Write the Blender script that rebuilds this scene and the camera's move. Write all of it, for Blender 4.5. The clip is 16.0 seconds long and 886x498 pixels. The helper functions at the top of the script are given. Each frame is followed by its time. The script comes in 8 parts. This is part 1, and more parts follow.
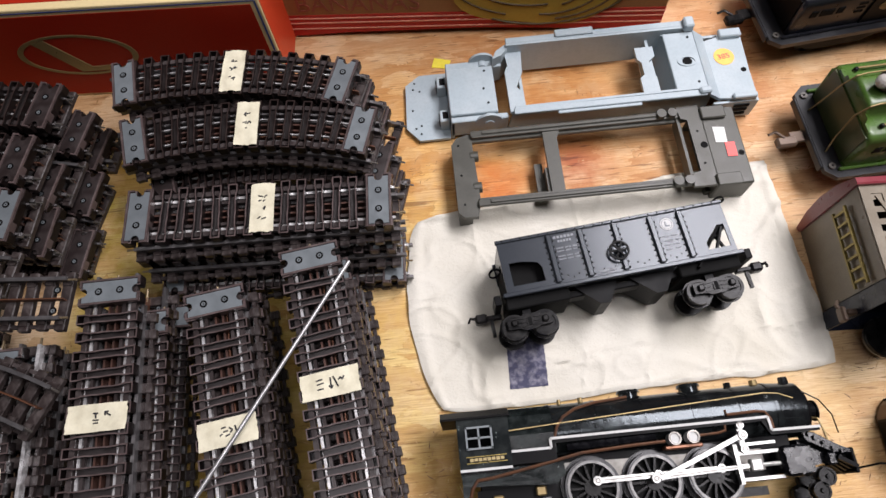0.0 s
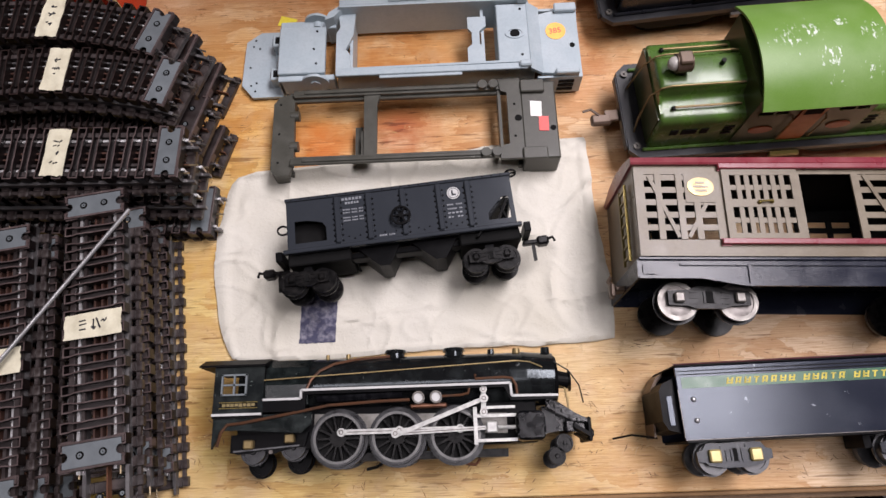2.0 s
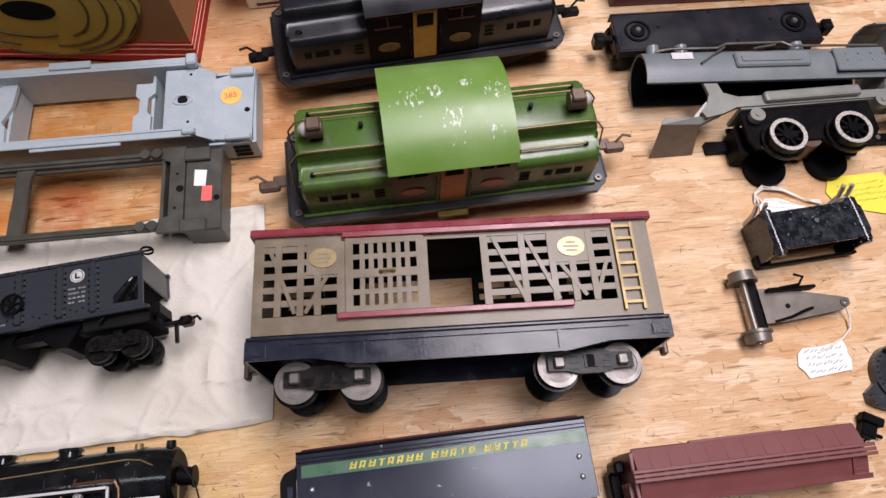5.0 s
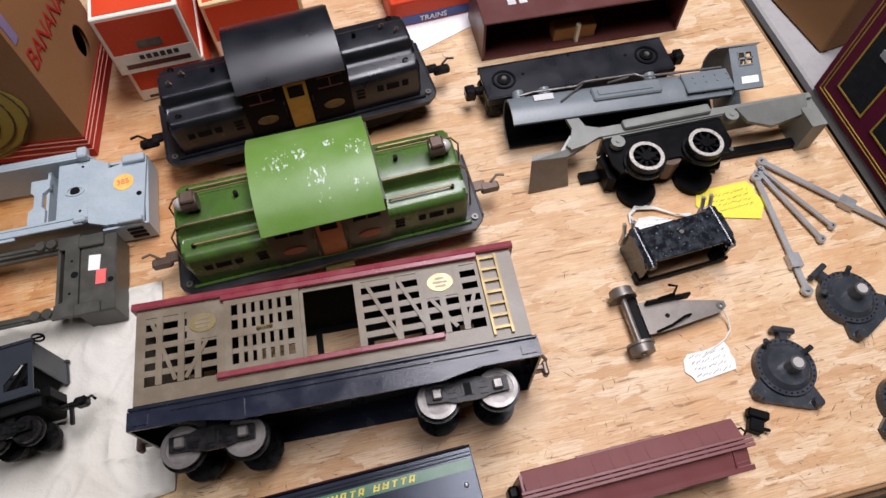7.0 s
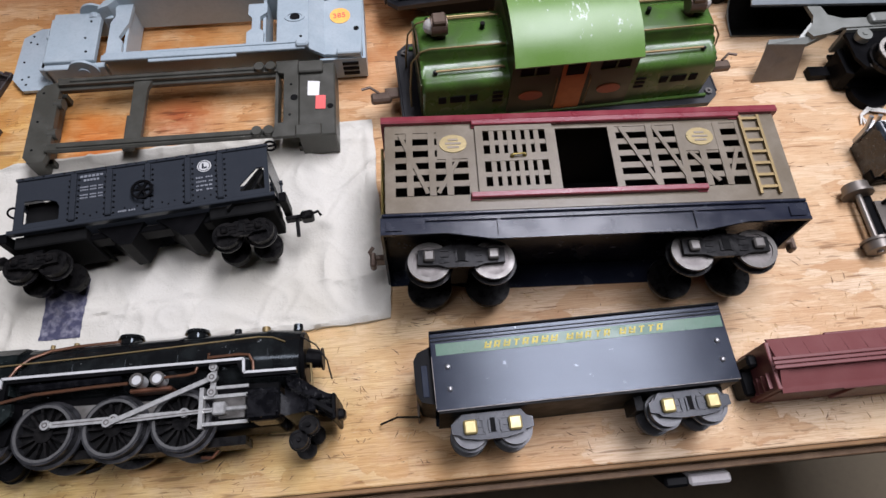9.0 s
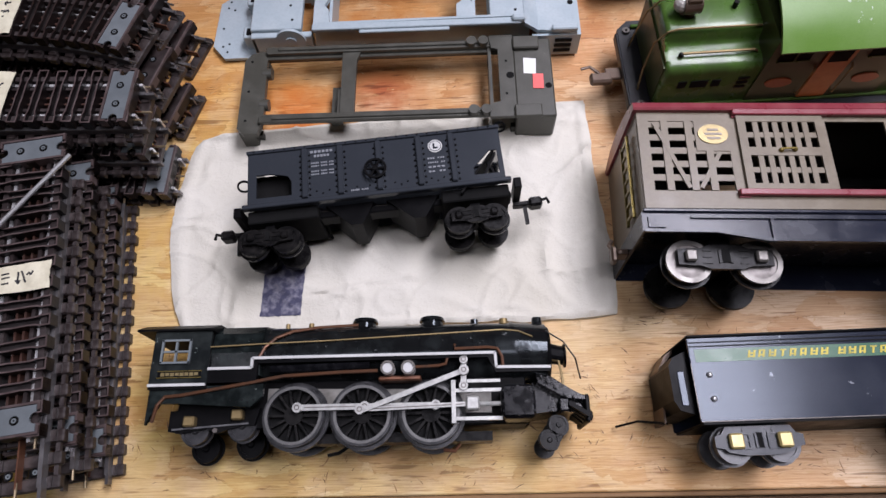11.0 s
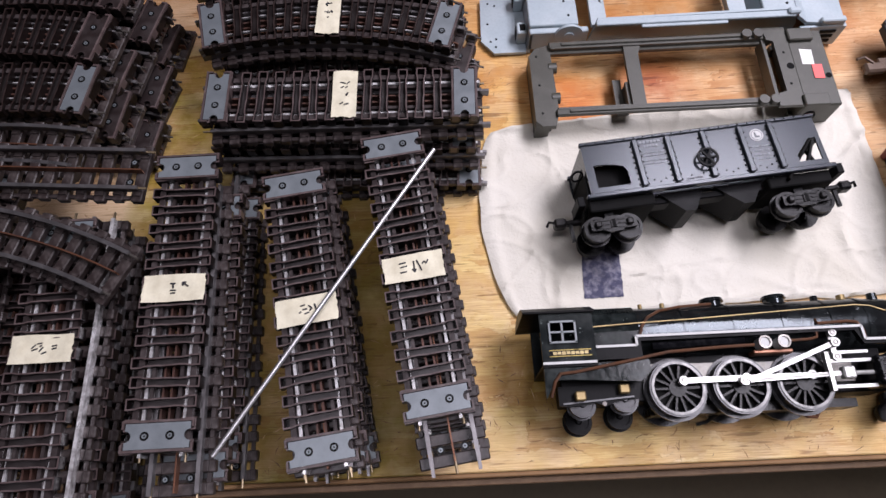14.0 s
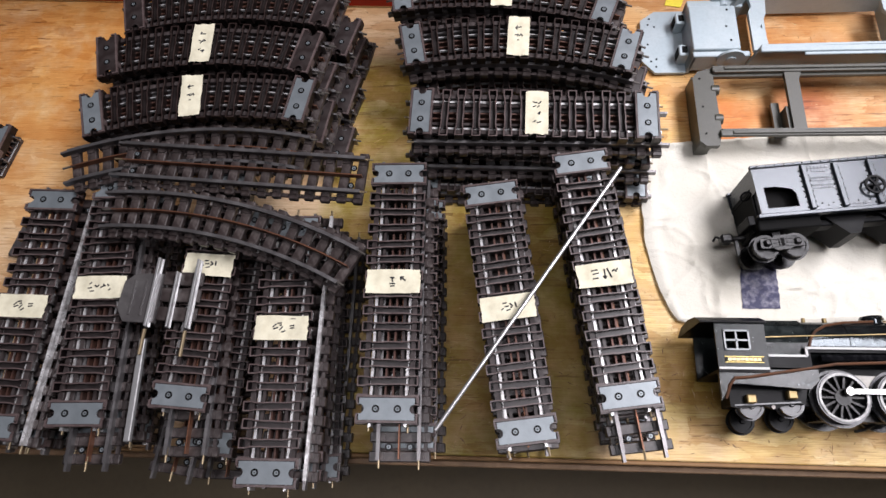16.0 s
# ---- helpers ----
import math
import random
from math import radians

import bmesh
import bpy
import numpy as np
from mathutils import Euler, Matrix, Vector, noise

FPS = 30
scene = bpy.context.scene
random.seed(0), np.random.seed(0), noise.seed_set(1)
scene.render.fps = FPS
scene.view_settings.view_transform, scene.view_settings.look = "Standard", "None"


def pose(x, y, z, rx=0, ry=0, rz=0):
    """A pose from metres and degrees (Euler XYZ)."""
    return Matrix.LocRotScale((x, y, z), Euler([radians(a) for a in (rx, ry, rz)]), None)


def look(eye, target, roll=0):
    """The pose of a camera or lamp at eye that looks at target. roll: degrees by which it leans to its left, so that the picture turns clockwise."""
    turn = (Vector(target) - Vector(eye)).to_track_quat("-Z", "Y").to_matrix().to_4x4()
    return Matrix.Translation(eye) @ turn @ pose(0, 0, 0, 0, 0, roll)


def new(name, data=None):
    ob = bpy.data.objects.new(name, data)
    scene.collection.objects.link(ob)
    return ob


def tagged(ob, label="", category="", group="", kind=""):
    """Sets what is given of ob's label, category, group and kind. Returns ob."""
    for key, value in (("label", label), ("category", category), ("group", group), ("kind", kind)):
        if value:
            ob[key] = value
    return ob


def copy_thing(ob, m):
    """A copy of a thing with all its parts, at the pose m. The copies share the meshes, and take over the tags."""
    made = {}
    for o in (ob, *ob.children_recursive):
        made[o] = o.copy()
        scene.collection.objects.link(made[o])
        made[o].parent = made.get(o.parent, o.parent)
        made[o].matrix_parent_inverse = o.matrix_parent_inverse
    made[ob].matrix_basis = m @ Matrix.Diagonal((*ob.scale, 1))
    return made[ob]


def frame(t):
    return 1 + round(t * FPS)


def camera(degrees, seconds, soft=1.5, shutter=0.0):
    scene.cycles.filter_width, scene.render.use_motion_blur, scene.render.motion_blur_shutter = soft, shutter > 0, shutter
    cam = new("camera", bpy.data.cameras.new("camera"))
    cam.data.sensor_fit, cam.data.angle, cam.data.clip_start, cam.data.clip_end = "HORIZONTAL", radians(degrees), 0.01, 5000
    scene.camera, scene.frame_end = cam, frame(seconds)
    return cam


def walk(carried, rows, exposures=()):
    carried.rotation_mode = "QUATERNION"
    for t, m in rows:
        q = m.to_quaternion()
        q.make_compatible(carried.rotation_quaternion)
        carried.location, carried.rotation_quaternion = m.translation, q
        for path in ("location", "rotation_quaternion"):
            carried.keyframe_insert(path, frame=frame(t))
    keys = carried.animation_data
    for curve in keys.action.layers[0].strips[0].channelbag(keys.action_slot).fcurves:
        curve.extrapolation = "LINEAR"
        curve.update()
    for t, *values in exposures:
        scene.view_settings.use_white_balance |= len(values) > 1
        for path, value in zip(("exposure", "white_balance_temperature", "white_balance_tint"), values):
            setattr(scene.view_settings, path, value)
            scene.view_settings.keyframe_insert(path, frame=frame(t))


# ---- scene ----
cam = camera(69.7, 16.0)
PATH = [
    (0, (-0.021, 0.05, 0.59), (-0.02, 0.793, -1.267), -5.7),
    (0.5, (0.046, 0.055, 0.596), (-0.008, 0.761, -1.275), -7.1),
    (1, (0.106, 0.047, 0.595), (0.013, 0.732, -1.282), -8.8),
    (1.5, (0.14, 0.039, 0.593), (0.077, 0.695, -1.295), -6.7),
    (2, (0.176, 0.027, 0.596), (0.144, 0.675, -1.296), -4.9),
    (2.5, (0.209, 0.019, 0.59), (0.229, 0.681, -1.297), -1.2),
    (3, (0.247, 0.021, 0.588), (0.322, 0.709, -1.288), 1.8),
    (3.5, (0.31, 0.027, 0.582), (0.394, 0.738, -1.285), 1.2),
    (4, (0.352, 0.036, 0.583), (0.443, 0.768, -1.276), 1.2),
    (4.5, (0.393, 0.048, 0.577), (0.524, 0.758, -1.288), 4.4),
    (5, (0.449, 0.048, 0.575), (0.577, 0.801, -1.273), 3.6),
    (5.2, (0.46, 0.047, 0.577), (0.596, 0.815, -1.265), 3.3),
    (7.3, (0.541, -0.009, 0.593), (0.748, 0.925, -1.164), -1.0),
    (7.5, (0.522, -0.019, 0.586), (0.728, 0.907, -1.175), -0.4),
    (8, (0.451, -0.034, 0.546), (0.692, 0.832, -1.241), 4.9),
    (8.5, (0.391, -0.047, 0.532), (0.557, 0.815, -1.265), 3.6),
    (8.7, (0.372, -0.051, 0.529), (0.507, 0.811, -1.271), 2.5),
    (10.8, (0.208, -0.018, 0.506), (0.185, 0.761, -1.336), -3.0),
    (11, (0.195, -0.016, 0.509), (0.145, 0.763, -1.332), -5.0),
    (11.5, (0.138, -0.009, 0.515), (0.098, 0.76, -1.331), -4.0),
    (12, (0.066, 0.006, 0.523), (0.027, 0.77, -1.325), -7.4),
    (12.5, (0.002, 0.009, 0.52), (0.029, 0.743, -1.34), -2.1),
    (13, (-0.033, -0.007, 0.524), (-0.024, 0.731, -1.335), -2.4),
    (13.5, (-0.067, -0.015, 0.528), (-0.036, 0.718, -1.332), -0.7),
    (14, (-0.093, -0.019, 0.548), (-0.103, 0.713, -1.313), -3.5),
    (14.5, (-0.124, -0.026, 0.578), (-0.17, 0.711, -1.281), -4.7),
    (15, (-0.152, -0.029, 0.6), (-0.264, 0.721, -1.251), -8.8),
    (15.5, (-0.182, -0.028, 0.615), (-0.279, 0.682, -1.253), -8.2),
    (16, (-0.214, -0.023, 0.616), (-0.364, 0.663, -1.256), -11.4),
]
walk(cam, [(t, look(eye, target, roll)) for t, eye, target, roll in PATH],
     exposures=[(0, 0.41, 6600, 11), (1.5, 0.25, 6650, 14), (5, 0.04, 6650, 18), (7.5, 0.06, 6250, 12), (8.5, 0.10, 6080, 12),
                (11, 0.15, 6150, 16), (12.5, 0.18, 6220, 22), (14.5, 0.46, 6300, 16), (16, 0.71, 6450, 11)])

# ---------------------------------------------------------------- world and lamps
world = bpy.data.worlds.new("room_air")
scene.world = world
world.use_nodes = True
world.node_tree.nodes["Background"].inputs[0].default_value = (0.75, 0.85, 1.0, 1)
world.node_tree.nodes["Background"].inputs[1].default_value = 0.02


def tube_lamp(x, y, z, sx, sy, watts, colour=(0.97, 0.94, 0.99)):
    data = bpy.data.lights.new("ceiling_tube", "AREA")
    data.shape, data.size, data.size_y = "RECTANGLE", sx, sy
    data.energy, data.color = watts, colour
    ob = new("ceiling_tube", data)
    ob.matrix_world = pose(x, y, z)
    return ob


tube_lamp(0.95, 0.68, 1.95, 0.70, 1.35, 60)
tube_lamp(-0.18, -0.12, 1.95, 1.2, 0.30, 7.5)

# ---------------------------------------------------------------- materials


def node_mat(name):
    m = bpy.data.materials.new(name)
    m.use_nodes = True
    nt = m.node_tree
    return m, nt, nt.nodes, nt.links, nt.nodes["Principled BSDF"]


def mixc(nt, a, b, fac, mode="MIX"):
    n = nt.nodes.new("ShaderNodeMix")
    n.data_type, n.blend_type = "RGBA", mode
    for sock, v in ((n.inputs[0], fac), (n.inputs[6], a), (n.inputs[7], b)):
        if isinstance(v, (tuple, list)):
            sock.default_value = (*v, 1) if len(v) == 3 else v
        elif isinstance(v, (int, float)):
            sock.default_value = v
        else:
            nt.links.new(v, sock)
    return n.outputs[2]


def ramp(nt, src, stops):
    n = nt.nodes.new("ShaderNodeValToRGB")
    e = n.color_ramp.elements
    while len(e) < len(stops):
        e.new(0.5)
    for el, (p, c) in zip(e, stops):
        el.position = p
        el.color = (*c, 1) if isinstance(c, (tuple, list)) else (c, c, c, 1)
    nt.links.new(src, n.inputs[0])
    return n.outputs[0]


def noise_tex(nt, vec, scale, detail=3, rough=0.55):
    n = nt.nodes.new("ShaderNodeTexNoise")
    n.inputs["Scale"].default_value, n.inputs["Detail"].default_value, n.inputs["Roughness"].default_value = scale, detail, rough
    nt.links.new(vec, n.inputs["Vector"])
    return n.outputs[0]


def coords(nt, kind="Object", scale=(1, 1, 1), rot=(0, 0, 0), loc=(0, 0, 0)):
    tc = nt.nodes.new("ShaderNodeTexCoord")
    mp = nt.nodes.new("ShaderNodeMapping")
    mp.inputs["Scale"].default_value = scale
    mp.inputs["Rotation"].default_value = rot
    mp.inputs["Location"].default_value = loc
    nt.links.new(tc.outputs[kind], mp.inputs["Vector"])
    return mp.outputs[0]


def surface(name, base, worn=None, rough=0.5, metal=0.0, spots=60.0, amount=0.35, grain=400.0, bump=0.15, chips=None, chip_at=0.7, rnd=0.0, coat=0.0, spec=0.5, rvar=0.08, clusters=(), tint=None):
    """Painted, cast or bare surface: broad tone change, fine grain, and optional chips of another colour."""
    m, nt, nodes, links, bs = node_mat(name)
    v = coords(nt)
    big = noise_tex(nt, v, spots, 4)
    fine = noise_tex(nt, v, grain, 3)
    worn = worn or tuple(min(1, c * 1.5 + 0.01) for c in base)
    c = mixc(nt, base, worn, ramp(nt, big, [(0.42, 0.0), (0.72, amount)]))
    c = mixc(nt, c, tuple(x * 0.6 for x in base), ramp(nt, fine, [(0.45, 0.0), (0.75, 0.22)]))
    if chips:
        cn = noise_tex(nt, v, spots * 2.3, 6, 0.7)
        mask = ramp(nt, cn, [(chip_at, 0.0), (chip_at + 0.02, 1.0)])
        if clusters:
            near = None
            for (px, py, pz), size in clusters:
                dn = nodes.new("ShaderNodeVectorMath")
                dn.operation = "DISTANCE"
                links.new(v, dn.inputs[0])
                dn.inputs[1].default_value = (px, py, pz)
                f = ramp(nt, dn.outputs["Value"], [(size * 0.15, 1.0), (size, 0.0)])
                near = f if near is None else mixc(nt, near, f, 1.0, "LIGHTEN")
            cn2 = noise_tex(nt, coords(nt, scale=(1.6, 0.7, 1.0), rot=(0, 0, 0.35)), 200, 5, 0.7)
            sm = nodes.new("ShaderNodeMath")
            sm.operation = "MULTIPLY_ADD"
            links.new(near, sm.inputs[0])
            sm.inputs[1].default_value = 0.20
            links.new(cn2, sm.inputs[2])
            mask = ramp(nt, sm.outputs[0], [(0.725, 0.0), (0.755, 1.0)])
        c = mixc(nt, c, chips, mask)
    if rnd:
        oi = nodes.new("ShaderNodeObjectInfo")
        c = mixc(nt, c, tuple(x * 0.45 for x in base), ramp(nt, oi.outputs["Random"], [(0.2, 0.0), (1.0, rnd)]))
    links.new(c, bs.inputs["Base Color"])
    links.new(ramp(nt, big, [(0.3, max(0.03, rough - rvar)), (0.75, min(1, rough + rvar))]), bs.inputs["Roughness"])
    bs.inputs["Metallic"].default_value = metal
    bs.inputs["Coat Weight"].default_value = coat
    bs.inputs["Specular IOR Level"].default_value = spec
    if tint:
        bs.inputs["Specular Tint"].default_value = (*tint, 1)
    if bump:
        b = nodes.new("ShaderNodeBump")
        b.inputs["Strength"].default_value, b.inputs["Distance"].default_value = bump, 0.0006
        links.new(fine, b.inputs["Height"])
        links.new(b.outputs[0], bs.inputs["Normal"])
    return m


def osb_board():
    """Oriented strand board: pressed flakes laid at many angles, with fibre grain, dark slivers and stains."""
    m, nt, nodes, links, bs = node_mat("strand_board")
    tones = [(0.0, (0.53, 0.318, 0.162)), (0.25, (0.60, 0.382, 0.207)), (0.6, (0.65, 0.452, 0.268)), (1.0, (0.735, 0.565, 0.385))]
    warp = nodes.new("ShaderNodeTexNoise")
    warp.inputs["Scale"].default_value, warp.inputs["Detail"].default_value = 34.0, 6.0
    warp.inputs["Roughness"].default_value = 0.68
    breaks = noise_tex(nt, coords(nt, loc=(1, 8, 3)), 70, 4, 0.65)
    breaks = ramp(nt, breaks, [(0.45, 0.0), (0.62, 1.0)])
    links.new(coords(nt), warp.inputs["Vector"])
    colour, height, sliver = None, None, None
    for i, (deg, sx, sy) in enumerate([(8, 17, 60), (74, 15, 66), (-36, 20, 78), (41, 14, 56), (-68, 19, 70)]):
        v = coords(nt, scale=(sx, sy, 1), rot=(0, 0, radians(deg)), loc=(i * 3.7, i * 1.3, 0))
        add = nodes.new("ShaderNodeVectorMath")
        add.operation = "MULTIPLY_ADD"
        links.new(warp.outputs["Color"], add.inputs[0])
        add.inputs[1].default_value = (0.85, 1.2, 0)
        links.new(v, add.inputs[2])
        vo = nodes.new("ShaderNodeTexVoronoi")
        vo.voronoi_dimensions = "2D"
        vo.inputs["Scale"].default_value = 1.0
        links.new(add.outputs[0], vo.inputs["Vector"])
        sep = nodes.new("ShaderNodeSeparateColor")
        links.new(vo.outputs["Color"], sep.inputs[0])
        tone = ramp(nt, sep.outputs[0], tones)
        g = noise_tex(nt, coords(nt, scale=(sx * 1.8, sy * 16, 1), rot=(0, 0, radians(deg))), 1.0, 5, 0.7)
        tone = mixc(nt, tone, (0.40, 0.21, 0.09), ramp(nt, g, [(0.43, 0.0), (0.68, 0.82)]))
        pale = noise_tex(nt, coords(nt, scale=(sx * 1.1, sy * 2.2, 1), rot=(0, 0, radians(deg - 5)), loc=(i, 6, 0)), 1.0, 4, 0.7)
        tone = mixc(nt, tone, (0.86, 0.70, 0.47), ramp(nt, pale, [(0.54, 0.0), (0.72, 0.55)]))
        d = noise_tex(nt, coords(nt, scale=(sx * 1.1, sy * 3.2, 1), rot=(0, 0, radians(deg + 4)), loc=(3, i, 0)), 1.0, 2, 0.6)
        dark = ramp(nt, d, [(0.615, 0.0), (0.675, 1.0)])
        # thin dark seams where flakes overlap
        ve = nodes.new("ShaderNodeTexVoronoi")
        ve.voronoi_dimensions, ve.feature = "2D", "DISTANCE_TO_EDGE"
        ve.inputs["Scale"].default_value = 1.0
        links.new(add.outputs[0], ve.inputs["Vector"])
        seam = mixc(nt, (0, 0, 0), ramp(nt, ve.outputs["Distance"], [(0.012, 1.0), (0.045, 0.0)]), ramp(nt, sep.outputs[2], [(0.35, 0.0), (0.75, 0.9)]), "MIX")
        tone = mixc(nt, tone, (0.27, 0.135, 0.05), mixc(nt, (0, 0, 0), mixc(nt, seam, breaks, 1.0, "MULTIPLY"), 0.7))
        if colour is None:
            colour, height, sliver = tone, g, dark
        else:
            pick = ramp(nt, sep.outputs[1], [(0.50, 0.0), (0.66, 1.0)])
            colour = mixc(nt, colour, tone, pick)
            height = mixc(nt, height, g, pick)
            sliver = mixc(nt, sliver, dark, pick)
    colour = mixc(nt, colour, (0.20, 0.095, 0.035), mixc(nt, (0, 0, 0), sliver, 0.75))
    broad = noise_tex(nt, coords(nt, scale=(4, 4, 4)), 1.0, 4, 0.6)
    colour = mixc(nt, colour, (0.60, 0.29, 0.10), ramp(nt, broad, [(0.50, 0.0), (0.72, 0.65)]))
    broad2 = noise_tex(nt, coords(nt, scale=(9, 9, 9), loc=(5, 2, 1)), 1.0, 5, 0.6)
    colour = mixc(nt, colour, (0.82, 0.66, 0.42), ramp(nt, broad2, [(0.50, 0.0), (0.75, 0.5)]))
    stain_shade = noise_tex(nt, coords(nt, scale=(30, 30, 30), loc=(2, 7, 0)), 1.0, 4, 0.6)
    # stains and varnish; the wide far-left washes also carry the dimmer light there
    for (px, py), size, tint, amt in (((0.122, 0.362), 0.055, (0.40, 0.10, 0.045), 0.8), ((0.045, 0.335), 0.05, (0.52, 0.20, 0.09), 0.6), ((0.17, 0.345), 0.07, (0.52, 0.24, 0.08), 0.6), ((0.14, 0.45), 0.10, (0.56, 0.29, 0.09), 0.7), ((0.03, 0.355), 0.06, (0.62, 0.24, 0.06), 0.8), ((-0.055, 0.37), 0.06, (0.66, 0.30, 0.10), 0.6), ((-0.04, 0.46), 0.10, (0.55, 0.30, 0.10), 0.45), ((0.12, 0.45), 0.14, (0.52, 0.27, 0.09), 0.45), ((0.04, 0.03), 0.16, (0.62, 0.41, 0.14), 0.55), ((-0.022, 0.075), 0.065, (0.30, 0.17, 0.02), 0.95), ((0.0, 0.10), 0.45, (0.64, 0.42, 0.14), 0.6), ((-0.05, 0.5), 0.35, (0.56, 0.28, 0.09), 0.45), ((-0.85, 0.6), 0.55, (0.57, 0.30, 0.105), 0.8), ((0.36, 0.43), 0.26, (0.52, 0.26, 0.09), 0.6), ((0.30, 0.02), 0.20, (0.58, 0.36, 0.14), 0.6), ((-0.07, 0.28), 0.26, (0.63, 0.39, 0.12), 0.65), ((0.23, 0.04), 0.10, (0.60, 0.38, 0.14), 0.5), ((-0.72, 0.35), 0.25, (0.60, 0.36, 0.16), 0.5), ((0.48, 0.12), 0.12, (0.45, 0.25, 0.12), 0.35), ((-0.78, 0.45), 0.34, (0.56, 0.31, 0.11), 0.8), ((-0.60, 0.52), 0.30, (0.56, 0.31, 0.11), 0.8), ((0.30, 0.46), 0.12, (0.48, 0.20, 0.06), 0.6), ((0.075, 0.52), 0.13, (0.47, 0.20, 0.06), 0.65), ((0.25, 0.22), 0.10, (0.52, 0.26, 0.08), 0.4)):
        dn = nodes.new("ShaderNodeVectorMath")
        dn.operation = "DISTANCE"
        links.new(coords(nt, scale=(1, 1, 0)), dn.inputs[0])
        dn.inputs[1].default_value = (px, py, 0)
        near = ramp(nt, dn.outputs["Value"], [(size * 0.2, 1.0), (size, 0.0)])
        blot = ramp(nt, stain_shade, [(0.34, 0.45), (0.56, 1.0)])
        wash = tuple(min(1.0, c * 1.1 / b) for c, b in zip(tint, (0.66, 0.44, 0.24)))
        fac = mixc(nt, (0, 0, 0), mixc(nt, near, blot, 1.0, "MULTIPLY"), amt)
        colour = mixc(nt, colour, wash, fac, "MULTIPLY")
    # old yellow varnish spilled over the front, with a ragged border
    sp = nodes.new("ShaderNodeSeparateXYZ")
    links.new(coords(nt), sp.inputs[0])
    rag = noise_tex(nt, coords(nt, scale=(40, 40, 40)), 1.0, 5, 0.6)
    spill = None
    for axis, mid, half in ((0, -0.255, 0.140), (1, 0.200, 0.240)):
        off = nodes.new("ShaderNodeMath")
        off.operation = "SUBTRACT"
        links.new(sp.outputs[axis], off.inputs[0])
        off.inputs[1].default_value = mid
        dist = nodes.new("ShaderNodeMath")
        dist.operation = "ABSOLUTE"
        links.new(off.outputs[0], dist.inputs[0])
        edge = nodes.new("ShaderNodeMath")
        edge.operation = "MULTIPLY_ADD"
        links.new(rag, edge.inputs[0])
        edge.inputs[1].default_value = 0.03
        links.new(dist.outputs[0], edge.inputs[2])
        f = ramp(nt, edge.outputs[0], [(half + 0.005, 1.0), (half + 0.022, 0.0)])
        spill = f if spill is None else mixc(nt, spill, f, 1.0, "MULTIPLY")
    patchy = ramp(nt, rag, [(0.36, 0.55), (0.60, 1.0)])
    colour = mixc(nt, colour, (0.50, 0.51, 0.17), mixc(nt, spill, patchy, 1.0, "MULTIPLY"), "MULTIPLY")
    links.new(colour, bs.inputs["Base Color"])
    links.new(ramp(nt, height, [(0.3, 0.36), (0.7, 0.55)]), bs.inputs["Roughness"])
    bs.inputs["Specular IOR Level"].default_value = 0.3
    b = nodes.new("ShaderNodeBump")
    b.inputs["Strength"].default_value, b.inputs["Distance"].default_value = 0.45, 0.0010
    links.new(height, b.inputs["Height"])
    links.new(b.outputs[0], bs.inputs["Normal"])
    return m


def cloth_mat(name, base, dark, weave=900.0, crease=0.5):
    m, nt, nodes, links, bs = node_mat(name)
    v = coords(nt)
    big = noise_tex(nt, v, 9, 4)
    fine = noise_tex(nt, v, weave, 2)
    c = mixc(nt, base, dark, ramp(nt, big, [(0.4, 0.0), (0.75, 0.7)]))
    c = mixc(nt, c, dark, ramp(nt, fine, [(0.45, 0.0), (0.8, 0.35)]))
    links.new(c, bs.inputs["Base Color"])
    bs.inputs["Roughness"].default_value = 0.9
    b = nodes.new("ShaderNodeBump")
    b.inputs["Strength"].default_value, b.inputs["Distance"].default_value = 0.18, 0.0006
    links.new(fine, b.inputs["Height"])
    # crumpled creases: sharp ridges of two sizes
    fold = None
    for sc in (38.0, 95.0):
        n = noise_tex(nt, v, sc, 4, 0.6)
        r = ramp(nt, n, [(0.36, 0.2), (0.47, 0.55), (0.5, 1.0), (0.53, 0.5), (0.66, 0.1)])
        fold = r if fold is None else mixc(nt, fold, r, 0.4)
    b2 = nodes.new("ShaderNodeBump")
    b2.inputs["Strength"].default_value, b2.inputs["Distance"].default_value = crease, 0.0016
    links.new(fold, b2.inputs["Height"])
    links.new(b.outputs[0], b2.inputs["Normal"])
    links.new(b2.outputs[0], bs.inputs["Normal"])
    return m


def sliver_mat():
    """Loose fibre edges: every sliver takes a tone of its own."""
    m, nt, nodes, links, bs = node_mat("wood_sliver")
    ge = nodes.new("ShaderNodeNewGeometry")
    n = nodes.new("ShaderNodeValToRGB")
    n.color_ramp.interpolation = "LINEAR"
    e = n.color_ramp.elements
    e[0].position, e[0].color = 0.0, (0.10, 0.05, 0.02, 1)
    e[1].position, e[1].color = 1.0, (0.58, 0.40, 0.20, 1)
    for p, c in ((0.30, (0.24, 0.12, 0.04, 1)), (0.60, (0.40, 0.22, 0.08, 1)), (0.80, (0.54, 0.34, 0.14, 1))):
        el = e.new(p)
        el.color = c
    links.new(ge.outputs["Random Per Island"], n.inputs[0])
    links.new(n.outputs[0], bs.inputs["Base Color"])
    bs.inputs["Roughness"].default_value = 0.6
    return m


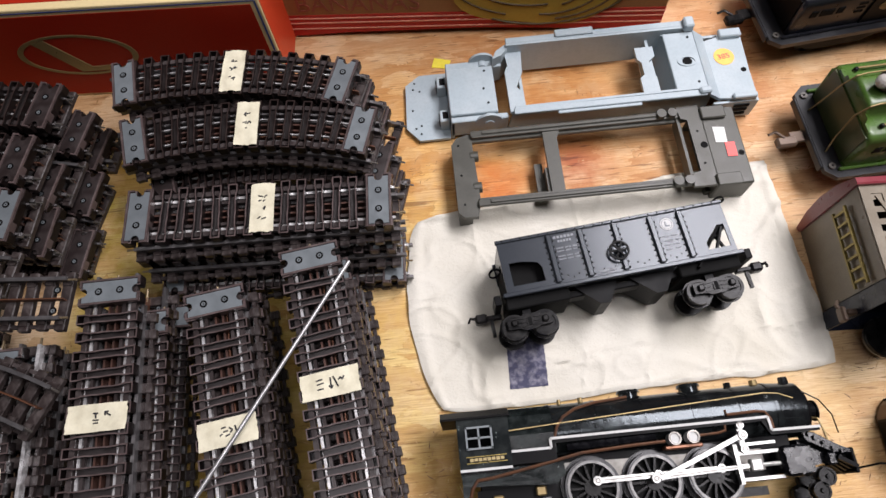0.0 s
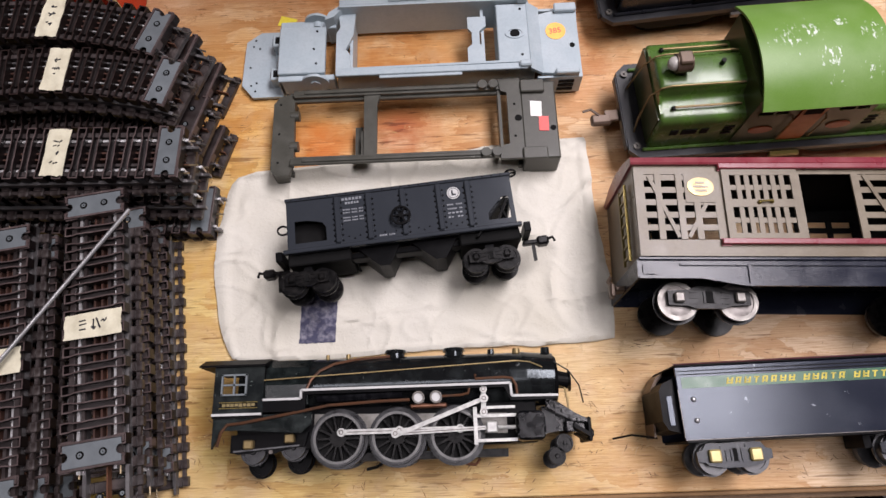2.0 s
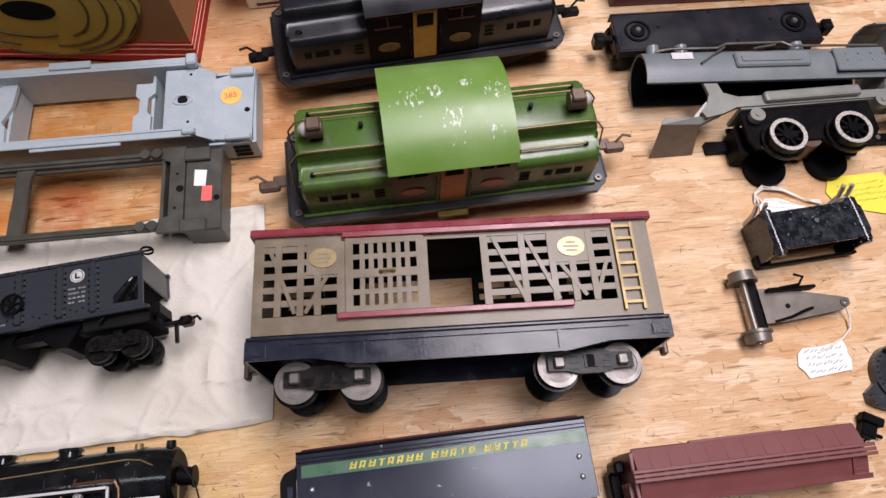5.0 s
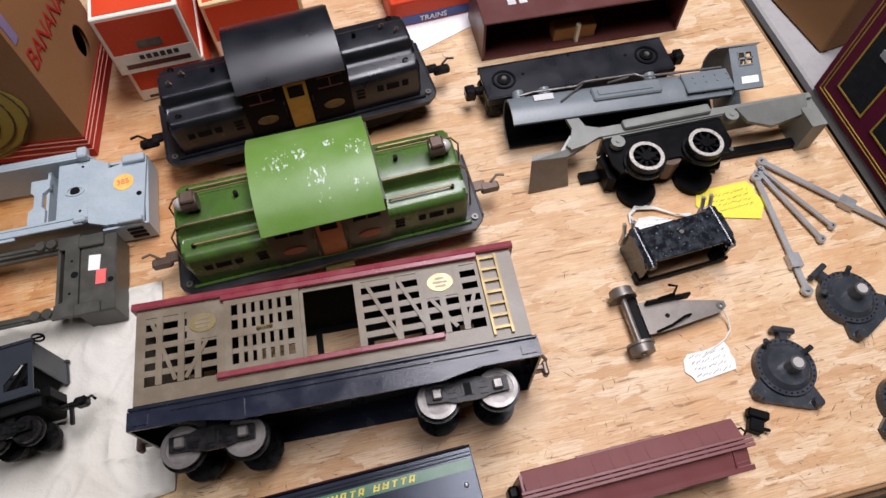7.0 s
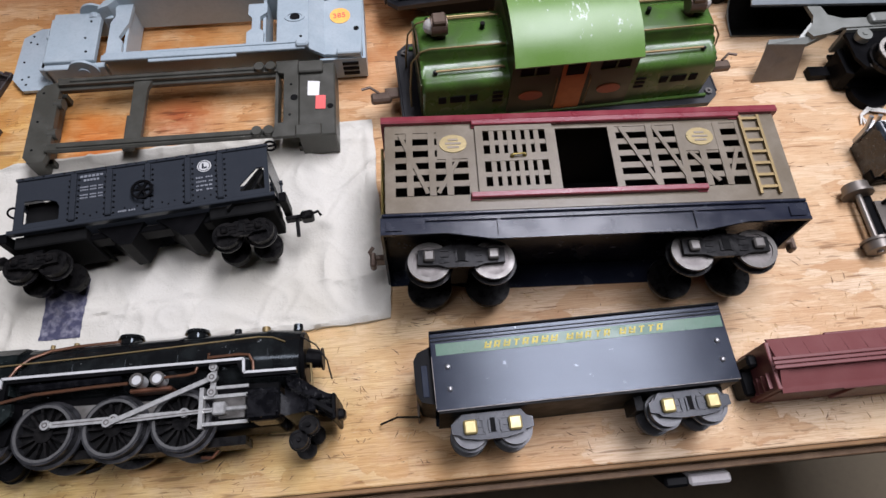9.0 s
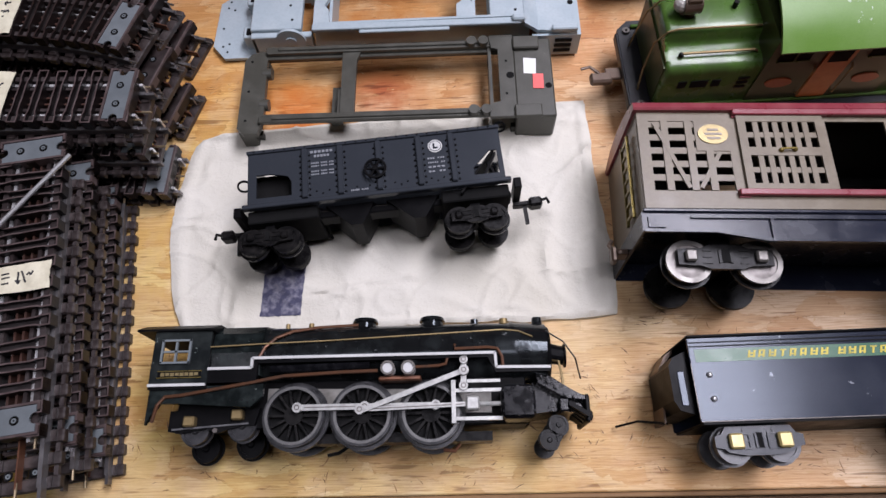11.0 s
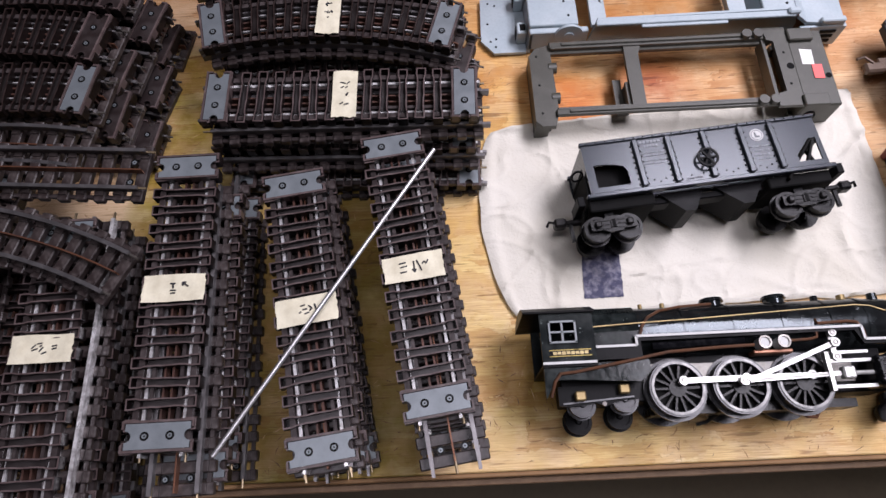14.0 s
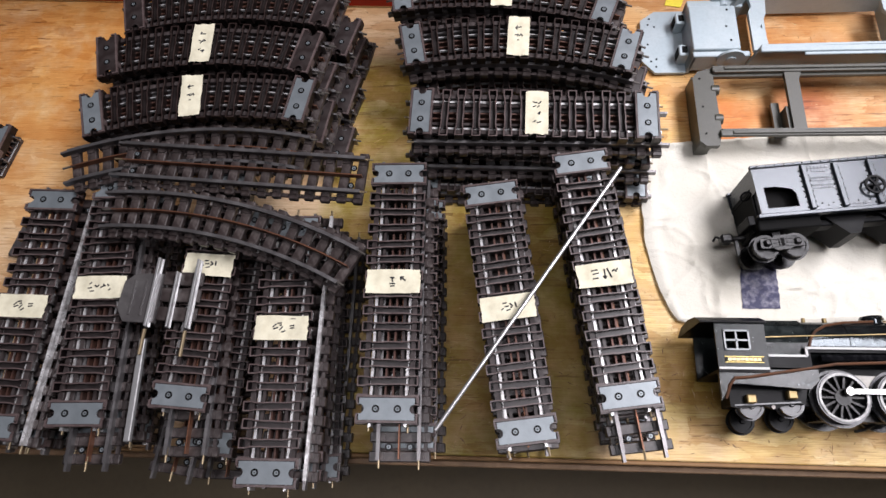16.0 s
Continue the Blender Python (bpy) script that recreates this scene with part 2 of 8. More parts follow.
M = dict(
    sliver=sliver_mat(),
    osb=osb_board(),
    concrete=surface("grey_concrete", (0.42, 0.41, 0.40), (0.52, 0.50, 0.48), 0.6, spots=4, grain=90, bump=0.2),
    plaster=surface("room_plaster", (0.11, 0.108, 0.105), rough=0.85, spots=3, grain=60),
    deck=surface("dark_roof_deck", (0.055, 0.055, 0.058), rough=0.85, spots=3, grain=60),
    lip=surface("pale_board_lip", (0.20, 0.118, 0.062), (0.34, 0.22, 0.13), 0.65, spots=60, amount=0.7),
    pale_board=surface("pale_painted_board", (0.50, 0.47, 0.46), (0.60, 0.57, 0.55), 0.6, spots=30),
    darkwood=surface("table_leg_wood", (0.07, 0.05, 0.035), rough=0.7, spots=30),
    edge=surface("board_edge", (0.22, 0.12, 0.05), (0.36, 0.22, 0.1), 0.75, spots=80),
    cloth=cloth_mat("cream_cotton", (0.64, 0.615, 0.545), (0.51, 0.475, 0.385), 900.0, 0.34),
    patch=surface("blue_ink_patch", (0.055, 0.055, 0.10), (0.30, 0.29, 0.34), 0.9, spots=160, amount=0.9, grain=700),
    # tie bodies and troughs near black: shade of the hollows put into the colour
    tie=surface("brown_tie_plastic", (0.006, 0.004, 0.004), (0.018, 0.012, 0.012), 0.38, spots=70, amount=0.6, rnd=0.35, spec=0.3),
    browntie=surface("shade_dark_brown_tie_plastic", (0.007, 0.0044, 0.0040), (0.020, 0.013, 0.012), 0.42, spots=70, amount=0.6, rnd=0.35, spec=0.25),
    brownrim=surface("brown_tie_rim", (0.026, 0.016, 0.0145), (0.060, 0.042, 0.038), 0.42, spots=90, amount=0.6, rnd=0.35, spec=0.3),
    brownfloor=surface("shaded_brown_trough", (0.009, 0.0058, 0.0055), (0.022, 0.015, 0.014), 0.42, spots=80, rnd=0.3),
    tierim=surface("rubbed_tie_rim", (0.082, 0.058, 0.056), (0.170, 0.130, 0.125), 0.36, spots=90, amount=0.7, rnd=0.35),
    stringer=surface("grey_brown_web", (0.031, 0.0235, 0.023), (0.088, 0.073, 0.071), 0.36, spots=110, amount=0.7, rnd=0.3, spec=0.3),
    tietop=surface("grey_brown_tie_top", (0.030, 0.022, 0.021), (0.115, 0.096, 0.091), 0.36, spots=120, amount=0.85, rnd=0.45, spec=0.45),
    darkpin=surface("dark_steel_pin", (0.10, 0.09, 0.08), (0.20, 0.18, 0.16), 0.4, 0.5, spots=90),
    web=surface("shaded_grey_trough", (0.018, 0.0135, 0.0133), (0.046, 0.037, 0.036), 0.42, spots=80, rnd=0.3),
    wheelgrey=surface("dull_wheel_face", (0.15, 0.135, 0.125), (0.07, 0.06, 0.055), 0.45, 0.4, spots=120, amount=0.8),
    brownplate=surface("brown_painted_plate", (0.020, 0.014, 0.0135), (0.050, 0.040, 0.039), 0.4, spots=90, amount=0.7),
    plate=surface("zinc_plate", (0.20, 0.225, 0.24), (0.30, 0.33, 0.35), 0.38, 0.35, spots=60, rnd=0.3),
    steel=surface("bright_rail_steel", (0.80, 0.79, 0.79), (0.20, 0.18, 0.17), 0.33, 0.6, spots=150, amount=1.0),
    darkrail=surface("dull_rail_steel", (0.17, 0.16, 0.162), (0.34, 0.33, 0.33), 0.36, 0.75, spots=90),
    copper=surface("copper_rail", (0.20, 0.088, 0.05), (0.09, 0.045, 0.032), 0.42, 0.6, spots=60, amount=0.8),
    copperlow=surface("tarnished_copper_rail", (0.10, 0.048, 0.036), (0.06, 0.036, 0.03), 0.5, 0.5, spots=60, amount=0.8),
    brass=surface("brass", (0.23, 0.175, 0.050), (0.12, 0.09, 0.035), 0.34, 0.7, spots=90),
    oval_gold=surface("worn_gold_plate", (0.30, 0.235, 0.11), (0.20, 0.155, 0.08), 0.35, 0.5, spots=120),
    brasspin=surface("pale_brass_pin", (0.26, 0.20, 0.12), (0.14, 0.11, 0.08), rough=0.42, metal=0.6),
    tape=surface("masking_tape", (0.70, 0.66, 0.50), (0.52, 0.47, 0.33), 0.7, spots=110, amount=0.55, grain=600),
    ink=surface("pen_ink", (0.02, 0.02, 0.025), rough=0.6),
    # the worn tone is scuffing plus some of the boiler's teal sheen as colour
    black=surface("gloss_black_enamel", (0.007, 0.0075, 0.008), (0.032, 0.039, 0.039), 0.15, spots=60, chips=(0.16, 0.17, 0.17), chip_at=0.665, rvar=0.06, grain=110, bump=0.22, spec=0.36, tint=(0.84, 0.94, 1.0)),
    matblack=surface("dull_black", (0.004, 0.004, 0.0045), (0.011, 0.0105, 0.011), 0.40, spots=60, spec=0.06),
    # near black: the shade of interiors, slots and holes put into the colour
    inside=surface("inside_shade_black", (0.006, 0.006, 0.006), rough=0.8, spec=0.1),
    hopper=surface("satin_black_plastic", (0.030, 0.034, 0.041), (0.042, 0.047, 0.055), 0.22, spots=30, grain=900, bump=0, amount=0.3, rvar=0.02, spec=0.32, tint=(0.90, 0.95, 1.0)),
    whitepaint=surface("white_lettering", (0.50, 0.50, 0.49), rough=0.6),
    faint=surface("faded_grey_lettering", (0.20, 0.21, 0.23), rough=0.5),
    cream=surface("cream_tinplate", (0.152, 0.123, 0.084), (0.240, 0.203, 0.150), 0.36, spots=45, amount=0.6, chips=(0.62, 0.6, 0.56), chip_at=0.74, spec=0.32),
    tan=surface("tan_slats", (0.20, 0.16, 0.115), (0.28, 0.24, 0.18), 0.35, spots=45, amount=0.5),
    maroon=surface("maroon_enamel", (0.20, 0.030, 0.042), (0.30, 0.09, 0.09), 0.33, spots=60, chips=(0.4, 0.28, 0.25), chip_at=0.74),
    navy=surface("blue_black_enamel", (0.013, 0.0155, 0.027), (0.030, 0.035, 0.052), 0.24, spots=50, chips=(0.16, 0.16, 0.17), chip_at=0.72, spec=0.3),
    nickel=surface("nickel_wheel", (0.145, 0.135, 0.122), (0.06, 0.052, 0.046), 0.36, 0.4, spots=80, amount=0.7),
    castiron=surface("dark_wheel", (0.006, 0.0058, 0.006), (0.022, 0.020, 0.019), 0.30, 0.0, spots=160, amount=0.6, spec=0.12),
    greenroof=surface("grass_green_enamel", (0.120, 0.235, 0.040), (0.170, 0.285, 0.080), 0.36, spots=26, amount=0.7, chips=(0.56, 0.62, 0.55), chip_at=0.7, grain=800, bump=0.05, clusters=(((-0.030, 0.004, 0.136), 0.026), ((-0.010, 0.010, 0.136), 0.020), ((0.040, 0.006, 0.135), 0.018), ((0.000, -0.016, 0.134), 0.020), ((0.034, -0.030, 0.129), 0.016), ((0.006, -0.036, 0.126), 0.012), ((0.018, 0.016, 0.134), 0.014))),
    greenbody=surface("mid_green_enamel", (0.062, 0.128, 0.024), (0.035, 0.055, 0.018), 0.3, spots=55, amount=0.7, grain=300, bump=0.05, chips=(0.03, 0.028, 0.02), chip_at=0.70),
    # darker copy of the green: shade on the upright walls put into the colour
    loco_side_shade=surface("green_enamel_in_shade", (0.036, 0.048, 0.014), (0.06, 0.072, 0.028), 0.36, spots=60, amount=0.7, grain=800, bump=0.05),
    orange=surface("orange_door", (0.50, 0.17, 0.03), (0.34, 0.11, 0.03), 0.4, spots=90),
    rustred=surface("red_oval", (0.32, 0.08, 0.03), rough=0.4),
    yellowdoor=surface("ochre_door", (0.55, 0.30, 0.035), (0.35, 0.17, 0.02), 0.4, spots=90),
    blue=surface("pale_blue_casting", (0.350, 0.415, 0.448), (0.44, 0.495, 0.52), 0.42, spots=40, amount=0.6, chips=(0.56, 0.58, 0.60), chip_at=0.76),
    olive=surface("olive_grey_casting", (0.052, 0.051, 0.041), (0.105, 0.102, 0.086), 0.46, spots=60, chips=(0.24, 0.235, 0.21), chip_at=0.70),
    slate=surface("slate_grey_plastic", (0.150, 0.172, 0.182), (0.21, 0.235, 0.245), 0.36, spots=40),
    loco_frame=surface("black_sheet_frame", (0.009, 0.0095, 0.012), (0.028, 0.028, 0.031), 0.42, spots=50),
    faint_gold=surface("faded_gold_print", (0.15, 0.085, 0.015), (0.05, 0.04, 0.02), 0.45, spots=160, amount=0.9),
    greygreen=surface("grey_casting", (0.20, 0.207, 0.185), (0.30, 0.305, 0.28), 0.45, 0.2, spots=50),
    wine=surface("oxide_red_plastic", (0.165, 0.050, 0.048), (0.20, 0.07, 0.065), 0.5, spots=40, grain=900, amount=0.4),
    sticker=surface("orange_sticker", (0.90, 0.46, 0.10), rough=0.6),
    redlabel=surface("red_label", (0.80, 0.13, 0.12), rough=0.6),
    white=surface("white_paper", (0.80, 0.79, 0.76), (0.72, 0.70, 0.66), 0.7, spots=50),
    yellow=surface("yellow_paper", (0.80, 0.68, 0.06), (0.72, 0.58, 0.05), 0.7, spots=50),
    string=surface("white_string", (0.70, 0.68, 0.62), rough=0.9),
    lens=surface("clear_lens", (0.42, 0.40, 0.37), rough=0.12),
    carton=surface("brown_cardboard", (0.30, 0.150, 0.062), (0.36, 0.19, 0.09), 0.8, spots=8, grain=300, spec=0.2),
    cartonred=surface("carton_red_print", (0.40, 0.028, 0.022), (0.46, 0.06, 0.04), 0.6, spots=10, grain=300, spec=0.2),
    cartonyellow=surface("carton_yellow_print", (0.46, 0.32, 0.05), (0.40, 0.26, 0.04), 0.65, spots=12),
    darkfloor=surface("dark_hall_floor", (0.17, 0.135, 0.085), (0.25, 0.205, 0.14), 0.7, spots=4, grain=90),
    carton_text=surface("carton_brown_red_ink", (0.26, 0.07, 0.04), rough=0.7),
    cartonline=surface("carton_brown_ink", (0.075, 0.048, 0.016), rough=0.7),
    pinkline=surface("carton_pale_stripe", (0.66, 0.30, 0.22), rough=0.7),
    boxred=surface("red_card", (0.34, 0.016, 0.006), (0.42, 0.035, 0.012), 0.45, spots=10, spec=0.15),
    boxorange=surface("orange_red_card", (0.60, 0.055, 0.018), (0.66, 0.10, 0.035), 0.45, spots=10, spec=0.25),
    boxcream=surface("cream_card", (0.70, 0.56, 0.30), (0.6, 0.46, 0.22), 0.5, spots=12),
    boxwhite=surface("white_card", (0.74, 0.70, 0.60), rough=0.5),
    boxblue=surface("blue_card", (0.03, 0.06, 0.22), rough=0.45),
    boxmaroon=surface("maroon_card", (0.16, 0.018, 0.05), (0.2, 0.03, 0.07), 0.35, spots=8),
    window_black=surface("clear_window_over_black", (0.03, 0.032, 0.035), rough=0.12),
    purple=surface("purple_print", (0.22, 0.18, 0.33), rough=0.6),
)

M.update(
    engine_green=surface("engine_dark_green", (0.010, 0.012, 0.0125), (0.032, 0.037, 0.036), 0.18, grain=110, bump=0.22, spec=0.07, spots=60, amount=0.8, chips=(0.16, 0.19, 0.18), chip_at=0.64),
    pipe_copper=surface("tarnished_copper_pipe", (0.15, 0.068, 0.036), (0.07, 0.042, 0.03), 0.42, 0.5, spots=120, amount=0.9),
    worn_front=surface("rubbed_black_casting", (0.004, 0.004, 0.005), (0.014, 0.014, 0.016), 0.20, spots=130, amount=0.8, grain=300, bump=0.14, spec=0.22, chips=(0.20, 0.21, 0.20), chip_at=0.71),
    # worn casting; its green tone also holds a painted sheen
    sheen_green=surface("worn_casting_with_green_sheen", (0.006, 0.008, 0.008), (0.024, 0.031, 0.030), 0.20, spots=110, amount=0.7, grain=200, bump=0.3, spec=0.16, chips=(0.24, 0.27, 0.26), chip_at=0.68),
    tyre_dark=surface("dark_tyre", (0.022, 0.022, 0.024), (0.06, 0.06, 0.063), 0.32, 0.1, spots=120, amount=0.8, spec=0.3),
    rim_light=surface("worn_bright_rim", (0.13, 0.128, 0.125), (0.06, 0.06, 0.06), 0.4, 0.4, spots=160, amount=0.8),
    tyre_grey=surface("grey_wheel_paint", (0.060, 0.060, 0.064), (0.15, 0.15, 0.155), 0.42, 0.1, spots=90, amount=0.8),
    rod_nickel=surface("bright_nickel_rod", (0.46, 0.46, 0.44), (0.22, 0.22, 0.21), 0.36, 0.35, spots=190, amount=0.9, grain=300, bump=0.3),
    rod_silver=surface("dull_silver_rod", (0.46, 0.46, 0.46), (0.28, 0.27, 0.27), 0.38, 0.7, spots=80),
    tender_navy=surface("scuffed_navy_enamel", (0.013, 0.0155, 0.026), (0.026, 0.029, 0.042), 0.2, spots=35, chips=(0.22, 0.23, 0.25), chip_at=0.665, grain=900, bump=0.05, rvar=0.03, spec=0.32, tint=(0.82, 0.90, 1.0)),
    maroon_dark=surface("dark_maroon", (0.07, 0.015, 0.018), (0.11, 0.03, 0.03), 0.4, spots=60),
    cocoa=surface("brown_tarnished_metal", (0.11, 0.075, 0.055), (0.19, 0.14, 0.1), 0.42, 0.4, spots=70),
    cocoa_grey=surface("grey_brown_steel", (0.16, 0.14, 0.12), (0.26, 0.23, 0.2), 0.42, 0.5, spots=60),
    frame_grey=surface("grey_frame_metal", (0.12, 0.112, 0.10), (0.30, 0.29, 0.27), 0.45, 0.4, spots=60, amount=0.8),
    gold_print=surface("gold_print", (0.55, 0.36, 0.06), rough=0.5),
    pale_print=surface("pale_print", (0.42, 0.42, 0.44), rough=0.5),
    journal_brass=surface("pale_brass_box", (0.40, 0.32, 0.13), (0.28, 0.21, 0.08), 0.35, 0.3, spots=120),
    truck_blue=surface("blue_grey_truck_frame", (0.016, 0.018, 0.024), (0.036, 0.040, 0.050), 0.34, spots=90, amount=0.7, spec=0.3),
    brass_dull=surface("dull_brass_wire", (0.26, 0.19, 0.085), (0.12, 0.09, 0.05), 0.48, 0.6),
    band_green=surface("green_band_paint", (0.010, 0.085, 0.030), (0.03, 0.11, 0.055), 0.35, spots=80, amount=0.7),
    letter_yellow=surface("yellow_lettering", (0.62, 0.50, 0.04), (0.3, 0.26, 0.05), 0.5, spots=120, amount=0.6),
    black_roof=surface("blue_black_satin", (0.008, 0.0085, 0.012), (0.020, 0.021, 0.026), 0.33, spots=30, chips=(0.25, 0.25, 0.26), chip_at=0.77, grain=700, bump=0.06),
    chipped_black=surface("chipped_gloss_black", (0.008, 0.009, 0.012), (0.040, 0.047, 0.056), 0.18, grain=200, bump=0.5, spots=120, amount=0.9, chips=(0.13, 0.15, 0.175), chip_at=0.62),
    dial_grey=surface("dial_casting", (0.036, 0.040, 0.047), (0.075, 0.08, 0.088), 0.24, 0.1, spots=70),
    dial_knob=surface("turned_knob", (0.28, 0.27, 0.26), rough=0.25, metal=0.8),
    rim_white=surface("whitened_rim", (0.50, 0.47, 0.42), (0.17, 0.15, 0.13), 0.5, 0.3, spots=420, amount=1.0),
    wine_dark=surface("dark_brown_paint", (0.095, 0.028, 0.024), (0.14, 0.05, 0.04), 0.42, spots=30),
    smoke_plastic=surface("smoky_plastic", (0.065, 0.06, 0.06), (0.16, 0.155, 0.15), 0.15, spots=60, coat=0.6),
)

# ---------------------------------------------------------------- building helpers


def part(name, bm, material, parent=None, label="", at=None, smooth=False):
    """Links a bmesh as one mesh object under a thing or part."""
    me = bpy.data.meshes.new(name)
    bmesh.ops.recalc_face_normals(bm, faces=bm.faces)
    bm.to_mesh(me)
    bm.free()
    me.materials.append(M[material])
    if smooth:
        me.shade_smooth()
        me.set_sharp_from_angle(angle=radians(35))
    return share(name, me, parent, label, at)


def share(name, me, parent=None, label="", at=None):
    ob = new(name, me)
    if parent is not None:
        ob.parent = parent
    if at is not None:
        ob.matrix_basis = at
    if label:
        ob["label"] = label
    return ob


def thing(name, label, category, at, group="", kind=""):
    ob = new(name)
    ob.empty_display_size = 0.02
    ob.matrix_basis = at
    return tagged(ob, label, category, group, kind)


def B():
    return bmesh.new()


def box(bm, x0, x1, y0, y1, z0, z1, bev=0.0, seg=1):
    r = bmesh.ops.create_cube(bm, size=1)
    vs = r["verts"]
    bmesh.ops.transform(bm, verts=vs, matrix=Matrix.Translation(((x0 + x1) / 2, (y0 + y1) / 2, (z0 + z1) / 2)) @ Matrix.Diagonal((abs(x1 - x0), abs(y1 - y0), abs(z1 - z0), 1)))
    if bev:
        es = list({e for v in vs for e in v.link_edges})
        bmesh.ops.bevel(bm, geom=es, offset=bev, segments=seg, affect="EDGES", profile=0.5)
    return bm


def cyl(bm, a, b, r, r2=None, seg=16, caps=True):
    a, b = Vector(a), Vector(b)
    d = b - a
    m = Matrix.Translation((a + b) / 2) @ d.to_track_quat("Z", "Y").to_matrix().to_4x4()
    bmesh.ops.create_cone(bm, cap_ends=caps, segments=seg, radius1=r, radius2=r if r2 is None else r2, depth=d.length, matrix=m)
    return bm


def poly(bm, pts, z0, z1):
    """A flat outline in the plan, raised from z0 to z1."""
    lo = [bm.verts.new((x, y, z0)) for x, y in pts]
    hi = [bm.verts.new((x, y, z1)) for x, y in pts]
    n = len(pts)
    bm.faces.new(lo[::-1])
    bm.faces.new(hi)
    for i in range(n):
        bm.faces.new((lo[i], lo[(i + 1) % n], hi[(i + 1) % n], hi[i]))
    return bm


def prism(bm, pts, x0, x1):
    """A cross-section in (y, z), drawn out along x."""
    lo = [bm.verts.new((x0, y, z)) for y, z in pts]
    hi = [bm.verts.new((x1, y, z)) for y, z in pts]
    n = len(pts)
    bm.faces.new(lo[::-1])
    bm.faces.new(hi)
    for i in range(n):
        bm.faces.new((lo[i], lo[(i + 1) % n], hi[(i + 1) % n], hi[i]))
    return bm


def tube(bm, pts, r, seg=8):
    """A round wire through points."""
    pts = [Vector(p) for p in pts]
    rings = []
    for i, p in enumerate(pts):
        d = (pts[min(i + 1, len(pts) - 1)] - pts[max(i - 1, 0)]).normalized()
        q = d.to_track_quat("Z", "Y")
        rings.append([bm.verts.new(p + q @ Vector((r * math.cos(2 * math.pi * k / seg), r * math.sin(2 * math.pi * k / seg), 0))) for k in range(seg)])
    for a, b in zip(rings, rings[1:]):
        for k in range(seg):
            bm.faces.new((a[k], a[(k + 1) % seg], b[(k + 1) % seg], b[k]))
    bm.faces.new(rings[0][::-1])
    bm.faces.new(rings[-1])
    return bm


def bar(bm, a, b, w, z0, z1):
    """A flat strip in the plan from a to b."""
    a, b = Vector((*a, 0)), Vector((*b, 0))
    n = (b - a).normalized().cross(Vector((0, 0, 1))) * w / 2
    return poly(bm, [(p.x, p.y) for p in (a + n, b + n, b - n, a - n)], z0, z1)


def ring(bm, c, r0, r1, z0, z1, seg=24):
    """A flat washer in the plan."""
    cx, cy = c
    vs = []
    for k in range(seg):
        a = 2 * math.pi * k / seg
        vs.append([bm.verts.new((cx + r * math.cos(a), cy + r * math.sin(a), z)) for r, z in ((r0, z0), (r1, z0), (r1, z1), (r0, z1))])
    for k in range(seg):
        a, b = vs[k], vs[(k + 1) % seg]
        for j in range(4):
            bm.faces.new((a[j], b[j], b[(j + 1) % 4], a[(j + 1) % 4]))
    return bm


def ball(bm, c, r, seg=12):
    bmesh.ops.create_uvsphere(bm, u_segments=seg, v_segments=seg // 2 + 2, radius=r, matrix=Matrix.Translation(c))
    return bm


def text_bars(parent, name, material, x0, x1, y, h, z, word_lengths, seed=1):
    """Unreadable writing: short upright bars of the letters' size."""
    rng = random.Random(seed)
    bm = B()
    total = sum(word_lengths) + len(word_lengths) - 1
    step = (x1 - x0) / total
    x = x0
    for n in word_lengths:
        for _ in range(n):
            hh = h * rng.uniform(0.75, 1.0)
            box(bm, x, x + step * 0.7, y - hh / 2, y + hh / 2, z, z + 0.0004)
            x += step
        x += step
    return part(name, bm, material, parent)

# ---------------------------------------------------------------- the room and the table
FLOOR, CEIL = -0.75, 2.0
tagged(part("floor", box(B(), -4, 4, -3.5, 4, FLOOR - 0.1, FLOOR), "darkfloor"), "worn dark brown floor of the hall", "floor", kind="structure")
tagged(part("ceiling", box(B(), -4.1, 4.1, -3.6, 4.1, CEIL, CEIL + 0.1), "deck"), "plain dark ceiling above the sale tables", "ceiling", kind="structure")
for nm, b in (("wall_north", (-4.1, 4.1, 4, 4.1)), ("wall_south", (-4.1, 4.1, -3.6, -3.5)), ("wall_west", (-4.1, -4, -3.5, 4)), ("wall_east", (4, 4.1, -3.5, 4))):
    tagged(part(nm, box(B(), *b, FLOOR, CEIL), "plaster"), "plain pale plastered wall of the hall", "wall", kind="structure")

table = thing("display_table", "long sale table with a bare strand board top", "table", pose(0, 0, 0))
part("tabletop", box(B(), -1.5, 1.08, 0.0, 1.0, -0.018, 0.0, 0.001), "osb", table, "worn tan strand board top")
part("front_trim", box(B(), -1.5, 1.08, -0.004, -0.0005, -0.022, -0.001, 0.0008), "edge", table, "thin dark wooden edge strip")
part("edge_lip", box(B(), -1.5, 1.08, -0.0095, -0.0042, -0.030, -0.019, 0.0008), "lip", table, "pale brown board lip below the edge")
for nm, x0, x1, mat, note in (("leg", 0.541, 0.5615, "matblack", "black square leg at the front edge"), ("leg_board", 0.562, 0.598, "pale_board", "pale painted board beside the leg")):
    raked = box(B(), x0, x1, -0.020, -0.0108, FLOOR, -0.036, 0.002)
    for v in raked.verts:
        v.co.y += 0.30 * (v.co.z < -0.4)
    part(nm, raked, mat, table, note)
part("side_trim", box(B(), 1.0805, 1.084, -0.004, 1.0, -0.022, -0.001, 0.0008), "edge", table)
for lx in (-1.42, 0.62):
    for ly in (0.06, 0.92):
        part("leg", box(B(), lx, lx + 0.06, ly, ly + 0.04, FLOOR, -0.018, 0.003), "darkwood", table)
rng_s = random.Random(8)
slv, slf = [], []
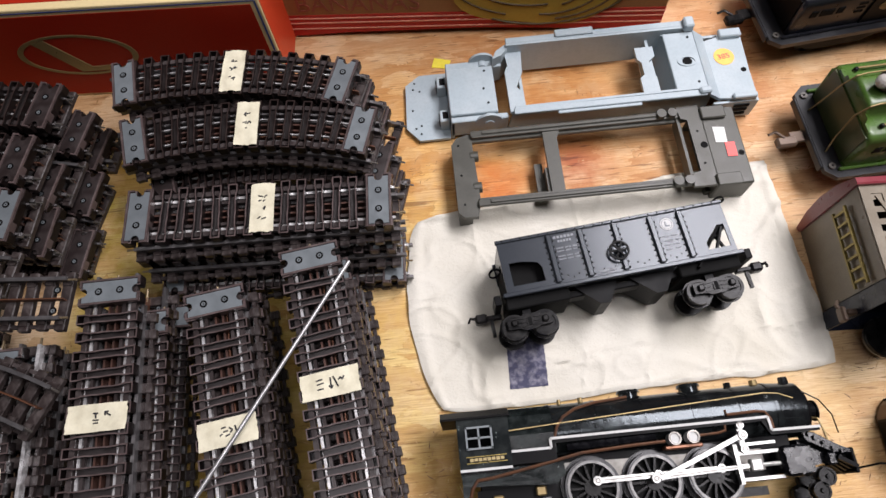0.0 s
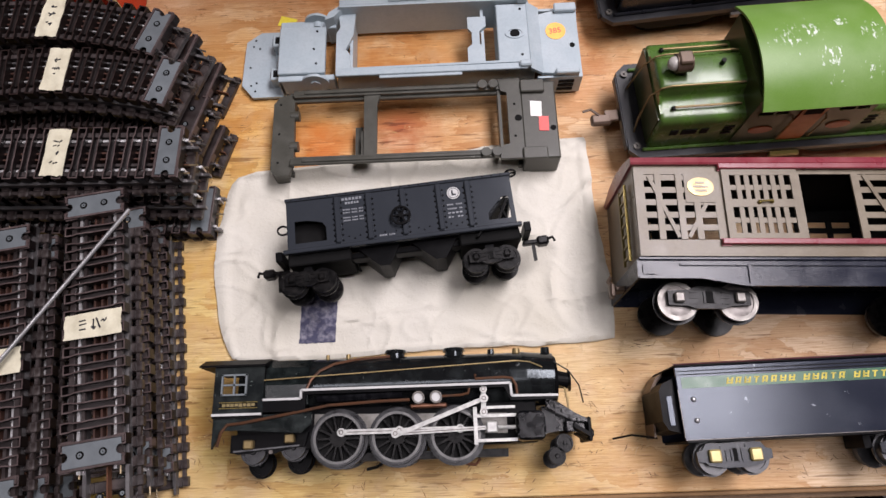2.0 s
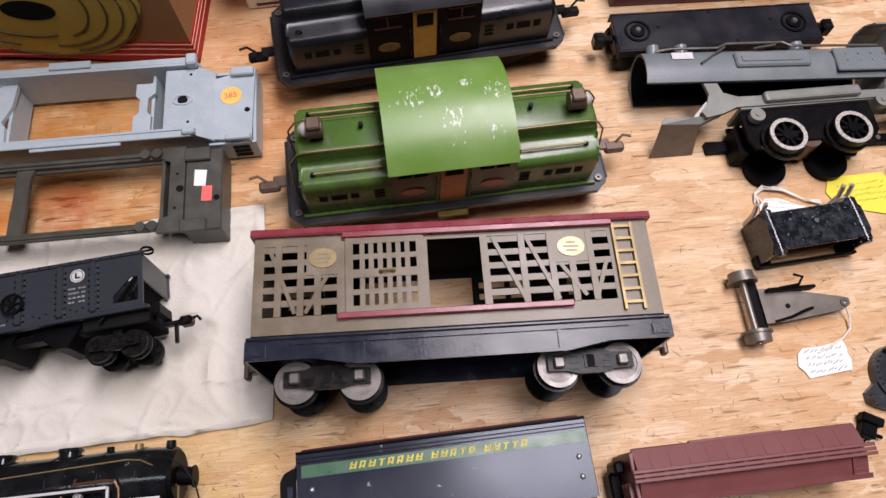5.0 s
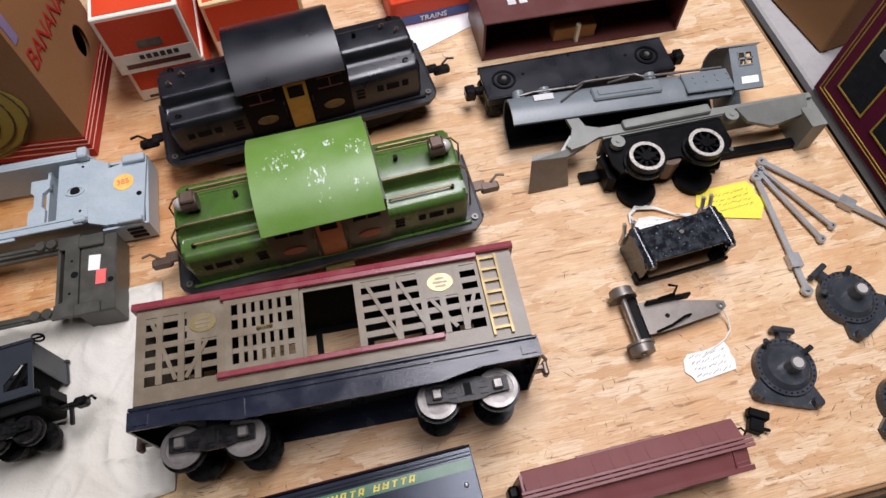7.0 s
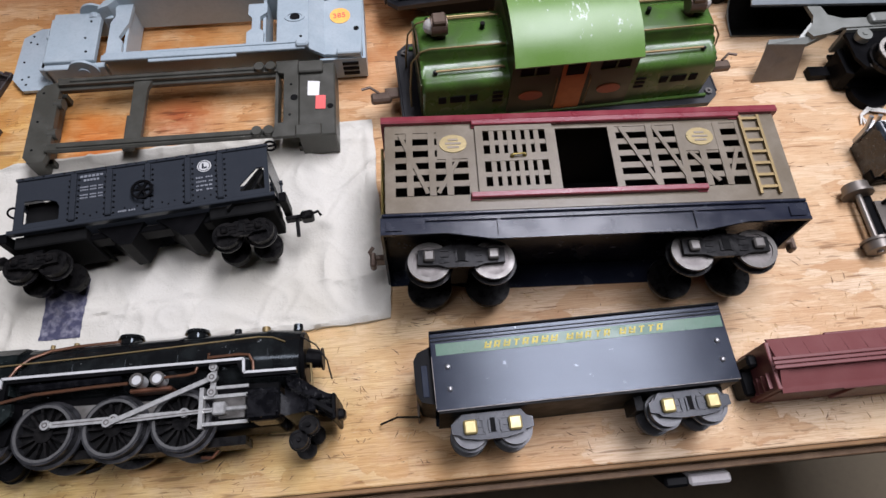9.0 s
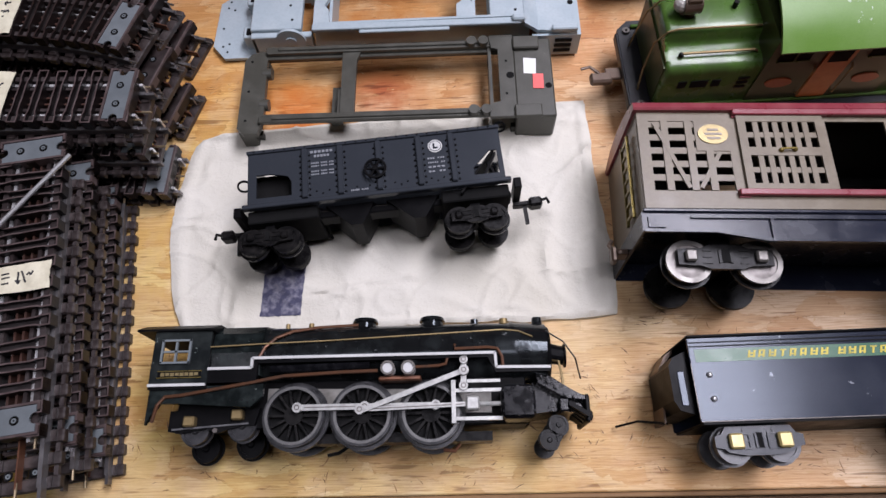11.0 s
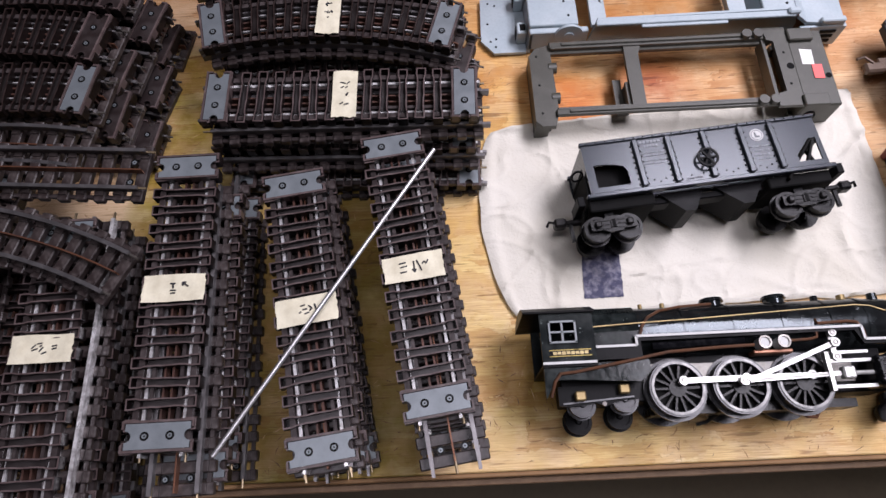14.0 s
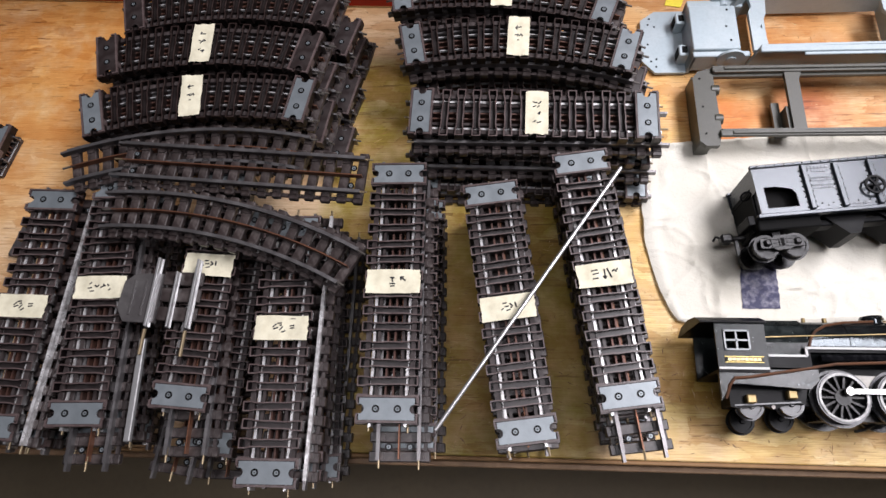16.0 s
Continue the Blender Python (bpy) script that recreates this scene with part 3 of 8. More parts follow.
for n_s in range(6500):
    if n_s % 5 == 0:
        sx_, sy_, sa_ = rng_s.uniform(-0.85, 1.06), rng_s.uniform(0.006, 0.11 if rng_s.random() < 0.35 else 0.70), rng_s.choice((8, 74, -36, 41, -68, 20, -10)) + rng_s.gauss(0, 14)
    px_, py_, an_ = sx_ + rng_s.gauss(0, 0.012), sy_ + rng_s.gauss(0, 0.009), radians(sa_ + rng_s.gauss(0, 9))
    ln_, wd_ = rng_s.uniform(0.002, 0.013) * rng_s.uniform(0.4, 1.2), rng_s.uniform(0.00014, 0.00048)
    if not (0.004 < py_ < 0.98 and -0.60 < px_ < 1.07):
        continue
    ux_, uy_ = math.cos(an_), math.sin(an_)
    k_ = len(slv)
    hb_ = rng_s.uniform(-0.1, 0.1) * ln_
    for a_, b_ in ((-1, 0), (-0.2, -1), (1, 0.2), (0.3, 1)):
        slv.append((px_ + ux_ * a_ * ln_ / 2 - uy_ * (b_ * wd_ + (hb_ if abs(a_) < 0.5 else 0)), py_ + uy_ * a_ * ln_ / 2 + ux_ * (b_ * wd_ + (hb_ if abs(a_) < 0.5 else 0)), 0.00012 + 0.00012 * (n_s % 3)))
    slf.append((k_, k_ + 1, k_ + 2, k_ + 3))
sl_me = bpy.data.meshes.new("strand_sliver")
sl_me.from_pydata(slv, [], slf)
sl_me.materials.append(M["sliver"])
tagged(share("strand_sliver", sl_me, table), "fine dark and pale wood slivers in the board", kind="stuff")
part("apron", box(B(), -1.45, 1.04, 0.03, 0.05, -0.10, -0.018, 0.002), "darkwood", table)

# ---------------------------------------------------------------- track sections
TIE_L, TIE_W, PITCH, TIES = 0.050, 0.0085, 0.0149, 15


def tie_mesh(body="tie", rim="tierim", floor="web", deep=-0.0046):
    """A hollow tie seen from below: a trough with a raised rim, notched near its ends."""
    bm = B()
    l, w, h, t = TIE_L / 2, TIE_W / 2, 0.0090, 0.0011
    half = [(w, -l), (w, -l + 0.007), (w * 0.80, -l + 0.010), (w * 0.76, -l + 0.018), (w * 0.84, -0.002), (w * 0.74, 0.010), (w * 0.82, l - 0.010), (w, l - 0.007), (w, l)]
    out = half + [(-x * 0.97, y) for x, y in half[::-1]]
    inn = [(x - math.copysign(t, x), y - math.copysign(t, y) if abs(y) > l - 0.001 else y) for x, y in out]
    rings = [[bm.verts.new((x, y, z)) for x, y in o] for o, z in ((out, -h), (out, 0), (inn, 0), (inn, -h * 0.9))]
    n = len(out)
    bm.faces.new(rings[0][::-1])
    bm.faces.new(rings[3])
    for a, b in zip(rings, rings[1:]):
        for k in range(n):
            bm.faces.new((a[k], a[(k + 1) % n], b[(k + 1) % n], b[k]))
    bmesh.ops.recalc_face_normals(bm, faces=bm.faces)
    # lighter rim over a near-black body, whose colour carries the hollow's shade
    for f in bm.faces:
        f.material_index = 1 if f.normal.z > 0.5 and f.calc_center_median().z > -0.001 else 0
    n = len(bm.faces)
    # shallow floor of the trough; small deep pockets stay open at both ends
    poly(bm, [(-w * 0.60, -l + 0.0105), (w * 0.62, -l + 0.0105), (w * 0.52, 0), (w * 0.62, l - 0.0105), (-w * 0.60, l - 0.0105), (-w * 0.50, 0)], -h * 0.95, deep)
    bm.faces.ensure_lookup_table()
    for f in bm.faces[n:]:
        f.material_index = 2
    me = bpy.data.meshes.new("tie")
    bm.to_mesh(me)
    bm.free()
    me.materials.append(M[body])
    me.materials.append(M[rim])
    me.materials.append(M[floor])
    return me


def tie_top_mesh():
    bm = B()
    box(bm, -TIE_W / 2, TIE_W / 2, -TIE_L / 2, TIE_L / 2, -0.0062, 0, 0.0008)
    for y in (-0.0165, 0.0165):
        box(bm, -TIE_W * 0.42, TIE_W * 0.42, y - 0.004, y + 0.004, 0, 0.0012)
    me = bpy.data.meshes.new("tie")
    bm.to_mesh(me)
    bm.free()
    me.materials.append(M["tietop"])
    return me


def plate_mesh(material="plate"):
    bm = B()
    w, l = 0.0086, 0.0225
    notch = [(-0.0038 * math.cos(math.pi * k / 6), 0.0042 * math.sin(math.pi * k / 6)) for k in range(7)]
    pts = [(-w, -l)] + [(x, -l + d) for x, d in notch] + [(w, -l), (w, l)] + [(-x, l - d) for x, d in notch] + [(-w, l)]
    poly(bm, pts, 0.0002, 0.0012)
    me = bpy.data.meshes.new("end_plate")
    bmesh.ops.recalc_face_normals(bm, faces=bm.faces)
    bm.to_mesh(me)
    bm.free()
    me.materials.append(M[material])
    return me


def rivet_mesh():
    """A rolled-over eyelet: dark ring round a bright dimple."""
    bm = B()
    ring(bm, (0, 0), 0.0007, 0.0017, 0.0012, 0.0019, 10)
    n = len(bm.faces)
    ring(bm, (0, 0), 0.0016, 0.0031, 0.0012, 0.0016, 14)
    cyl(bm, (0, 0, 0.0012), (0, 0, 0.0014), 0.0008, seg=8)
    bm.faces.ensure_lookup_table()
    for f in bm.faces[n:]:
        f.material_index = 1
    me = bpy.data.meshes.new("rivet")
    bm.to_mesh(me)
    bm.free()
    me.materials.append(M["plate"])
    me.materials.append(M["castiron"])
    return me


def rim_mesh():
    """The dark raised border that a plate sits in."""
    bm = B()
    for s in (-1, 1):
        box(bm, s * 0.0098 - 0.0008, s * 0.0098 + 0.0008, -0.0250, 0.0250, -0.006, 0.0020)
        for e in (-1, 1):
            box(bm, s * 0.0070 - 0.0020, s * 0.0070 + 0.0020, e * 0.0242 - 0.0008, e * 0.0242 + 0.0008, -0.006, 0.0018)
    me = bpy.data.meshes.new("rim")
    bm.to_mesh(me)
    bm.free()
    me.materials.append(M["tierim"])
    return me


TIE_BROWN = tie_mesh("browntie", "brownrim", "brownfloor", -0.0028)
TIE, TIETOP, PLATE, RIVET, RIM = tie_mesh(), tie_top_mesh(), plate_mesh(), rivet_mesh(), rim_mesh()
PLATE_BROWN = plate_mesh("brownplate")


def along(radius, s, side=0.0):
    """Place and heading at the distance s from the middle of a section, bent with its hollow side to -y."""
    if not radius:
        return Vector((s, side, 0)), 0.0
    a = s / radius
    return Vector(((radius + side) * math.sin(a), (radius + side) * math.cos(a) - radius, 0)), -a


def rail(radius, side, length, w, z0, z1, shift=0.0, steps=14):
    bm = B()
    prev = None
    for i in range(steps + 1):
        s = -length / 2 + length * i / steps + shift
        p, _ = along(radius, s, side - w / 2)
        q, _ = along(radius, s, side + w / 2)
        cur = [bm.verts.new((v.x, v.y, z)) for v, z in ((p, z0), (q, z0), (q, z1), (p, z1))]
        if prev:
            for j in range(4):
                bm.faces.new((prev[j], prev[(j + 1) % 4], cur[(j + 1) % 4], cur[j]))
        else:
            bm.faces.new(cur[::-1])
        prev = cur
    bm.faces.new(prev)
    return bm


def section(upright, radius=0.0, label="", plates=True, outer="steel", pins=True, brown=False):
    """One three-rail track section. Inverted ones show the hollow undersides of their ties; the rim lies at z = 0."""
    root = thing("track_section", label, "model track", pose(0, 0, 0), "stacked track sections")
    length = PITCH * TIES
    rng = random.Random(31 if radius else 17)
    for i in range(TIES + 1):
        s = -length / 2 + PITCH * i
        inner = 0 < i < TIES
        p, a = along(radius, s + inner * rng.uniform(-0.0006, 0.0006), inner * rng.uniform(-0.0006, 0.0006))
        a += inner * radians(rng.uniform(-1.5, 1.5))
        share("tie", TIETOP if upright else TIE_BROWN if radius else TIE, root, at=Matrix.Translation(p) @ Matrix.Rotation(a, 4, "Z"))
    if upright:
        for y in (-0.0165, 0.0165):
            bm = rail(radius, y, length + 0.006, 0.0012, 0.0, 0.0062)
            part("rail", merge(bm, rail(radius, y, length + 0.006, 0.0030, 0.0062, 0.0080)), outer, root)
        part("centre_rail", rail(radius, 0, length + 0.004, 0.0011, 0, 0.0062), "copper", root, "thin copper middle rail")
        for y in (-0.021, 0.021):
            part("web", rail(radius, y, length, 0.003, -0.005, -0.002), "stringer", root)
        if not radius:
            for e in (-1, 1):
                for y in (-0.0088, 0.0088):
                    share("rivet", RIVET, root, at=Matrix.Translation((e * (length / 2 - PITCH * 0.5), y, -0.0010)))
    else:
        for y in (-0.0190, 0.0190):
            part("web", rail(radius, y, length, 0.0042, -0.0078, -0.0034), "stringer", root)
        for y in (-0.0165, 0.0165):
            part("rail", rail(radius, y * 0.88, length + 0.012, 0.0016 if radius else 0.0023, -0.0175, -0.0070 if radius else -0.0060), "darkrail" if radius else "steel", root)
        for y in (-0.0030, 0.0030):
            part("centre_rail", rail(radius, y, length + 0.006, 0.0016, -0.0150, -0.0072), "copperlow", root)
        for y in (-0.0080, 0.0080) if radius else (-0.0102, 0.0102):
            part("inner_web", rail(radius, y, length, 0.0011 if radius else 0.0026, -0.0085, -0.0060 if radius else -0.0048), "steel" if radius else "stringer", root)
        if plates:
            for e in (-1, 1):
                p, a = along(radius, e * (length / 2 - PITCH * 0.5))
                m = Matrix.Translation(p) @ Matrix.Rotation(a, 4, "Z")
                pl = share("end_plate", PLATE_BROWN if brown else PLATE, root, "dark brown plate with two rivets" if brown else "grey zinc plate with two rivets", m)
                share("rim", RIM, pl)
                for y in (-0.0088, 0.0088):
                    share("rivet", RIVET, pl, at=Matrix.Translation((0, y, 0)))
    if pins:
        for y, ee, out in ((-0.016, 1, 0.003), (0.016, 1, 0.004), (0.0, -1, 0.004)):
            p, a = along(radius, ee * (length / 2 + out), y)
            z = 0.005 if upright else -0.0110
            bm = cyl(B(), (-0.006, 0, z), (0.006, 0, z), 0.0010, seg=8)
            part("pin", bm, "darkpin" if radius else "brasspin", root, at=Matrix.Translation(p) @ Matrix.Rotation(a, 4, "Z"))
        for y in (-0.0165, 0.0165):
            p, a = along(radius, -length / 2 - 0.005, y)
            z = 0.004 if upright else -0.012
            part("rail_end", box(B(), -0.005, 0.005, -0.0012, 0.0012, z - 0.003, z + 0.003), "darkrail", root, at=Matrix.Translation(p) @ Matrix.Rotation(a, 4, "Z"))
    return root


def merge(a, b):
    me = bpy.data.meshes.new("tmp")
    b.to_mesh(me)
    b.free()
    a.from_mesh(me)
    bpy.data.meshes.remove(me)
    return a


CURVE = 0.44
KIND = {
    ("s", 0): section(False, 0, "inverted brown straight model track section in a stack"),
    ("s", 1): section(True, 0, "upright brown straight model track section in a stack", outer="darkrail"),
    ("d", 1): section(True, 0, "upright brown straight model track section with bright rails"),
    ("c", 0): section(False, CURVE, "inverted brown curved model track section in a stack"),
    ("b", 0): section(False, CURVE, "inverted brown curved model track section with brown plates", brown=True),
    ("c", 1): section(True, CURVE, "upright brown curved model track section in a stack", outer="darkrail"),
}
used = set()


def lay(kind, up, x, y, z, deg, rng=None, tip=0.0):
    m = pose(x, y, z, 0, tip, deg)
    if (kind, up) not in used:
        used.add((kind, up))
        KIND[kind, up].matrix_basis = m
        return KIND[kind, up]
    return copy_thing(KIND[kind, up], m)


def stack(kind, x, y, top, deg, layers=6, seed=0, lean=(0.0, 0.0), spread=0.005, twist=1.6, slide={}, bright=False):
    """Pairs of sections laid rail to rail, the topmost one with its underside up; top: height of its rim."""
    rng = random.Random(seed)
    for i in range(layers):
        z = top - i * (top - 0.0064) / (layers - 1)
        up = i % 2
        dx, dy, da = (0, 0, 0) if i == 0 else (rng.uniform(-spread, spread) + lean[0] * i, rng.uniform(-spread, spread) + lean[1] * i, rng.uniform(-twist, twist))
        sx, sy, sa = slide.get(i, (0, 0, 0))
        k = "d" if bright and i == 1 else kind if kind == "s" or i == 0 else "c" if up else "b"
        lay(k, up, x + dx + sx, y + dy + sy, z, deg + da + sa + (180 if kind == "s" and rng.random() < 0.5 and i else 0))


def tape_label(x, y, z, deg, marks, turned=False, length=0.046, width=0.021, material="tape"):
    """A strip of masking tape with a hand-drawn note on it; it lies across a section."""
    root = thing("tape_label", "cream masking tape label with handwritten black marks", "label", pose(x, y, z, 0, 0, deg), "tape labels on the track stacks")
    rng = random.Random(int(abs(x) * 1000))
    off = rng.uniform(0, 50)

    def lift(px, py):
        return 0.0012 + 0.0016 * noise.noise(Vector((px * 90, py * 60, off))) + 0.0008 * noise.noise(Vector((px * 40, py * 220, off + 9)))

    bm = B()
    top = []
    jag = [rng.uniform(-0.0006, 0.0006) for _ in range(9)], [rng.uniform(-0.0006, 0.0006) for _ in range(9)]
    for j in range(9):
        row = []
        for k in range(19):
            px = -length / 2 + jag[0][j] + (length + jag[1][j] - jag[0][j]) * k / 18
            py = (-0.5 + j / 8) * width * (1 + 0.03 * noise.noise(Vector((px * 60, off, 0))))
            row.append(bm.verts.new((px, py, lift(px, py))))
        top.append(row)
    for j in range(8):
        for k in range(18):
            bm.faces.new((top[j][k], top[j][k + 1], top[j + 1][k + 1], top[j + 1][k]))
    g = bmesh.ops.extrude_face_region(bm, geom=list(bm.faces))
    bmesh.ops.translate(bm, verts=[v for v in g["geom"] if isinstance(v, bmesh.types.BMVert)], vec=(0, 0, -0.0004))
    part("strip", bm, material, root, smooth=True)
    for (a, b) in marks:
        if turned:
            p, q = Vector((a[1] * length * 0.34, -a[0] * width * 0.42)), Vector((b[1] * length * 0.34, -b[0] * width * 0.42))
        else:
            p, q = Vector((a[0] * length * 0.30, a[1] * width * 0.30)), Vector((b[0] * length * 0.30, b[1] * width * 0.30))
        part("pen_stroke", tube(B(), [(*(p.lerp(q, k / 4)), lift(*(p.lerp(q, k / 4))) + 0.0002) for k in range(5)], 0.00065, 5), "ink", root)
    return root


# pen marks on the tapes, as short strokes: (start, end) across and along each strip
MARK_A = [((-0.75, 0.55), (-0.38, 0.62)), ((-0.72, 0.05), (-0.34, 0.15)), ((-0.75, -0.55), (-0.40, -0.50)), ((0.05, 0.70), (0.02, -0.65)), ((0.02, -0.65), (-0.08, -0.25)), ((0.02, -0.65), (0.14, -0.30)), ((0.22, 0.75), (0.42, -0.60)), ((0.50, 0.20), (0.62, 0.45)), ((0.62, 0.45), (0.72, 0.10)), ((0.72, 0.10), (0.84, 0.55))]
MARK_B = [((-0.30, 0.55), (-0.05, 0.62)), ((-0.20, 0.10), (0.05, 0.15)), ((-0.12, -0.45), (0.14, -0.30)), ((0.12, 0.50), (0.30, 0.15)), ((0.30, 0.15), (0.14, -0.10)), ((0.46, 0.60), (0.52, -0.10)), ((-0.42, -0.30), (-0.28, -0.10))]
MARK_C = [((-0.20, 0.55), (0.08, 0.50)), ((-0.06, 0.55), (-0.04, -0.05)), ((-0.22, -0.25), (0.12, -0.30)), ((-0.18, -0.65), (0.10, -0.62)), ((0.45, 0.60), (0.78, 0.10)), ((0.45, 0.60), (0.66, 0.62)), ((0.45, 0.60), (0.48, 0.20))]
MARK_D = [((-0.55, 0.10), (-0.35, 0.55)), ((-0.50, -0.15), (-0.20, 0.05)), ((-0.28, 0.62), (-0.02, 0.68)), ((-0.10, -0.30), (0.08, 0.20)), ((0.02, -0.60), (0.26, -0.35)), ((0.50, 0.30), (0.78, 0.36)), ((0.54, -0.05), (0.80, 0.02)), ((-0.12, 0.30), (0.0, 0.42))]
MARK_E = [((-0.72, 0.45), (-0.58, 0.70)), ((-0.80, -0.15), (-0.55, -0.05)), ((-0.36, 0.30), (-0.20, 0.05)), ((-0.20, 0.05), (-0.05, 0.35)), ((0.05, -0.05), (0.25, 0.15)), ((0.22, 0.40), (0.36, 0.10)), ((-0.66, -0.55), (-0.40, -0.50)), ((0.48, 0.42), (0.60, 0.20)), ((0.60, -0.45), (0.72, -0.20))]
MARK_F = [((-0.45, 0.72), (0.05, 0.66)), ((0.15, 0.60), (0.45, 0.74)), ((-0.40, 0.40), (-0.10, 0.46)), ((0.05, 0.36), (0.25, 0.46)), ((0.10, -0.10), (0.35, 0.02)), ((0.35, 0.02), (0.20, -0.18)), ((-0.40, -0.66), (-0.10, -0.58)), ((0.0, -0.72), (0.45, -0.66))]
MARK_G = [((-0.35, 0.62), (0.30, 0.66)), ((-0.35, 0.62), (-0.15, 0.76)), ((-0.35, 0.62), (-0.15, 0.48)), ((-0.40, 0.02), (-0.18, 0.08)), ((-0.12, -0.06), (-0.05, 0.12)), ((0.05, -0.04), (0.25, 0.10)), ((0.30, 0.10), (0.42, -0.05)), ((-0.10, -0.36), (0.08, -0.34))]
MARK_H = [((-0.30, 0.68), (0.30, 0.72)), ((-0.30, 0.68), (-0.12, 0.82)), ((-0.40, 0.22), (0.0, 0.10)), ((-0.20, -0.02), (0.20, 0.30)), ((0.10, 0.12), (0.40, 0.22)), ((-0.30, -0.52), (-0.05, -0.46)), ((0.0, -0.62), (0.32, -0.52)), ((0.34, -0.50), (0.20, -0.72))]


def place(kind, rivets, top, layers, seed, labels, **kw):
    """A stack from the middles of its two end plates."""
    (x0, y0), (x1, y1) = rivets
    deg = math.degrees(math.atan2(y1 - y0, x1 - x0))
    cx, cy = (x0 + x1) / 2, (y0 + y1) / 2
    if kind != "s":
        half = PITCH * (TIES - 1) / 2
        sag = CURVE * (1 - math.cos(half / CURVE))
        cx -= math.sin(radians(deg)) * sag
        cy += math.cos(radians(deg)) * sag
    stack(kind, cx, cy, top, deg, layers, seed, **kw)
    for s, marks, extra in labels:
        p, a = along(0 if kind == "s" else CURVE, s)
        q = pose(cx, cy, top, 0, 0, deg) @ p
        if extra:
            marks = [((-p0, -p1), (-q0, -q1)) for (p0, p1), (q0, q1) in marks]
        tape_label(q.x, q.y, top, deg + math.degrees(a) + 90 + extra, marks, extra == 0)


# straight stacks along the front edge
place("s", [(-0.1325, 0.248), (-0.105, 0.049)], 0.095, 6, 1, [(0.003, MARK_A, 180)], lean=(0.0022, -0.0016), spread=0.002, twist=0.8, slide={1: (0.006, -0.030, 0.3), 3: (0.003, -0.014, 0), 5: (0.002, -0.012, 0)})
place("s", [(-0.2135, 0.2205), (-0.186, 0.0195)], 0.090, 6, 2, [(0.003, MARK_B, 180)], lean=(0.0010, 0.0), spread=0.003)
place("s", [(-0.2975, 0.234), (-0.2965, 0.0345)], 0.100, 6, 3, [(-0.002, MARK_C, 180)], lean=(0.0025, -0.001), spread=0.003, slide={1: (0.005, -0.026, 0.5), 2: (0.008, -0.014, 0), 5: (0, -0.012, 0)})
place("s", [(-0.392, 0.184), (-0.3905, -0.0165)], 0.095, 6, 4, [(-0.012, MARK_D, 180)], lean=(0.0045, 0.002), spread=0.003, slide={1: (0.0115, 0.004, 0.3)}, bright=True)
place("s", [(-0.462, 0.242), (-0.4745, 0.0425)], 0.088, 6, 5, [(-0.012, MARK_B, 180)], lean=(0.0008, -0.005), twist=4, slide={1: (-0.004, -0.034, 1.0), 2: (0.006, -0.020, 2), 3: (-0.014, -0.040, 0), 5: (0.012, -0.026, 0)})
place("s", [(-0.566, 0.226), (-0.561, 0.026)], 0.090, 6, 6, [(-0.006, MARK_E, 180)], lean=(0.0022, -0.002), spread=0.003, slide={1: (0.006, -0.026, 1.0)})
place("s", [(-0.6305, 0.2155), (-0.636, 0.0125)], 0.090, 6, 7, [(0.0, MARK_D, 180)], lean=(0.0040, 0.0), spread=0.003, slide={1: (0.0125, -0.004, -0.5)}, bright=True)
# stacks behind
place("s", [(-0.2785, 0.3045), (-0.073, 0.2975)], 0.100, 6, 8, [(0.004, MARK_F, 0)], lean=(0.0002, -0.0050), spread=0.004)
place("c", [(-0.294, 0.383), (-0.0825, 0.371)], 0.098, 6, 9, [(0.0, MARK_G, 0)], lean=(0.0035, -0.0055))
place("c", [(-0.313, 0.449), (-0.094, 0.426)], 0.098, 6, 10, [(0.0, MARK_H, 0)], lean=(0.0055, -0.002), twist=2.5)
place("c", [(-0.6145, 0.3065), (-0.390, 0.3205)], 0.100, 6, 11, [(-0.005, MARK_G, 0)], lean=(0.0050, -0.001), spread=0.006)
place("b", [(-0.620, 0.3765), (-0.3855, 0.377)], 0.098, 6, 12, [(-0.005, MARK_H, 0)], lean=(0.0058, -0.001), spread=0.007, twist=3)
place("b", [(-0.601, 0.437), (-0.378, 0.437)], 0.092, 6, 13, [], lean=(0.0046, -0.001), spread=0.007, twist=4)
lay("c", 1, -0.876, 0.322, 0.0062, 2)
lay("c", 0, -0.874, 0.324, 0.0236, 4)
# two upright sections lying across the stacks
lay("s", 1, -0.443, 0.2415, 0.105, -4.6)
lay("c", 1, -0.441, 0.186, 0.109, -13.5)
lay("c", 1, -0.50, 0.268, 0.097, 3)

# ---------------------------------------------------------------- cloth
def cloth_height(x, y):
    """Soft folds and a few pressed creases."""
    v = noise.noise(Vector((x * 12, y * 15, 0)))
    z = 0.0038 + 0.0022 * v + 0.0013 * noise.noise(Vector((x * 34, y * 28, 4)))
    for fx, fy, o, amp in ((9, 7, 7, 0.0020), (15, -9, 19, 0.0018), (-6, 16, 31, 0.0019), (24, 11, 43, 0.0012)):
        n = abs(noise.noise(Vector((x * fx + y * fy, y * fx - x * fy * 0.6, o))))
        z += amp * max(0.0, 1 - n * 11) ** 1.5
    return max(0.0014, z)


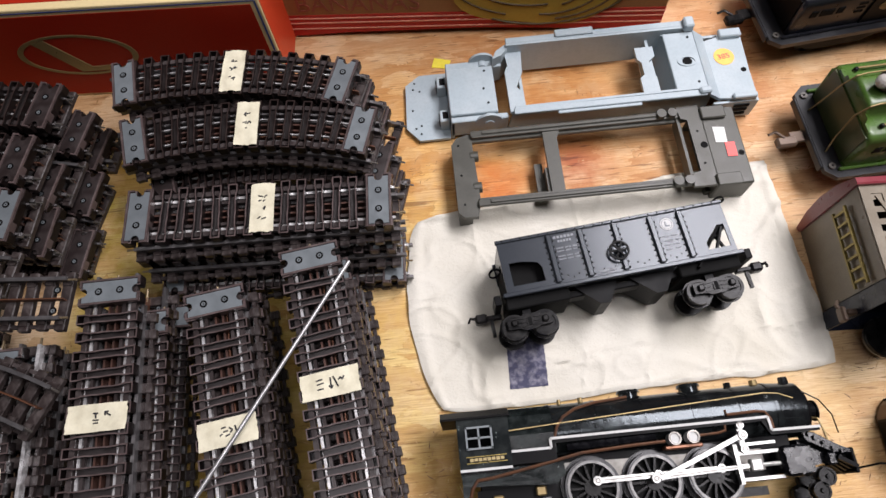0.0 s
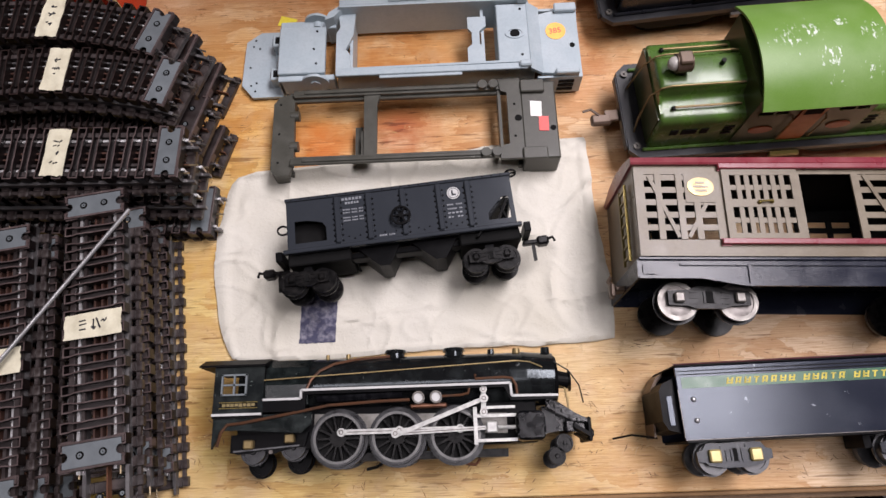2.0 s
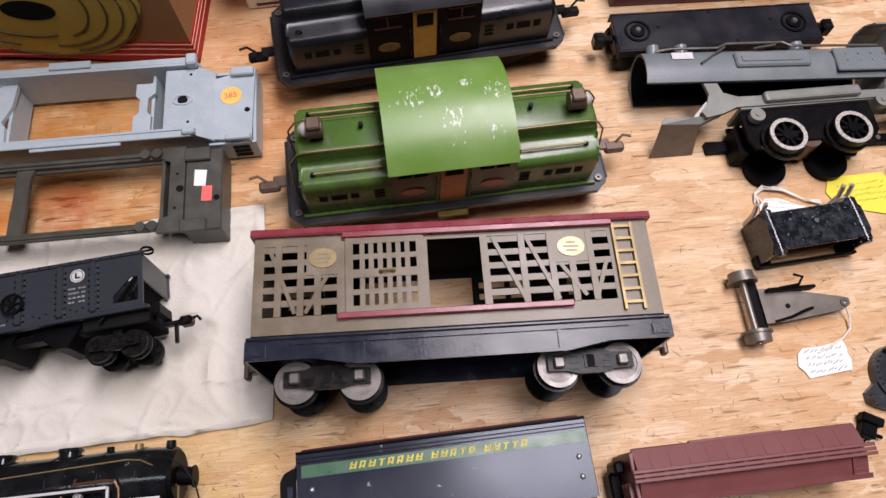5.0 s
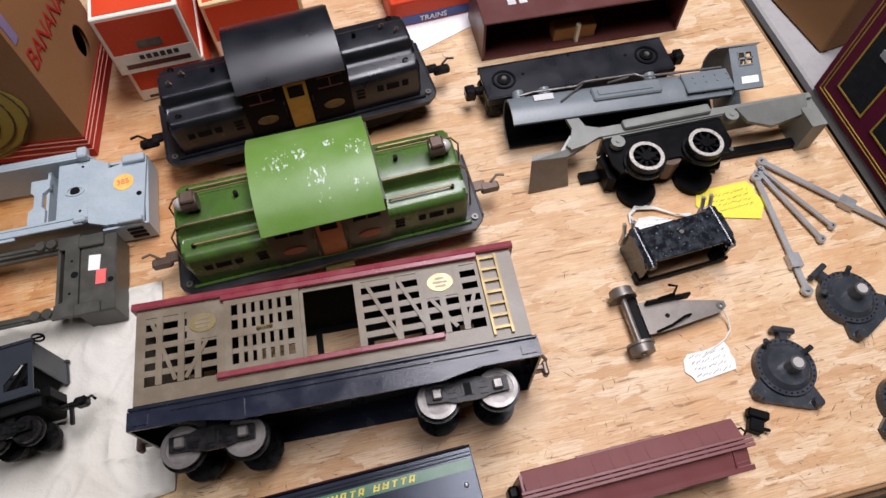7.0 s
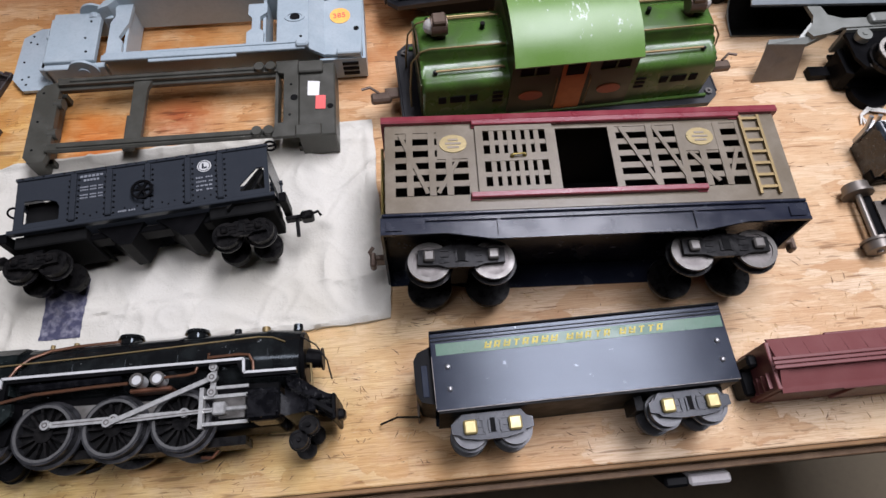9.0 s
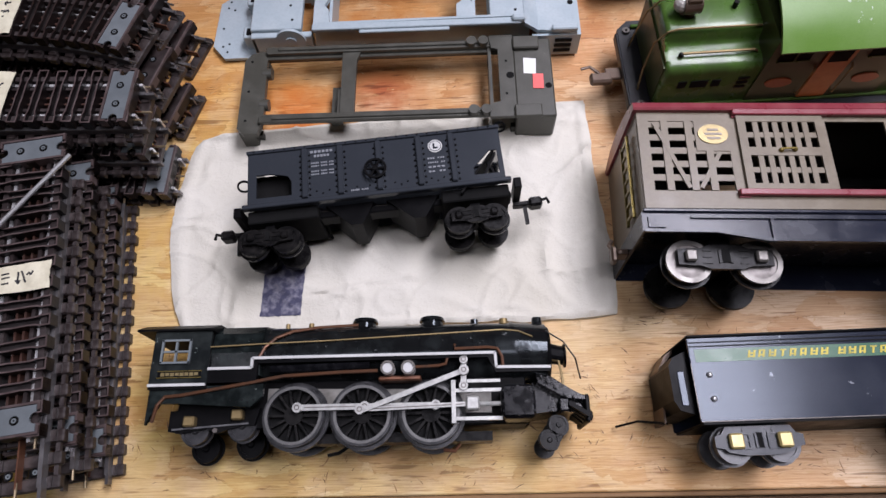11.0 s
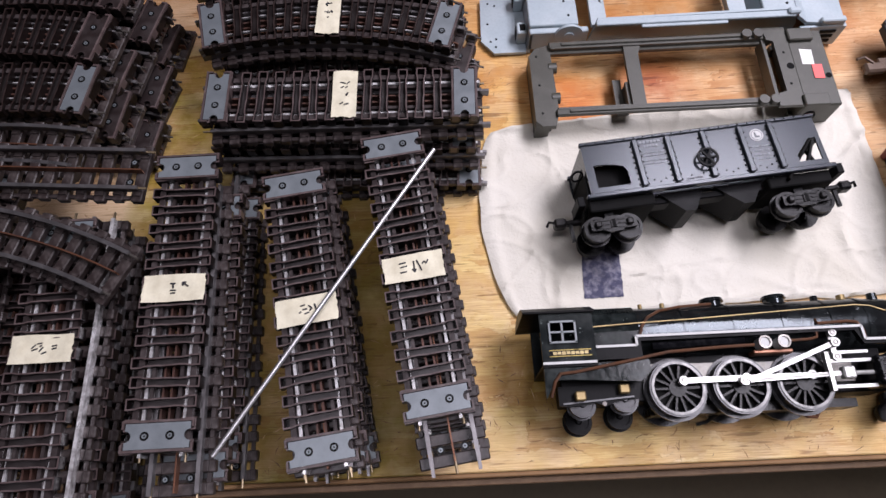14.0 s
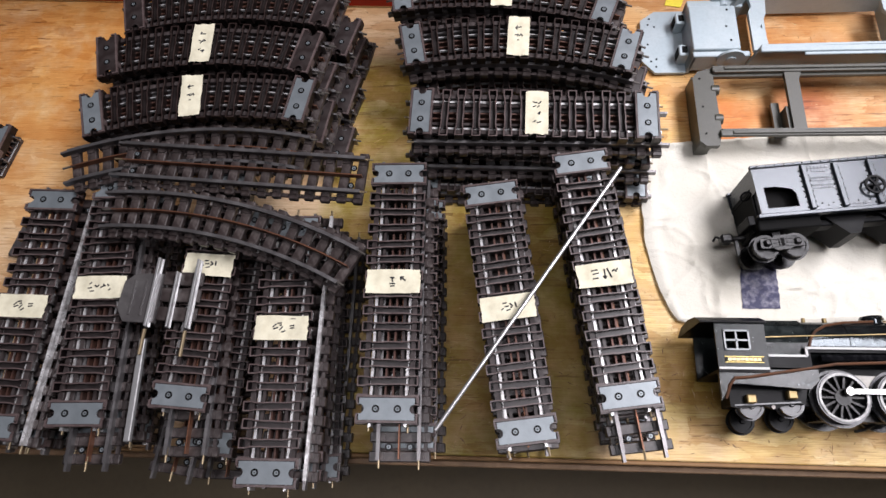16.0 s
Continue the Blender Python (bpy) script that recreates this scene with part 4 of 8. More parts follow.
def cloth_sheet():
    """Cream cotton cloth: rounded corners, soft creases, uneven hem."""
    nx, ny = 160, 100
    corners = [(-0.043, 0.123), (0.325, 0.134), (0.318, 0.347), (-0.052, 0.320)]
    bm = B()
    grid = []
    for j in range(ny + 1):
        row = []
        for i in range(nx + 1):
            u, v = i / nx, j / ny
            cu, cv = 2 * u - 1, 2 * v - 1
            r = 1 - (0.022 if cu < 0 else 0.007) * (abs(cu) ** 6) * (abs(cv) ** 6) * 2.0
            u2, v2 = (cu * r + 1) / 2, (cv * r + 1) / 2
            a = Vector(corners[0]).lerp(Vector(corners[1]), u2)
            b = Vector(corners[3]).lerp(Vector(corners[2]), u2)
            p = a.lerp(b, v2)
            edge = max(abs(cu), abs(cv))
            w = 0.0050 * noise.noise(Vector((p.x * 9, p.y * 9, 1))) * (edge ** 8) + 0.0022 * noise.noise(Vector((p.x * 38, p.y * 38, 3))) * (edge ** 14)
            bulge = -0.010 * math.sin(math.pi * v) * max(0, -cu) ** 6
            p += Vector((w + bulge, w))
            row.append(bm.verts.new((p.x, p.y, max(0.0030, cloth_height(p.x, p.y) + 0.0022 * max(0.0, 1 - ((edge - 0.965) / 0.03) ** 2)))))
        grid.append(row)
    for j in range(ny):
        for i in range(nx):
            bm.faces.new((grid[j][i], grid[j][i + 1], grid[j + 1][i + 1], grid[j + 1][i]))
    geom = bmesh.ops.extrude_face_region(bm, geom=list(bm.faces))
    for v in geom["geom"]:
        if isinstance(v, bmesh.types.BMVert):
            v.co.z = 0.0004
    return bm


cloth = tagged(part("cotton_cloth", cloth_sheet(), "cloth", smooth=True), "creased cream cotton cloth lying flat on the board", "cloth")
patch = B()
rows_p = []
for j in range(41):
    v = j / 40
    row = []
    for i in range(29):
        u = i / 28
        x = 0.0275 + 0.0345 * u + 0.002 * v + 0.0007 * noise.noise(Vector((u * 3, v * 14, 2))) * (abs(2 * u - 1) ** 4)
        y = 0.1410 + 0.0540 * v + 0.0009 * noise.noise(Vector((u * 12, v * 3, 5))) * (abs(2 * v - 1) ** 4)
        row.append(patch.verts.new((x, y, cloth_height(x, y) + 0.0006)))
    rows_p.append(row)
for j in range(40):
    for i in range(28):
        patch.faces.new((rows_p[j][i], rows_p[j][i + 1], rows_p[j + 1][i + 1], rows_p[j + 1][i]))
part("ink_patch", patch, "patch", cloth, "dark blue printed patch on the cloth", smooth=True)

# ---------------------------------------------------------------- wheels and trucks


def disc_wheel(parent, x, y, z, r, face="nickel", side=1, depth=0.008, name="wheel"):
    """A pressed wheel lying with its face up (side 1) or down: tread, deeper flange, dished face."""
    w = B()
    s = side
    cyl(w, (x, y, z), (x, y, z - s * depth * 0.7), r * 0.93, r * 0.95, seg=28)
    cyl(w, (x, y, z - s * depth * 0.7), (x, y, z - s * depth), r * 1.08, r * 1.05, seg=28)
    ob = part(name, w, "castiron" if face == "nickel" else face, parent, smooth=True)
    f = B()
    ring(f, (x, y), r * 0.74, r * 0.95, z - s * 0.001, z + s * 0.0014, 28)
    part("face", f, face, ob)
    h = cyl(B(), (x, y, z - s * 0.001), (x, y, z + s * 0.0003), r * 0.75, seg=24)
    cyl(h, (x, y, z), (x, y, z + s * 0.002), r * 0.28, r * 0.18, seg=14)
    part("hub", h, "wheelgrey" if face == "nickel" else face, ob)
    return ob


def truck(parent, x0, x1, y, z, r, low, journal="nickel", frame_mat="castiron", wheel="nickel", tall=0.016, jz=0.004, reach=0.0):
    """A four-wheel truck lying on its side: side frame with journal boxes, near and far wheels, axles."""
    mid = (x0 + x1) / 2
    gap = x1 - x0
    root = B()
    t = tall / 2
    if reach:
        poly(root, [(x0 - reach, y - 0.0035), (x0 - reach, y + 0.0035), (x0 - 0.009, y + 0.0048), (x0 - 0.0055, y + t), (x1 + 0.0055, y + t), (x1 + 0.009, y + 0.0048), (x1 + reach, y + 0.0035), (x1 + reach, y - 0.0035), (x1 + 0.0075, y - 0.0048), (x1 + 0.0055, y - t * 0.72), (x1 - 0.007, y - t * 0.95), (x0 + 0.007, y - t * 0.95), (x0 - 0.0055, y - t * 0.72), (x0 - 0.0075, y - 0.0048)], z, z + 0.003)
        for k in range(4):
            box(root, mid - 0.0075 + k * 0.0042, mid - 0.0055 + k * 0.0042, y - t * 0.42, y + t * 0.40, z + 0.003, z + 0.0042)
        for sx in (-1, 1):
            cyl(root, (mid + sx * gap * 0.30, y + t * 0.72, z + 0.003), (mid + sx * gap * 0.30, y + t * 0.72, z + 0.0038), 0.0012, seg=8)
    else:
        poly(root, [(x0 - r * 0.50, y - t * 0.62), (x0 - r * 0.50, y + t * 0.62), (x0 + r * 0.45, y + t * 0.70), (mid - gap * 0.20, y + t), (mid + gap * 0.20, y + t), (x1 - r * 0.45, y + t * 0.70), (x1 + r * 0.50, y + t * 0.62), (x1 + r * 0.50, y - t * 0.62), (x1 - r * 0.4, y - t * 0.70), (mid + gap * 0.22, y - t * 0.95), (mid - gap * 0.22, y - t * 0.95), (x0 + r * 0.4, y - t * 0.70)], z, z + 0.003)
    box(root, mid - gap * 0.10, mid - gap * 0.06, y - t * 0.5, y + t * 0.5, z + 0.003, z + 0.004)
    box(root, mid + gap * 0.06, mid + gap * 0.10, y - t * 0.5, y + t * 0.5, z + 0.003, z + 0.004)
    for k in range(3):
        for s in (-1, 1):
            box(root, mid + s * gap * 0.26 - 0.003, mid + s * gap * 0.26 + 0.003, y + (k - 1) * t * 0.5 - 0.0006, y + (k - 1) * t * 0.5 + 0.0006, z + 0.003, z + 0.0038)
    ob = part("truck_frame", root, frame_mat, parent, "dark pressed truck side frame")
    part("slot", box(B(), mid - gap * 0.055, mid + gap * 0.055, y - t * 0.45, y + t * 0.55, z + 0.0028, z + 0.0042), "inside", ob)
    for x in (x0, x1):
        hw = 0.0048 if reach else r * 0.24
        part("journal_box", box(B(), x - hw, x + hw, y - hw * 1.05, y + hw * 1.05, z + 0.002, z + 0.003 + jz, 0.0012), journal, ob, "small bright journal box")
    for x in (x0, x1):
        disc_wheel(parent, x, y - 0.002, z - 0.002, r, wheel, 1)
        disc_wheel(parent, x, y - 0.002, low, r, wheel, -1)
        part("axle", cyl(B(), (x, y - 0.002, low), (x, y - 0.002, z - 0.003), r * 0.14, seg=10), "castiron", parent)
    part("bolster", box(B(), mid - gap * 0.14, mid + gap * 0.14, y, y + tall * 0.9, low + 0.01, z - 0.004), "matblack", parent)
    return ob


# ---------------------------------------------------------------- stock car
def stock_car():
    car = thing("stock_car", "cream and maroon tinplate stock car lying on its side", "toy train", pose(0.3285, 0.1845, 0, 0, 0, -2.5))
    L, HY, TOP = 0.320, 0.082, 0.100

    def side(z1, flip, mat, braces):
        """One slatted side: a pressed frame, with each slat, post, plate and brace a part on it."""
        d = -1 if flip else 1

        def slab(name, x0, x1, y0, y1, lo, hi, parent):
            a, b = sorted((z1 + d * lo, z1 + d * hi))
            return part(name, box(B(), x0, x1, y0, y1, a, b), mat, parent)

        lo, hi = sorted((z1, z1 - d * 0.0016))
        outline = [(0, L, 0, 0.014), (0, L, 0.073, HY), (0, 0.008, 0.014, 0.073), (0.0655, 0.074, 0.014, 0.073), (0.132, 0.138, 0.014, 0.073), (0.181, 0.187, 0.014, 0.073), (0.286, L, 0.014, 0.073)]
        panel = part("side_panel", box(B(), *outline[0], lo, hi), mat, car, "tan slatted tinplate side with worn paint")
        for x0, x1, y0, y1 in outline[1:]:
            part("stile", box(B(), x0, x1, y0, y1, lo, hi), mat, panel)
        for k in range(5):
            y = 0.0222 + k * 0.0113
            cut = 0.0415 if k > 2 else 0.0655
            slab("slat", 0.008, cut, y, y + 0.0052, -0.0014, -0.0003, panel)
            if k > 2:
                slab("slat", 0.187, 0.240, y, y + 0.0052, -0.0014, -0.0003, panel)
                slab("slat", 0.268, 0.286, y, y + 0.0052, -0.0014, -0.0003, panel)
            else:
                slab("slat", 0.187, 0.286, y, y + 0.0052, -0.0014, -0.0003, panel)
        slab("plate", 0.0415, 0.0655, 0.047, 0.073, -0.0012, 0.0004, panel)
        slab("plate", 0.240, 0.268, 0.047, 0.073, -0.0012, 0.0004, panel)
        for x, top in ((0.0195, 0.073), (0.0370, 0.073), (0.0505, 0.047), (0.2145, 0.073), (0.238, 0.073), (0.2540, 0.047), (0.2700, 0.073)):
            slab("post", x - 0.0026, x + 0.0026, 0.014, top, -0.0010, 0.0008, panel)
        if braces:
            for p, q in (((0.012, 0.071), (0.033, 0.016)), ((0.041, 0.016), (0.058, 0.046)), ((0.191, 0.072), (0.214, 0.016)), ((0.218, 0.072), (0.240, 0.016)), ((0.244, 0.046), (0.262, 0.018)), ((0.270, 0.016), (0.282, 0.047))):
                part("brace", bar(B(), p, q, 0.0032, z1 + 0.0002, z1 + 0.0010), mat, panel)
        return panel

    side(TOP, False, "cream", True)
    # far side coloured near black for the shade inside the car
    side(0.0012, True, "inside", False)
    # sliding door beside its opening
    d = B()
    z0, z1 = TOP + 0.0010, TOP + 0.0028
    x0, x1 = 0.0725, 0.135
    for xa, xb, ya, yb in ((x0, x1, 0.014, 0.019), (x0 + 0.006, x1 - 0.006, 0.042, 0.049), (x0, x1, 0.071, 0.0762), (x0, x0 + 0.006, 0.019, 0.071), (x1 - 0.006, x1, 0.019, 0.071)):
        box(d, xa, xb, ya, yb, z0, z1)
    door = part("sliding_door", d, "cream", car, "slatted sliding door pushed half open")
    for ya, yb in ((0.019, 0.042), (0.049, 0.071)):
        for k in range(1, 7):
            x = x0 + 0.006 + (x1 - x0 - 0.012) * k / 7
            part("slat", box(B(), x - 0.0020, x + 0.0020, ya, yb, z0, z1 - 0.0004), "cream", door)
        ym = (ya + yb) / 2
        part("slat", box(B(), x0 + 0.006, x1 - 0.006, ym - 0.0022, ym + 0.0022, z0 - 0.0006, z1 - 0.0010), "cream", door)
    h = B()
    tube(h, [(0.100, 0.046, z1), (0.101, 0.046, z1 + 0.003), (0.110, 0.0465, z1 + 0.003), (0.111, 0.0465, z1)], 0.0009)
    ball(h, (0.1005, 0.046, z1 + 0.001), 0.0018)
    ball(h, (0.1105, 0.0465, z1 + 0.001), 0.0018)
    part("door_handle", h, "brass", door, "small brass door handle")
    for y, a, b in ((0.0765, 0.070, 0.290), (0.0092, 0.066, 0.250)):
        bm = box(B(), a, b, y, y + 0.0048, TOP + 0.0005, TOP + 0.0046, 0.0006)
        for x in (a, b - 0.008):
            box(bm, x, x + 0.008, y - 0.001, y + 0.0058, TOP + 0.0003, TOP + 0.0012)
        part("door_rail", bm, "maroon", car, "maroon door rail")
    part("roof", prism(B(), [(HY, -0.004 + 0.006), (HY + 0.004, 0.0), (HY + 0.011, 0.025), (HY + 0.013, 0.05), (HY + 0.011, 0.078), (HY + 0.005, 0.1035), (HY, 0.1045), (HY - 0.0015, 0.1035), (HY - 0.0015, 0.003)], -0.003, L + 0.003), "maroon", car, "maroon enamel roof with a worn rim")
    part("end_panel", box(B(), -0.0005, 0.0015, 0, HY, 0.0015, TOP - 0.0018), "tan", car)
    part("end_panel", box(B(), L - 0.0015, L + 0.0005, 0, HY, 0.0015, TOP - 0.0018), "tan", car)
    # floor and roof sheet near black too: interior shade as colour
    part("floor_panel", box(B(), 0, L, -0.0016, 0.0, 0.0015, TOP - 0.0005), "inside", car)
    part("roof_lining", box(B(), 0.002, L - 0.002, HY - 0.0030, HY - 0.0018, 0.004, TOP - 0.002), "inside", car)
    # ladders
    lad = B()
    for x in (0.2905, 0.3055):
        box(lad, x - 0.0011, x + 0.0011, 0.004, 0.078, TOP + 0.0008, TOP + 0.0032)
    for k in range(7):
        y = 0.009 + k * 0.0108
        box(lad, 0.2905, 0.3055, y, y + 0.0024, TOP + 0.0012, TOP + 0.0028)
    part("ladder", lad, "brass_dull", car, "brass side ladder")
    lad = B()
    for z in (0.062, 0.080):
        box(lad, -0.0045, -0.0022, 0.002, 0.072, z - 0.0011, z + 0.0011)
    for k in range(7):
        y = 0.006 + k * 0.0102
        box(lad, -0.0040, -0.0024, y, y + 0.0022, 0.062, 0.080)
    part("ladder", lad, "brass", car, "brass end ladder")
    for cx, cy in ((0.0545, 0.0610), (0.2545, 0.0600)):
        bm = B()
        cyl(bm, (0, 0, 0), (0, 0, 0.0010), 0.0105, seg=28)
        bmesh.ops.transform(bm, verts=bm.verts, matrix=Matrix.Translation((cx, cy, TOP + 0.0002)) @ Matrix.Diagonal((1.05, 0.80, 1, 1)))
        ov = part("oval_plate", bm, "oval_gold", car, "oval brass maker's plate")
        t = B()
        for k, n in enumerate((5, 8, 6)):
            box(t, cx - n * 0.0008, cx + n * 0.0008, cy + 0.0036 - k * 0.0036 - 0.0009, cy + 0.0036 - k * 0.0036 + 0.0009, TOP + 0.0012, TOP + 0.0015)
        part("plate_marks", t, "tan", ov)
    # underframe: deck lip, side sill with its raised panels
    fr = B()
    box(fr, -0.003, L + 0.003, -0.0042, -0.0016, 0.0, TOP + 0.003, 0.0006)
    poly(fr, [(-0.004, -0.004), (-0.004, -0.019), (0.020, -0.019), (0.048, -0.019), (0.080, -0.025), (0.240, -0.025), (0.272, -0.019), (L + 0.004, -0.019), (L + 0.004, -0.004)], TOP - 0.0015, TOP + 0.0008)
    for a, b in (((0.046, -0.0185), (0.080, -0.0245)), ((0.080, -0.0245), (0.240, -0.0245)), ((0.240, -0.0245), (0.274, -0.0185)), ((0.030, -0.0075), (0.290, -0.0075)), ((-0.003, -0.0185), (0.046, -0.0185)), ((0.274, -0.0185), (L + 0.003, -0.0185))):
        bar(fr, a, b, 0.0022, TOP + 0.0008, TOP + 0.0026)
    for x in (0.085, 0.235):
        box(fr, x - 0.0012, x + 0.0012, -0.0245, -0.0075, TOP + 0.0008, TOP + 0.0024)
    box(fr, 0.0, 0.012, -0.016, -0.008, TOP + 0.0008, TOP + 0.0022)
    box(fr, L - 0.012, L, -0.016, -0.008, TOP + 0.0008, TOP + 0.0022)
    poly(fr, [(-0.004, -0.004), (-0.004, -0.019), (0.048, -0.019), (0.080, -0.025), (0.240, -0.025), (0.272, -0.019), (L + 0.004, -0.019), (L + 0.004, -0.004)], 0.0, 0.0018)
    for x in (-0.004, L + 0.002):
        box(fr, x, x + 0.002, -0.019, -0.004, 0.0018, TOP - 0.0015)
    part("underframe", fr, "navy", car, "blue-black pressed steel underframe")
    for x0, x1 in ((0.0315, 0.0805), (0.2350, 0.2850)):
        truck(car, x0, x1, -0.0315, 0.0835, 0.0172, 0.022, tall=0.019)
    for x, s in ((-0.004, -1), (L + 0.004, 1)):
        c = B()
        box(c, min(x - s * 0.001, x + s * 0.008), max(x - s * 0.001, x + s * 0.008), -0.018, -0.013, 0.044, 0.056, 0.001)
        box(c, min(x + s * 0.007, x + s * 0.012), max(x + s * 0.007, x + s * 0.012), -0.023, -0.010, 0.045, 0.055, 0.0015)
        tube(c, [(x + s * 0.010, -0.012, 0.05), (x + s * 0.0125, -0.008, 0.05), (x + s * 0.010, -0.004, 0.05)], 0.0018)
        part("coupler", c, "cocoa", car)
    bw = B()
    ring(bw, (0, 0), 0.0052, 0.0066, 0, 0.0015, 18)
    bar(bw, (-0.006, 0), (0.006, 0), 0.0015, 0, 0.0013)
    part("brake_wheel", bw, "brass", car, at=pose(L - 0.006, HY + 0.008, 0.088, 80, 0, 0))
    return car


stock_car()


# ---------------------------------------------------------------- hopper car
def hopper_car():
    car = thing("hopper_car", "satin black plastic hopper car lying on its side on cloth", "toy train", pose(0.0305, 0.2095, 0.0035, 0, 0, 5.2))
    L, HY, TOP = 0.204, 0.0495, 0.065
    s = B()
    z0, z1 = TOP - 0.0016, TOP
    # side sheet pieces round the two end openings
    poly(s, [(0.035, 0.002), (0.1800, 0.002), (0.1800, 0.014), (0.1940, 0.0285), (L, 0.0285), (L, HY), (0, HY), (0, 0.0285), (0.017, 0.0285), (0.026, 0.0268), (0.032, 0.0250), (0.035, 0.020)], z0, z1)
    body = part("side_sheet", s, "hopper", car, "smooth black side with riveted ribs")
    for xa, xb, yt in ((0.0, 0.007, 0.0285), (L - 0.004, L, 0.0285)):
        part("end_post", box(B(), xa, xb, 0.0022, yt, z0, z1), "hopper", body)
    part("end_rail", box(B(), 0.007, 0.035, 0.0022, 0.0075, z0, z1), "hopper", body)
    part("end_rail", box(B(), 0.180, L - 0.004, 0.0022, 0.0075, z0, z1), "hopper", body)
    part("end_strut", bar(B(), (0.186, 0.003), (0.1985, 0.027), 0.0020, z0 - 0.004, z0), "matblack", body)
    part("end_strut", bar(B(), (0.199, 0.004), (0.1915, 0.025), 0.0018, z0 - 0.008, z0 - 0.005), "matblack", body)
    fr = B()
    poly(fr, [(0.035, 0.002), (0.1800, 0.002), (0.1800, 0.014), (0.1940, 0.0285), (L, 0.0285), (L, HY), (0, HY), (0, 0.0285), (0.017, 0.0285), (0.026, 0.0268), (0.032, 0.0250), (0.035, 0.020)], 0.003, 0.0046)
    part("side_sheet", fr, "hopper", car)
    part("top_rim", box(B(), -0.001, L + 0.001, HY - 0.0015, HY + 0.0015, TOP - 0.003, TOP + 0.0018, 0.0005), "hopper", car)
    part("top_rim", box(B(), -0.001, L + 0.001, HY - 0.0015, HY + 0.0015, 0.002, 0.007, 0.0005), "hopper", car)
    part("side_sill", box(B(), -0.004, L + 0.004, -0.0015, 0.0022, TOP - 0.004, TOP + 0.002, 0.0006), "hopper", car)
    for x in (0.046, 0.0745, 0.1055, 0.138, 0.1645):
        rb = box(B(), x - 0.0024, x + 0.0024, 0.003, HY - 0.002, TOP, TOP + 0.0030, 0.0008)
        rib = part("rib", rb, "hopper", car)
        # rivets blacker than the side, so their colour carries their small shadows
        for k in range(8):
            for e in (-0.0037, 0.0037):
                part("rivet", cyl(B(), (x + e, 0.0055 + k * 0.0052, TOP), (x + e, 0.0055 + k * 0.0052, TOP + 0.0010), 0.0010, 0.0007, seg=6), "matblack", rib)
    for k in range(24):
        part("rivet", cyl(B(), (0.005 + k * 0.0083, HY, TOP + 0.0016), (0.005 + k * 0.0083, HY, TOP + 0.0026), 0.0009, 0.0006, seg=6), "matblack", body)
    for x in (0.060, 0.092, 0.122, 0.151):
        for dx, dy in ((-0.005, 0.0085), (0.0, 0.0062), (0.005, 0.0085)):
            part("rivet", cyl(B(), (x + dx, dy, TOP), (x + dx, dy, TOP + 0.0008), 0.0008, 0.0005, seg=6), "matblack", body)
    # added black sheets that stand in for the shade inside the end bay
    part("end_lining", box(B(), 0.003, 0.050, 0.0024, 0.034, TOP - 0.014, TOP - 0.0125), "inside", car, "black sheet standing in for shade in the end bay")
    part("end_lining", box(B(), 0.0008, 0.0028, 0.0024, 0.034, 0.0046, TOP - 0.0142), "inside", car)
    # slope sheets and end frames
    for a, b, ztop in (((0.0005, 0.0305), (0.056, -0.006), TOP - 0.0160), ((0.168, -0.006), (L - 0.0065, 0.0300), TOP - 0.0018)):
        part("slope_sheet", bar(B(), a, b, 0.0016, 0.0046, ztop), "inside", car)
    for x in (0.001, L - 0.0025):
        part("end_sheet", box(B(), x, x + 0.0016, 0.026, HY, 0.0046, TOP - 0.0016), "hopper", car)
    for a, b, c in ((0.060, 0.082, 0.098), (0.108, 0.132, 0.150)):
        part("discharge_bay", poly(B(), [(a, 0.0), (b - 0.003, -0.0185), (b + 0.006, -0.0185), (c, 0.0)], 0.014, TOP - 0.012), "matblack", car)
    for xa, xb in ((-0.002, 0.054), (0.152, L + 0.002)):
        part("bolster_box", box(B(), xa, xb, -0.0105, 0.0004, 0.014, 0.058, 0.001), "inside", car)
    ctr = box(B(), -0.004, L + 0.004, -0.0080, -0.0018, 0.036, 0.050, 0.001)
    part("centre_sill", ctr, "matblack", car)
    for x0, x1 in ((0.001, 0.0275), (0.1640, 0.1915)):
        truck(car, x0, x1, -0.0235, 0.056, 0.0118, 0.018, journal="castiron", wheel="castiron", tall=0.014, jz=0.003)
    for x, sgn in ((-0.006, -1), (L + 0.006, 1)):
        c = B()
        box(c, min(x, x + sgn * 0.020), max(x, x + sgn * 0.020), -0.0105, -0.0065, 0.031, 0.038, 0.0008)
        box(c, min(x + sgn * 0.013, x + sgn * 0.024), max(x + sgn * 0.013, x + sgn * 0.024), -0.0125, -0.004, 0.029, 0.040, 0.0018)
        tube(c, [(x + sgn * 0.021, -0.008, 0.037), (x + sgn * 0.028, -0.006, 0.037), (x + sgn * 0.030, -0.009, 0.034)], 0.0013)
        box(c, min(x + sgn * 0.008, x + sgn * 0.011), max(x + sgn * 0.008, x + sgn * 0.011), -0.026, -0.010, 0.033, 0.036)
        part("coupler", c, "castiron", car)
        p = B()
        box(p, min(x, x + sgn * 0.006), max(x, x + sgn * 0.006), -0.006, 0.003, 0.034, TOP - 0.003, 0.0006)
        part("end_platform", p, "matblack", car)
    bw = B()
    ring(bw, (0.1025, 0.0205), 0.0072, 0.0090, TOP + 0.004, TOP + 0.0056, 24)
    for k in range(3):
        a = math.pi * k / 3
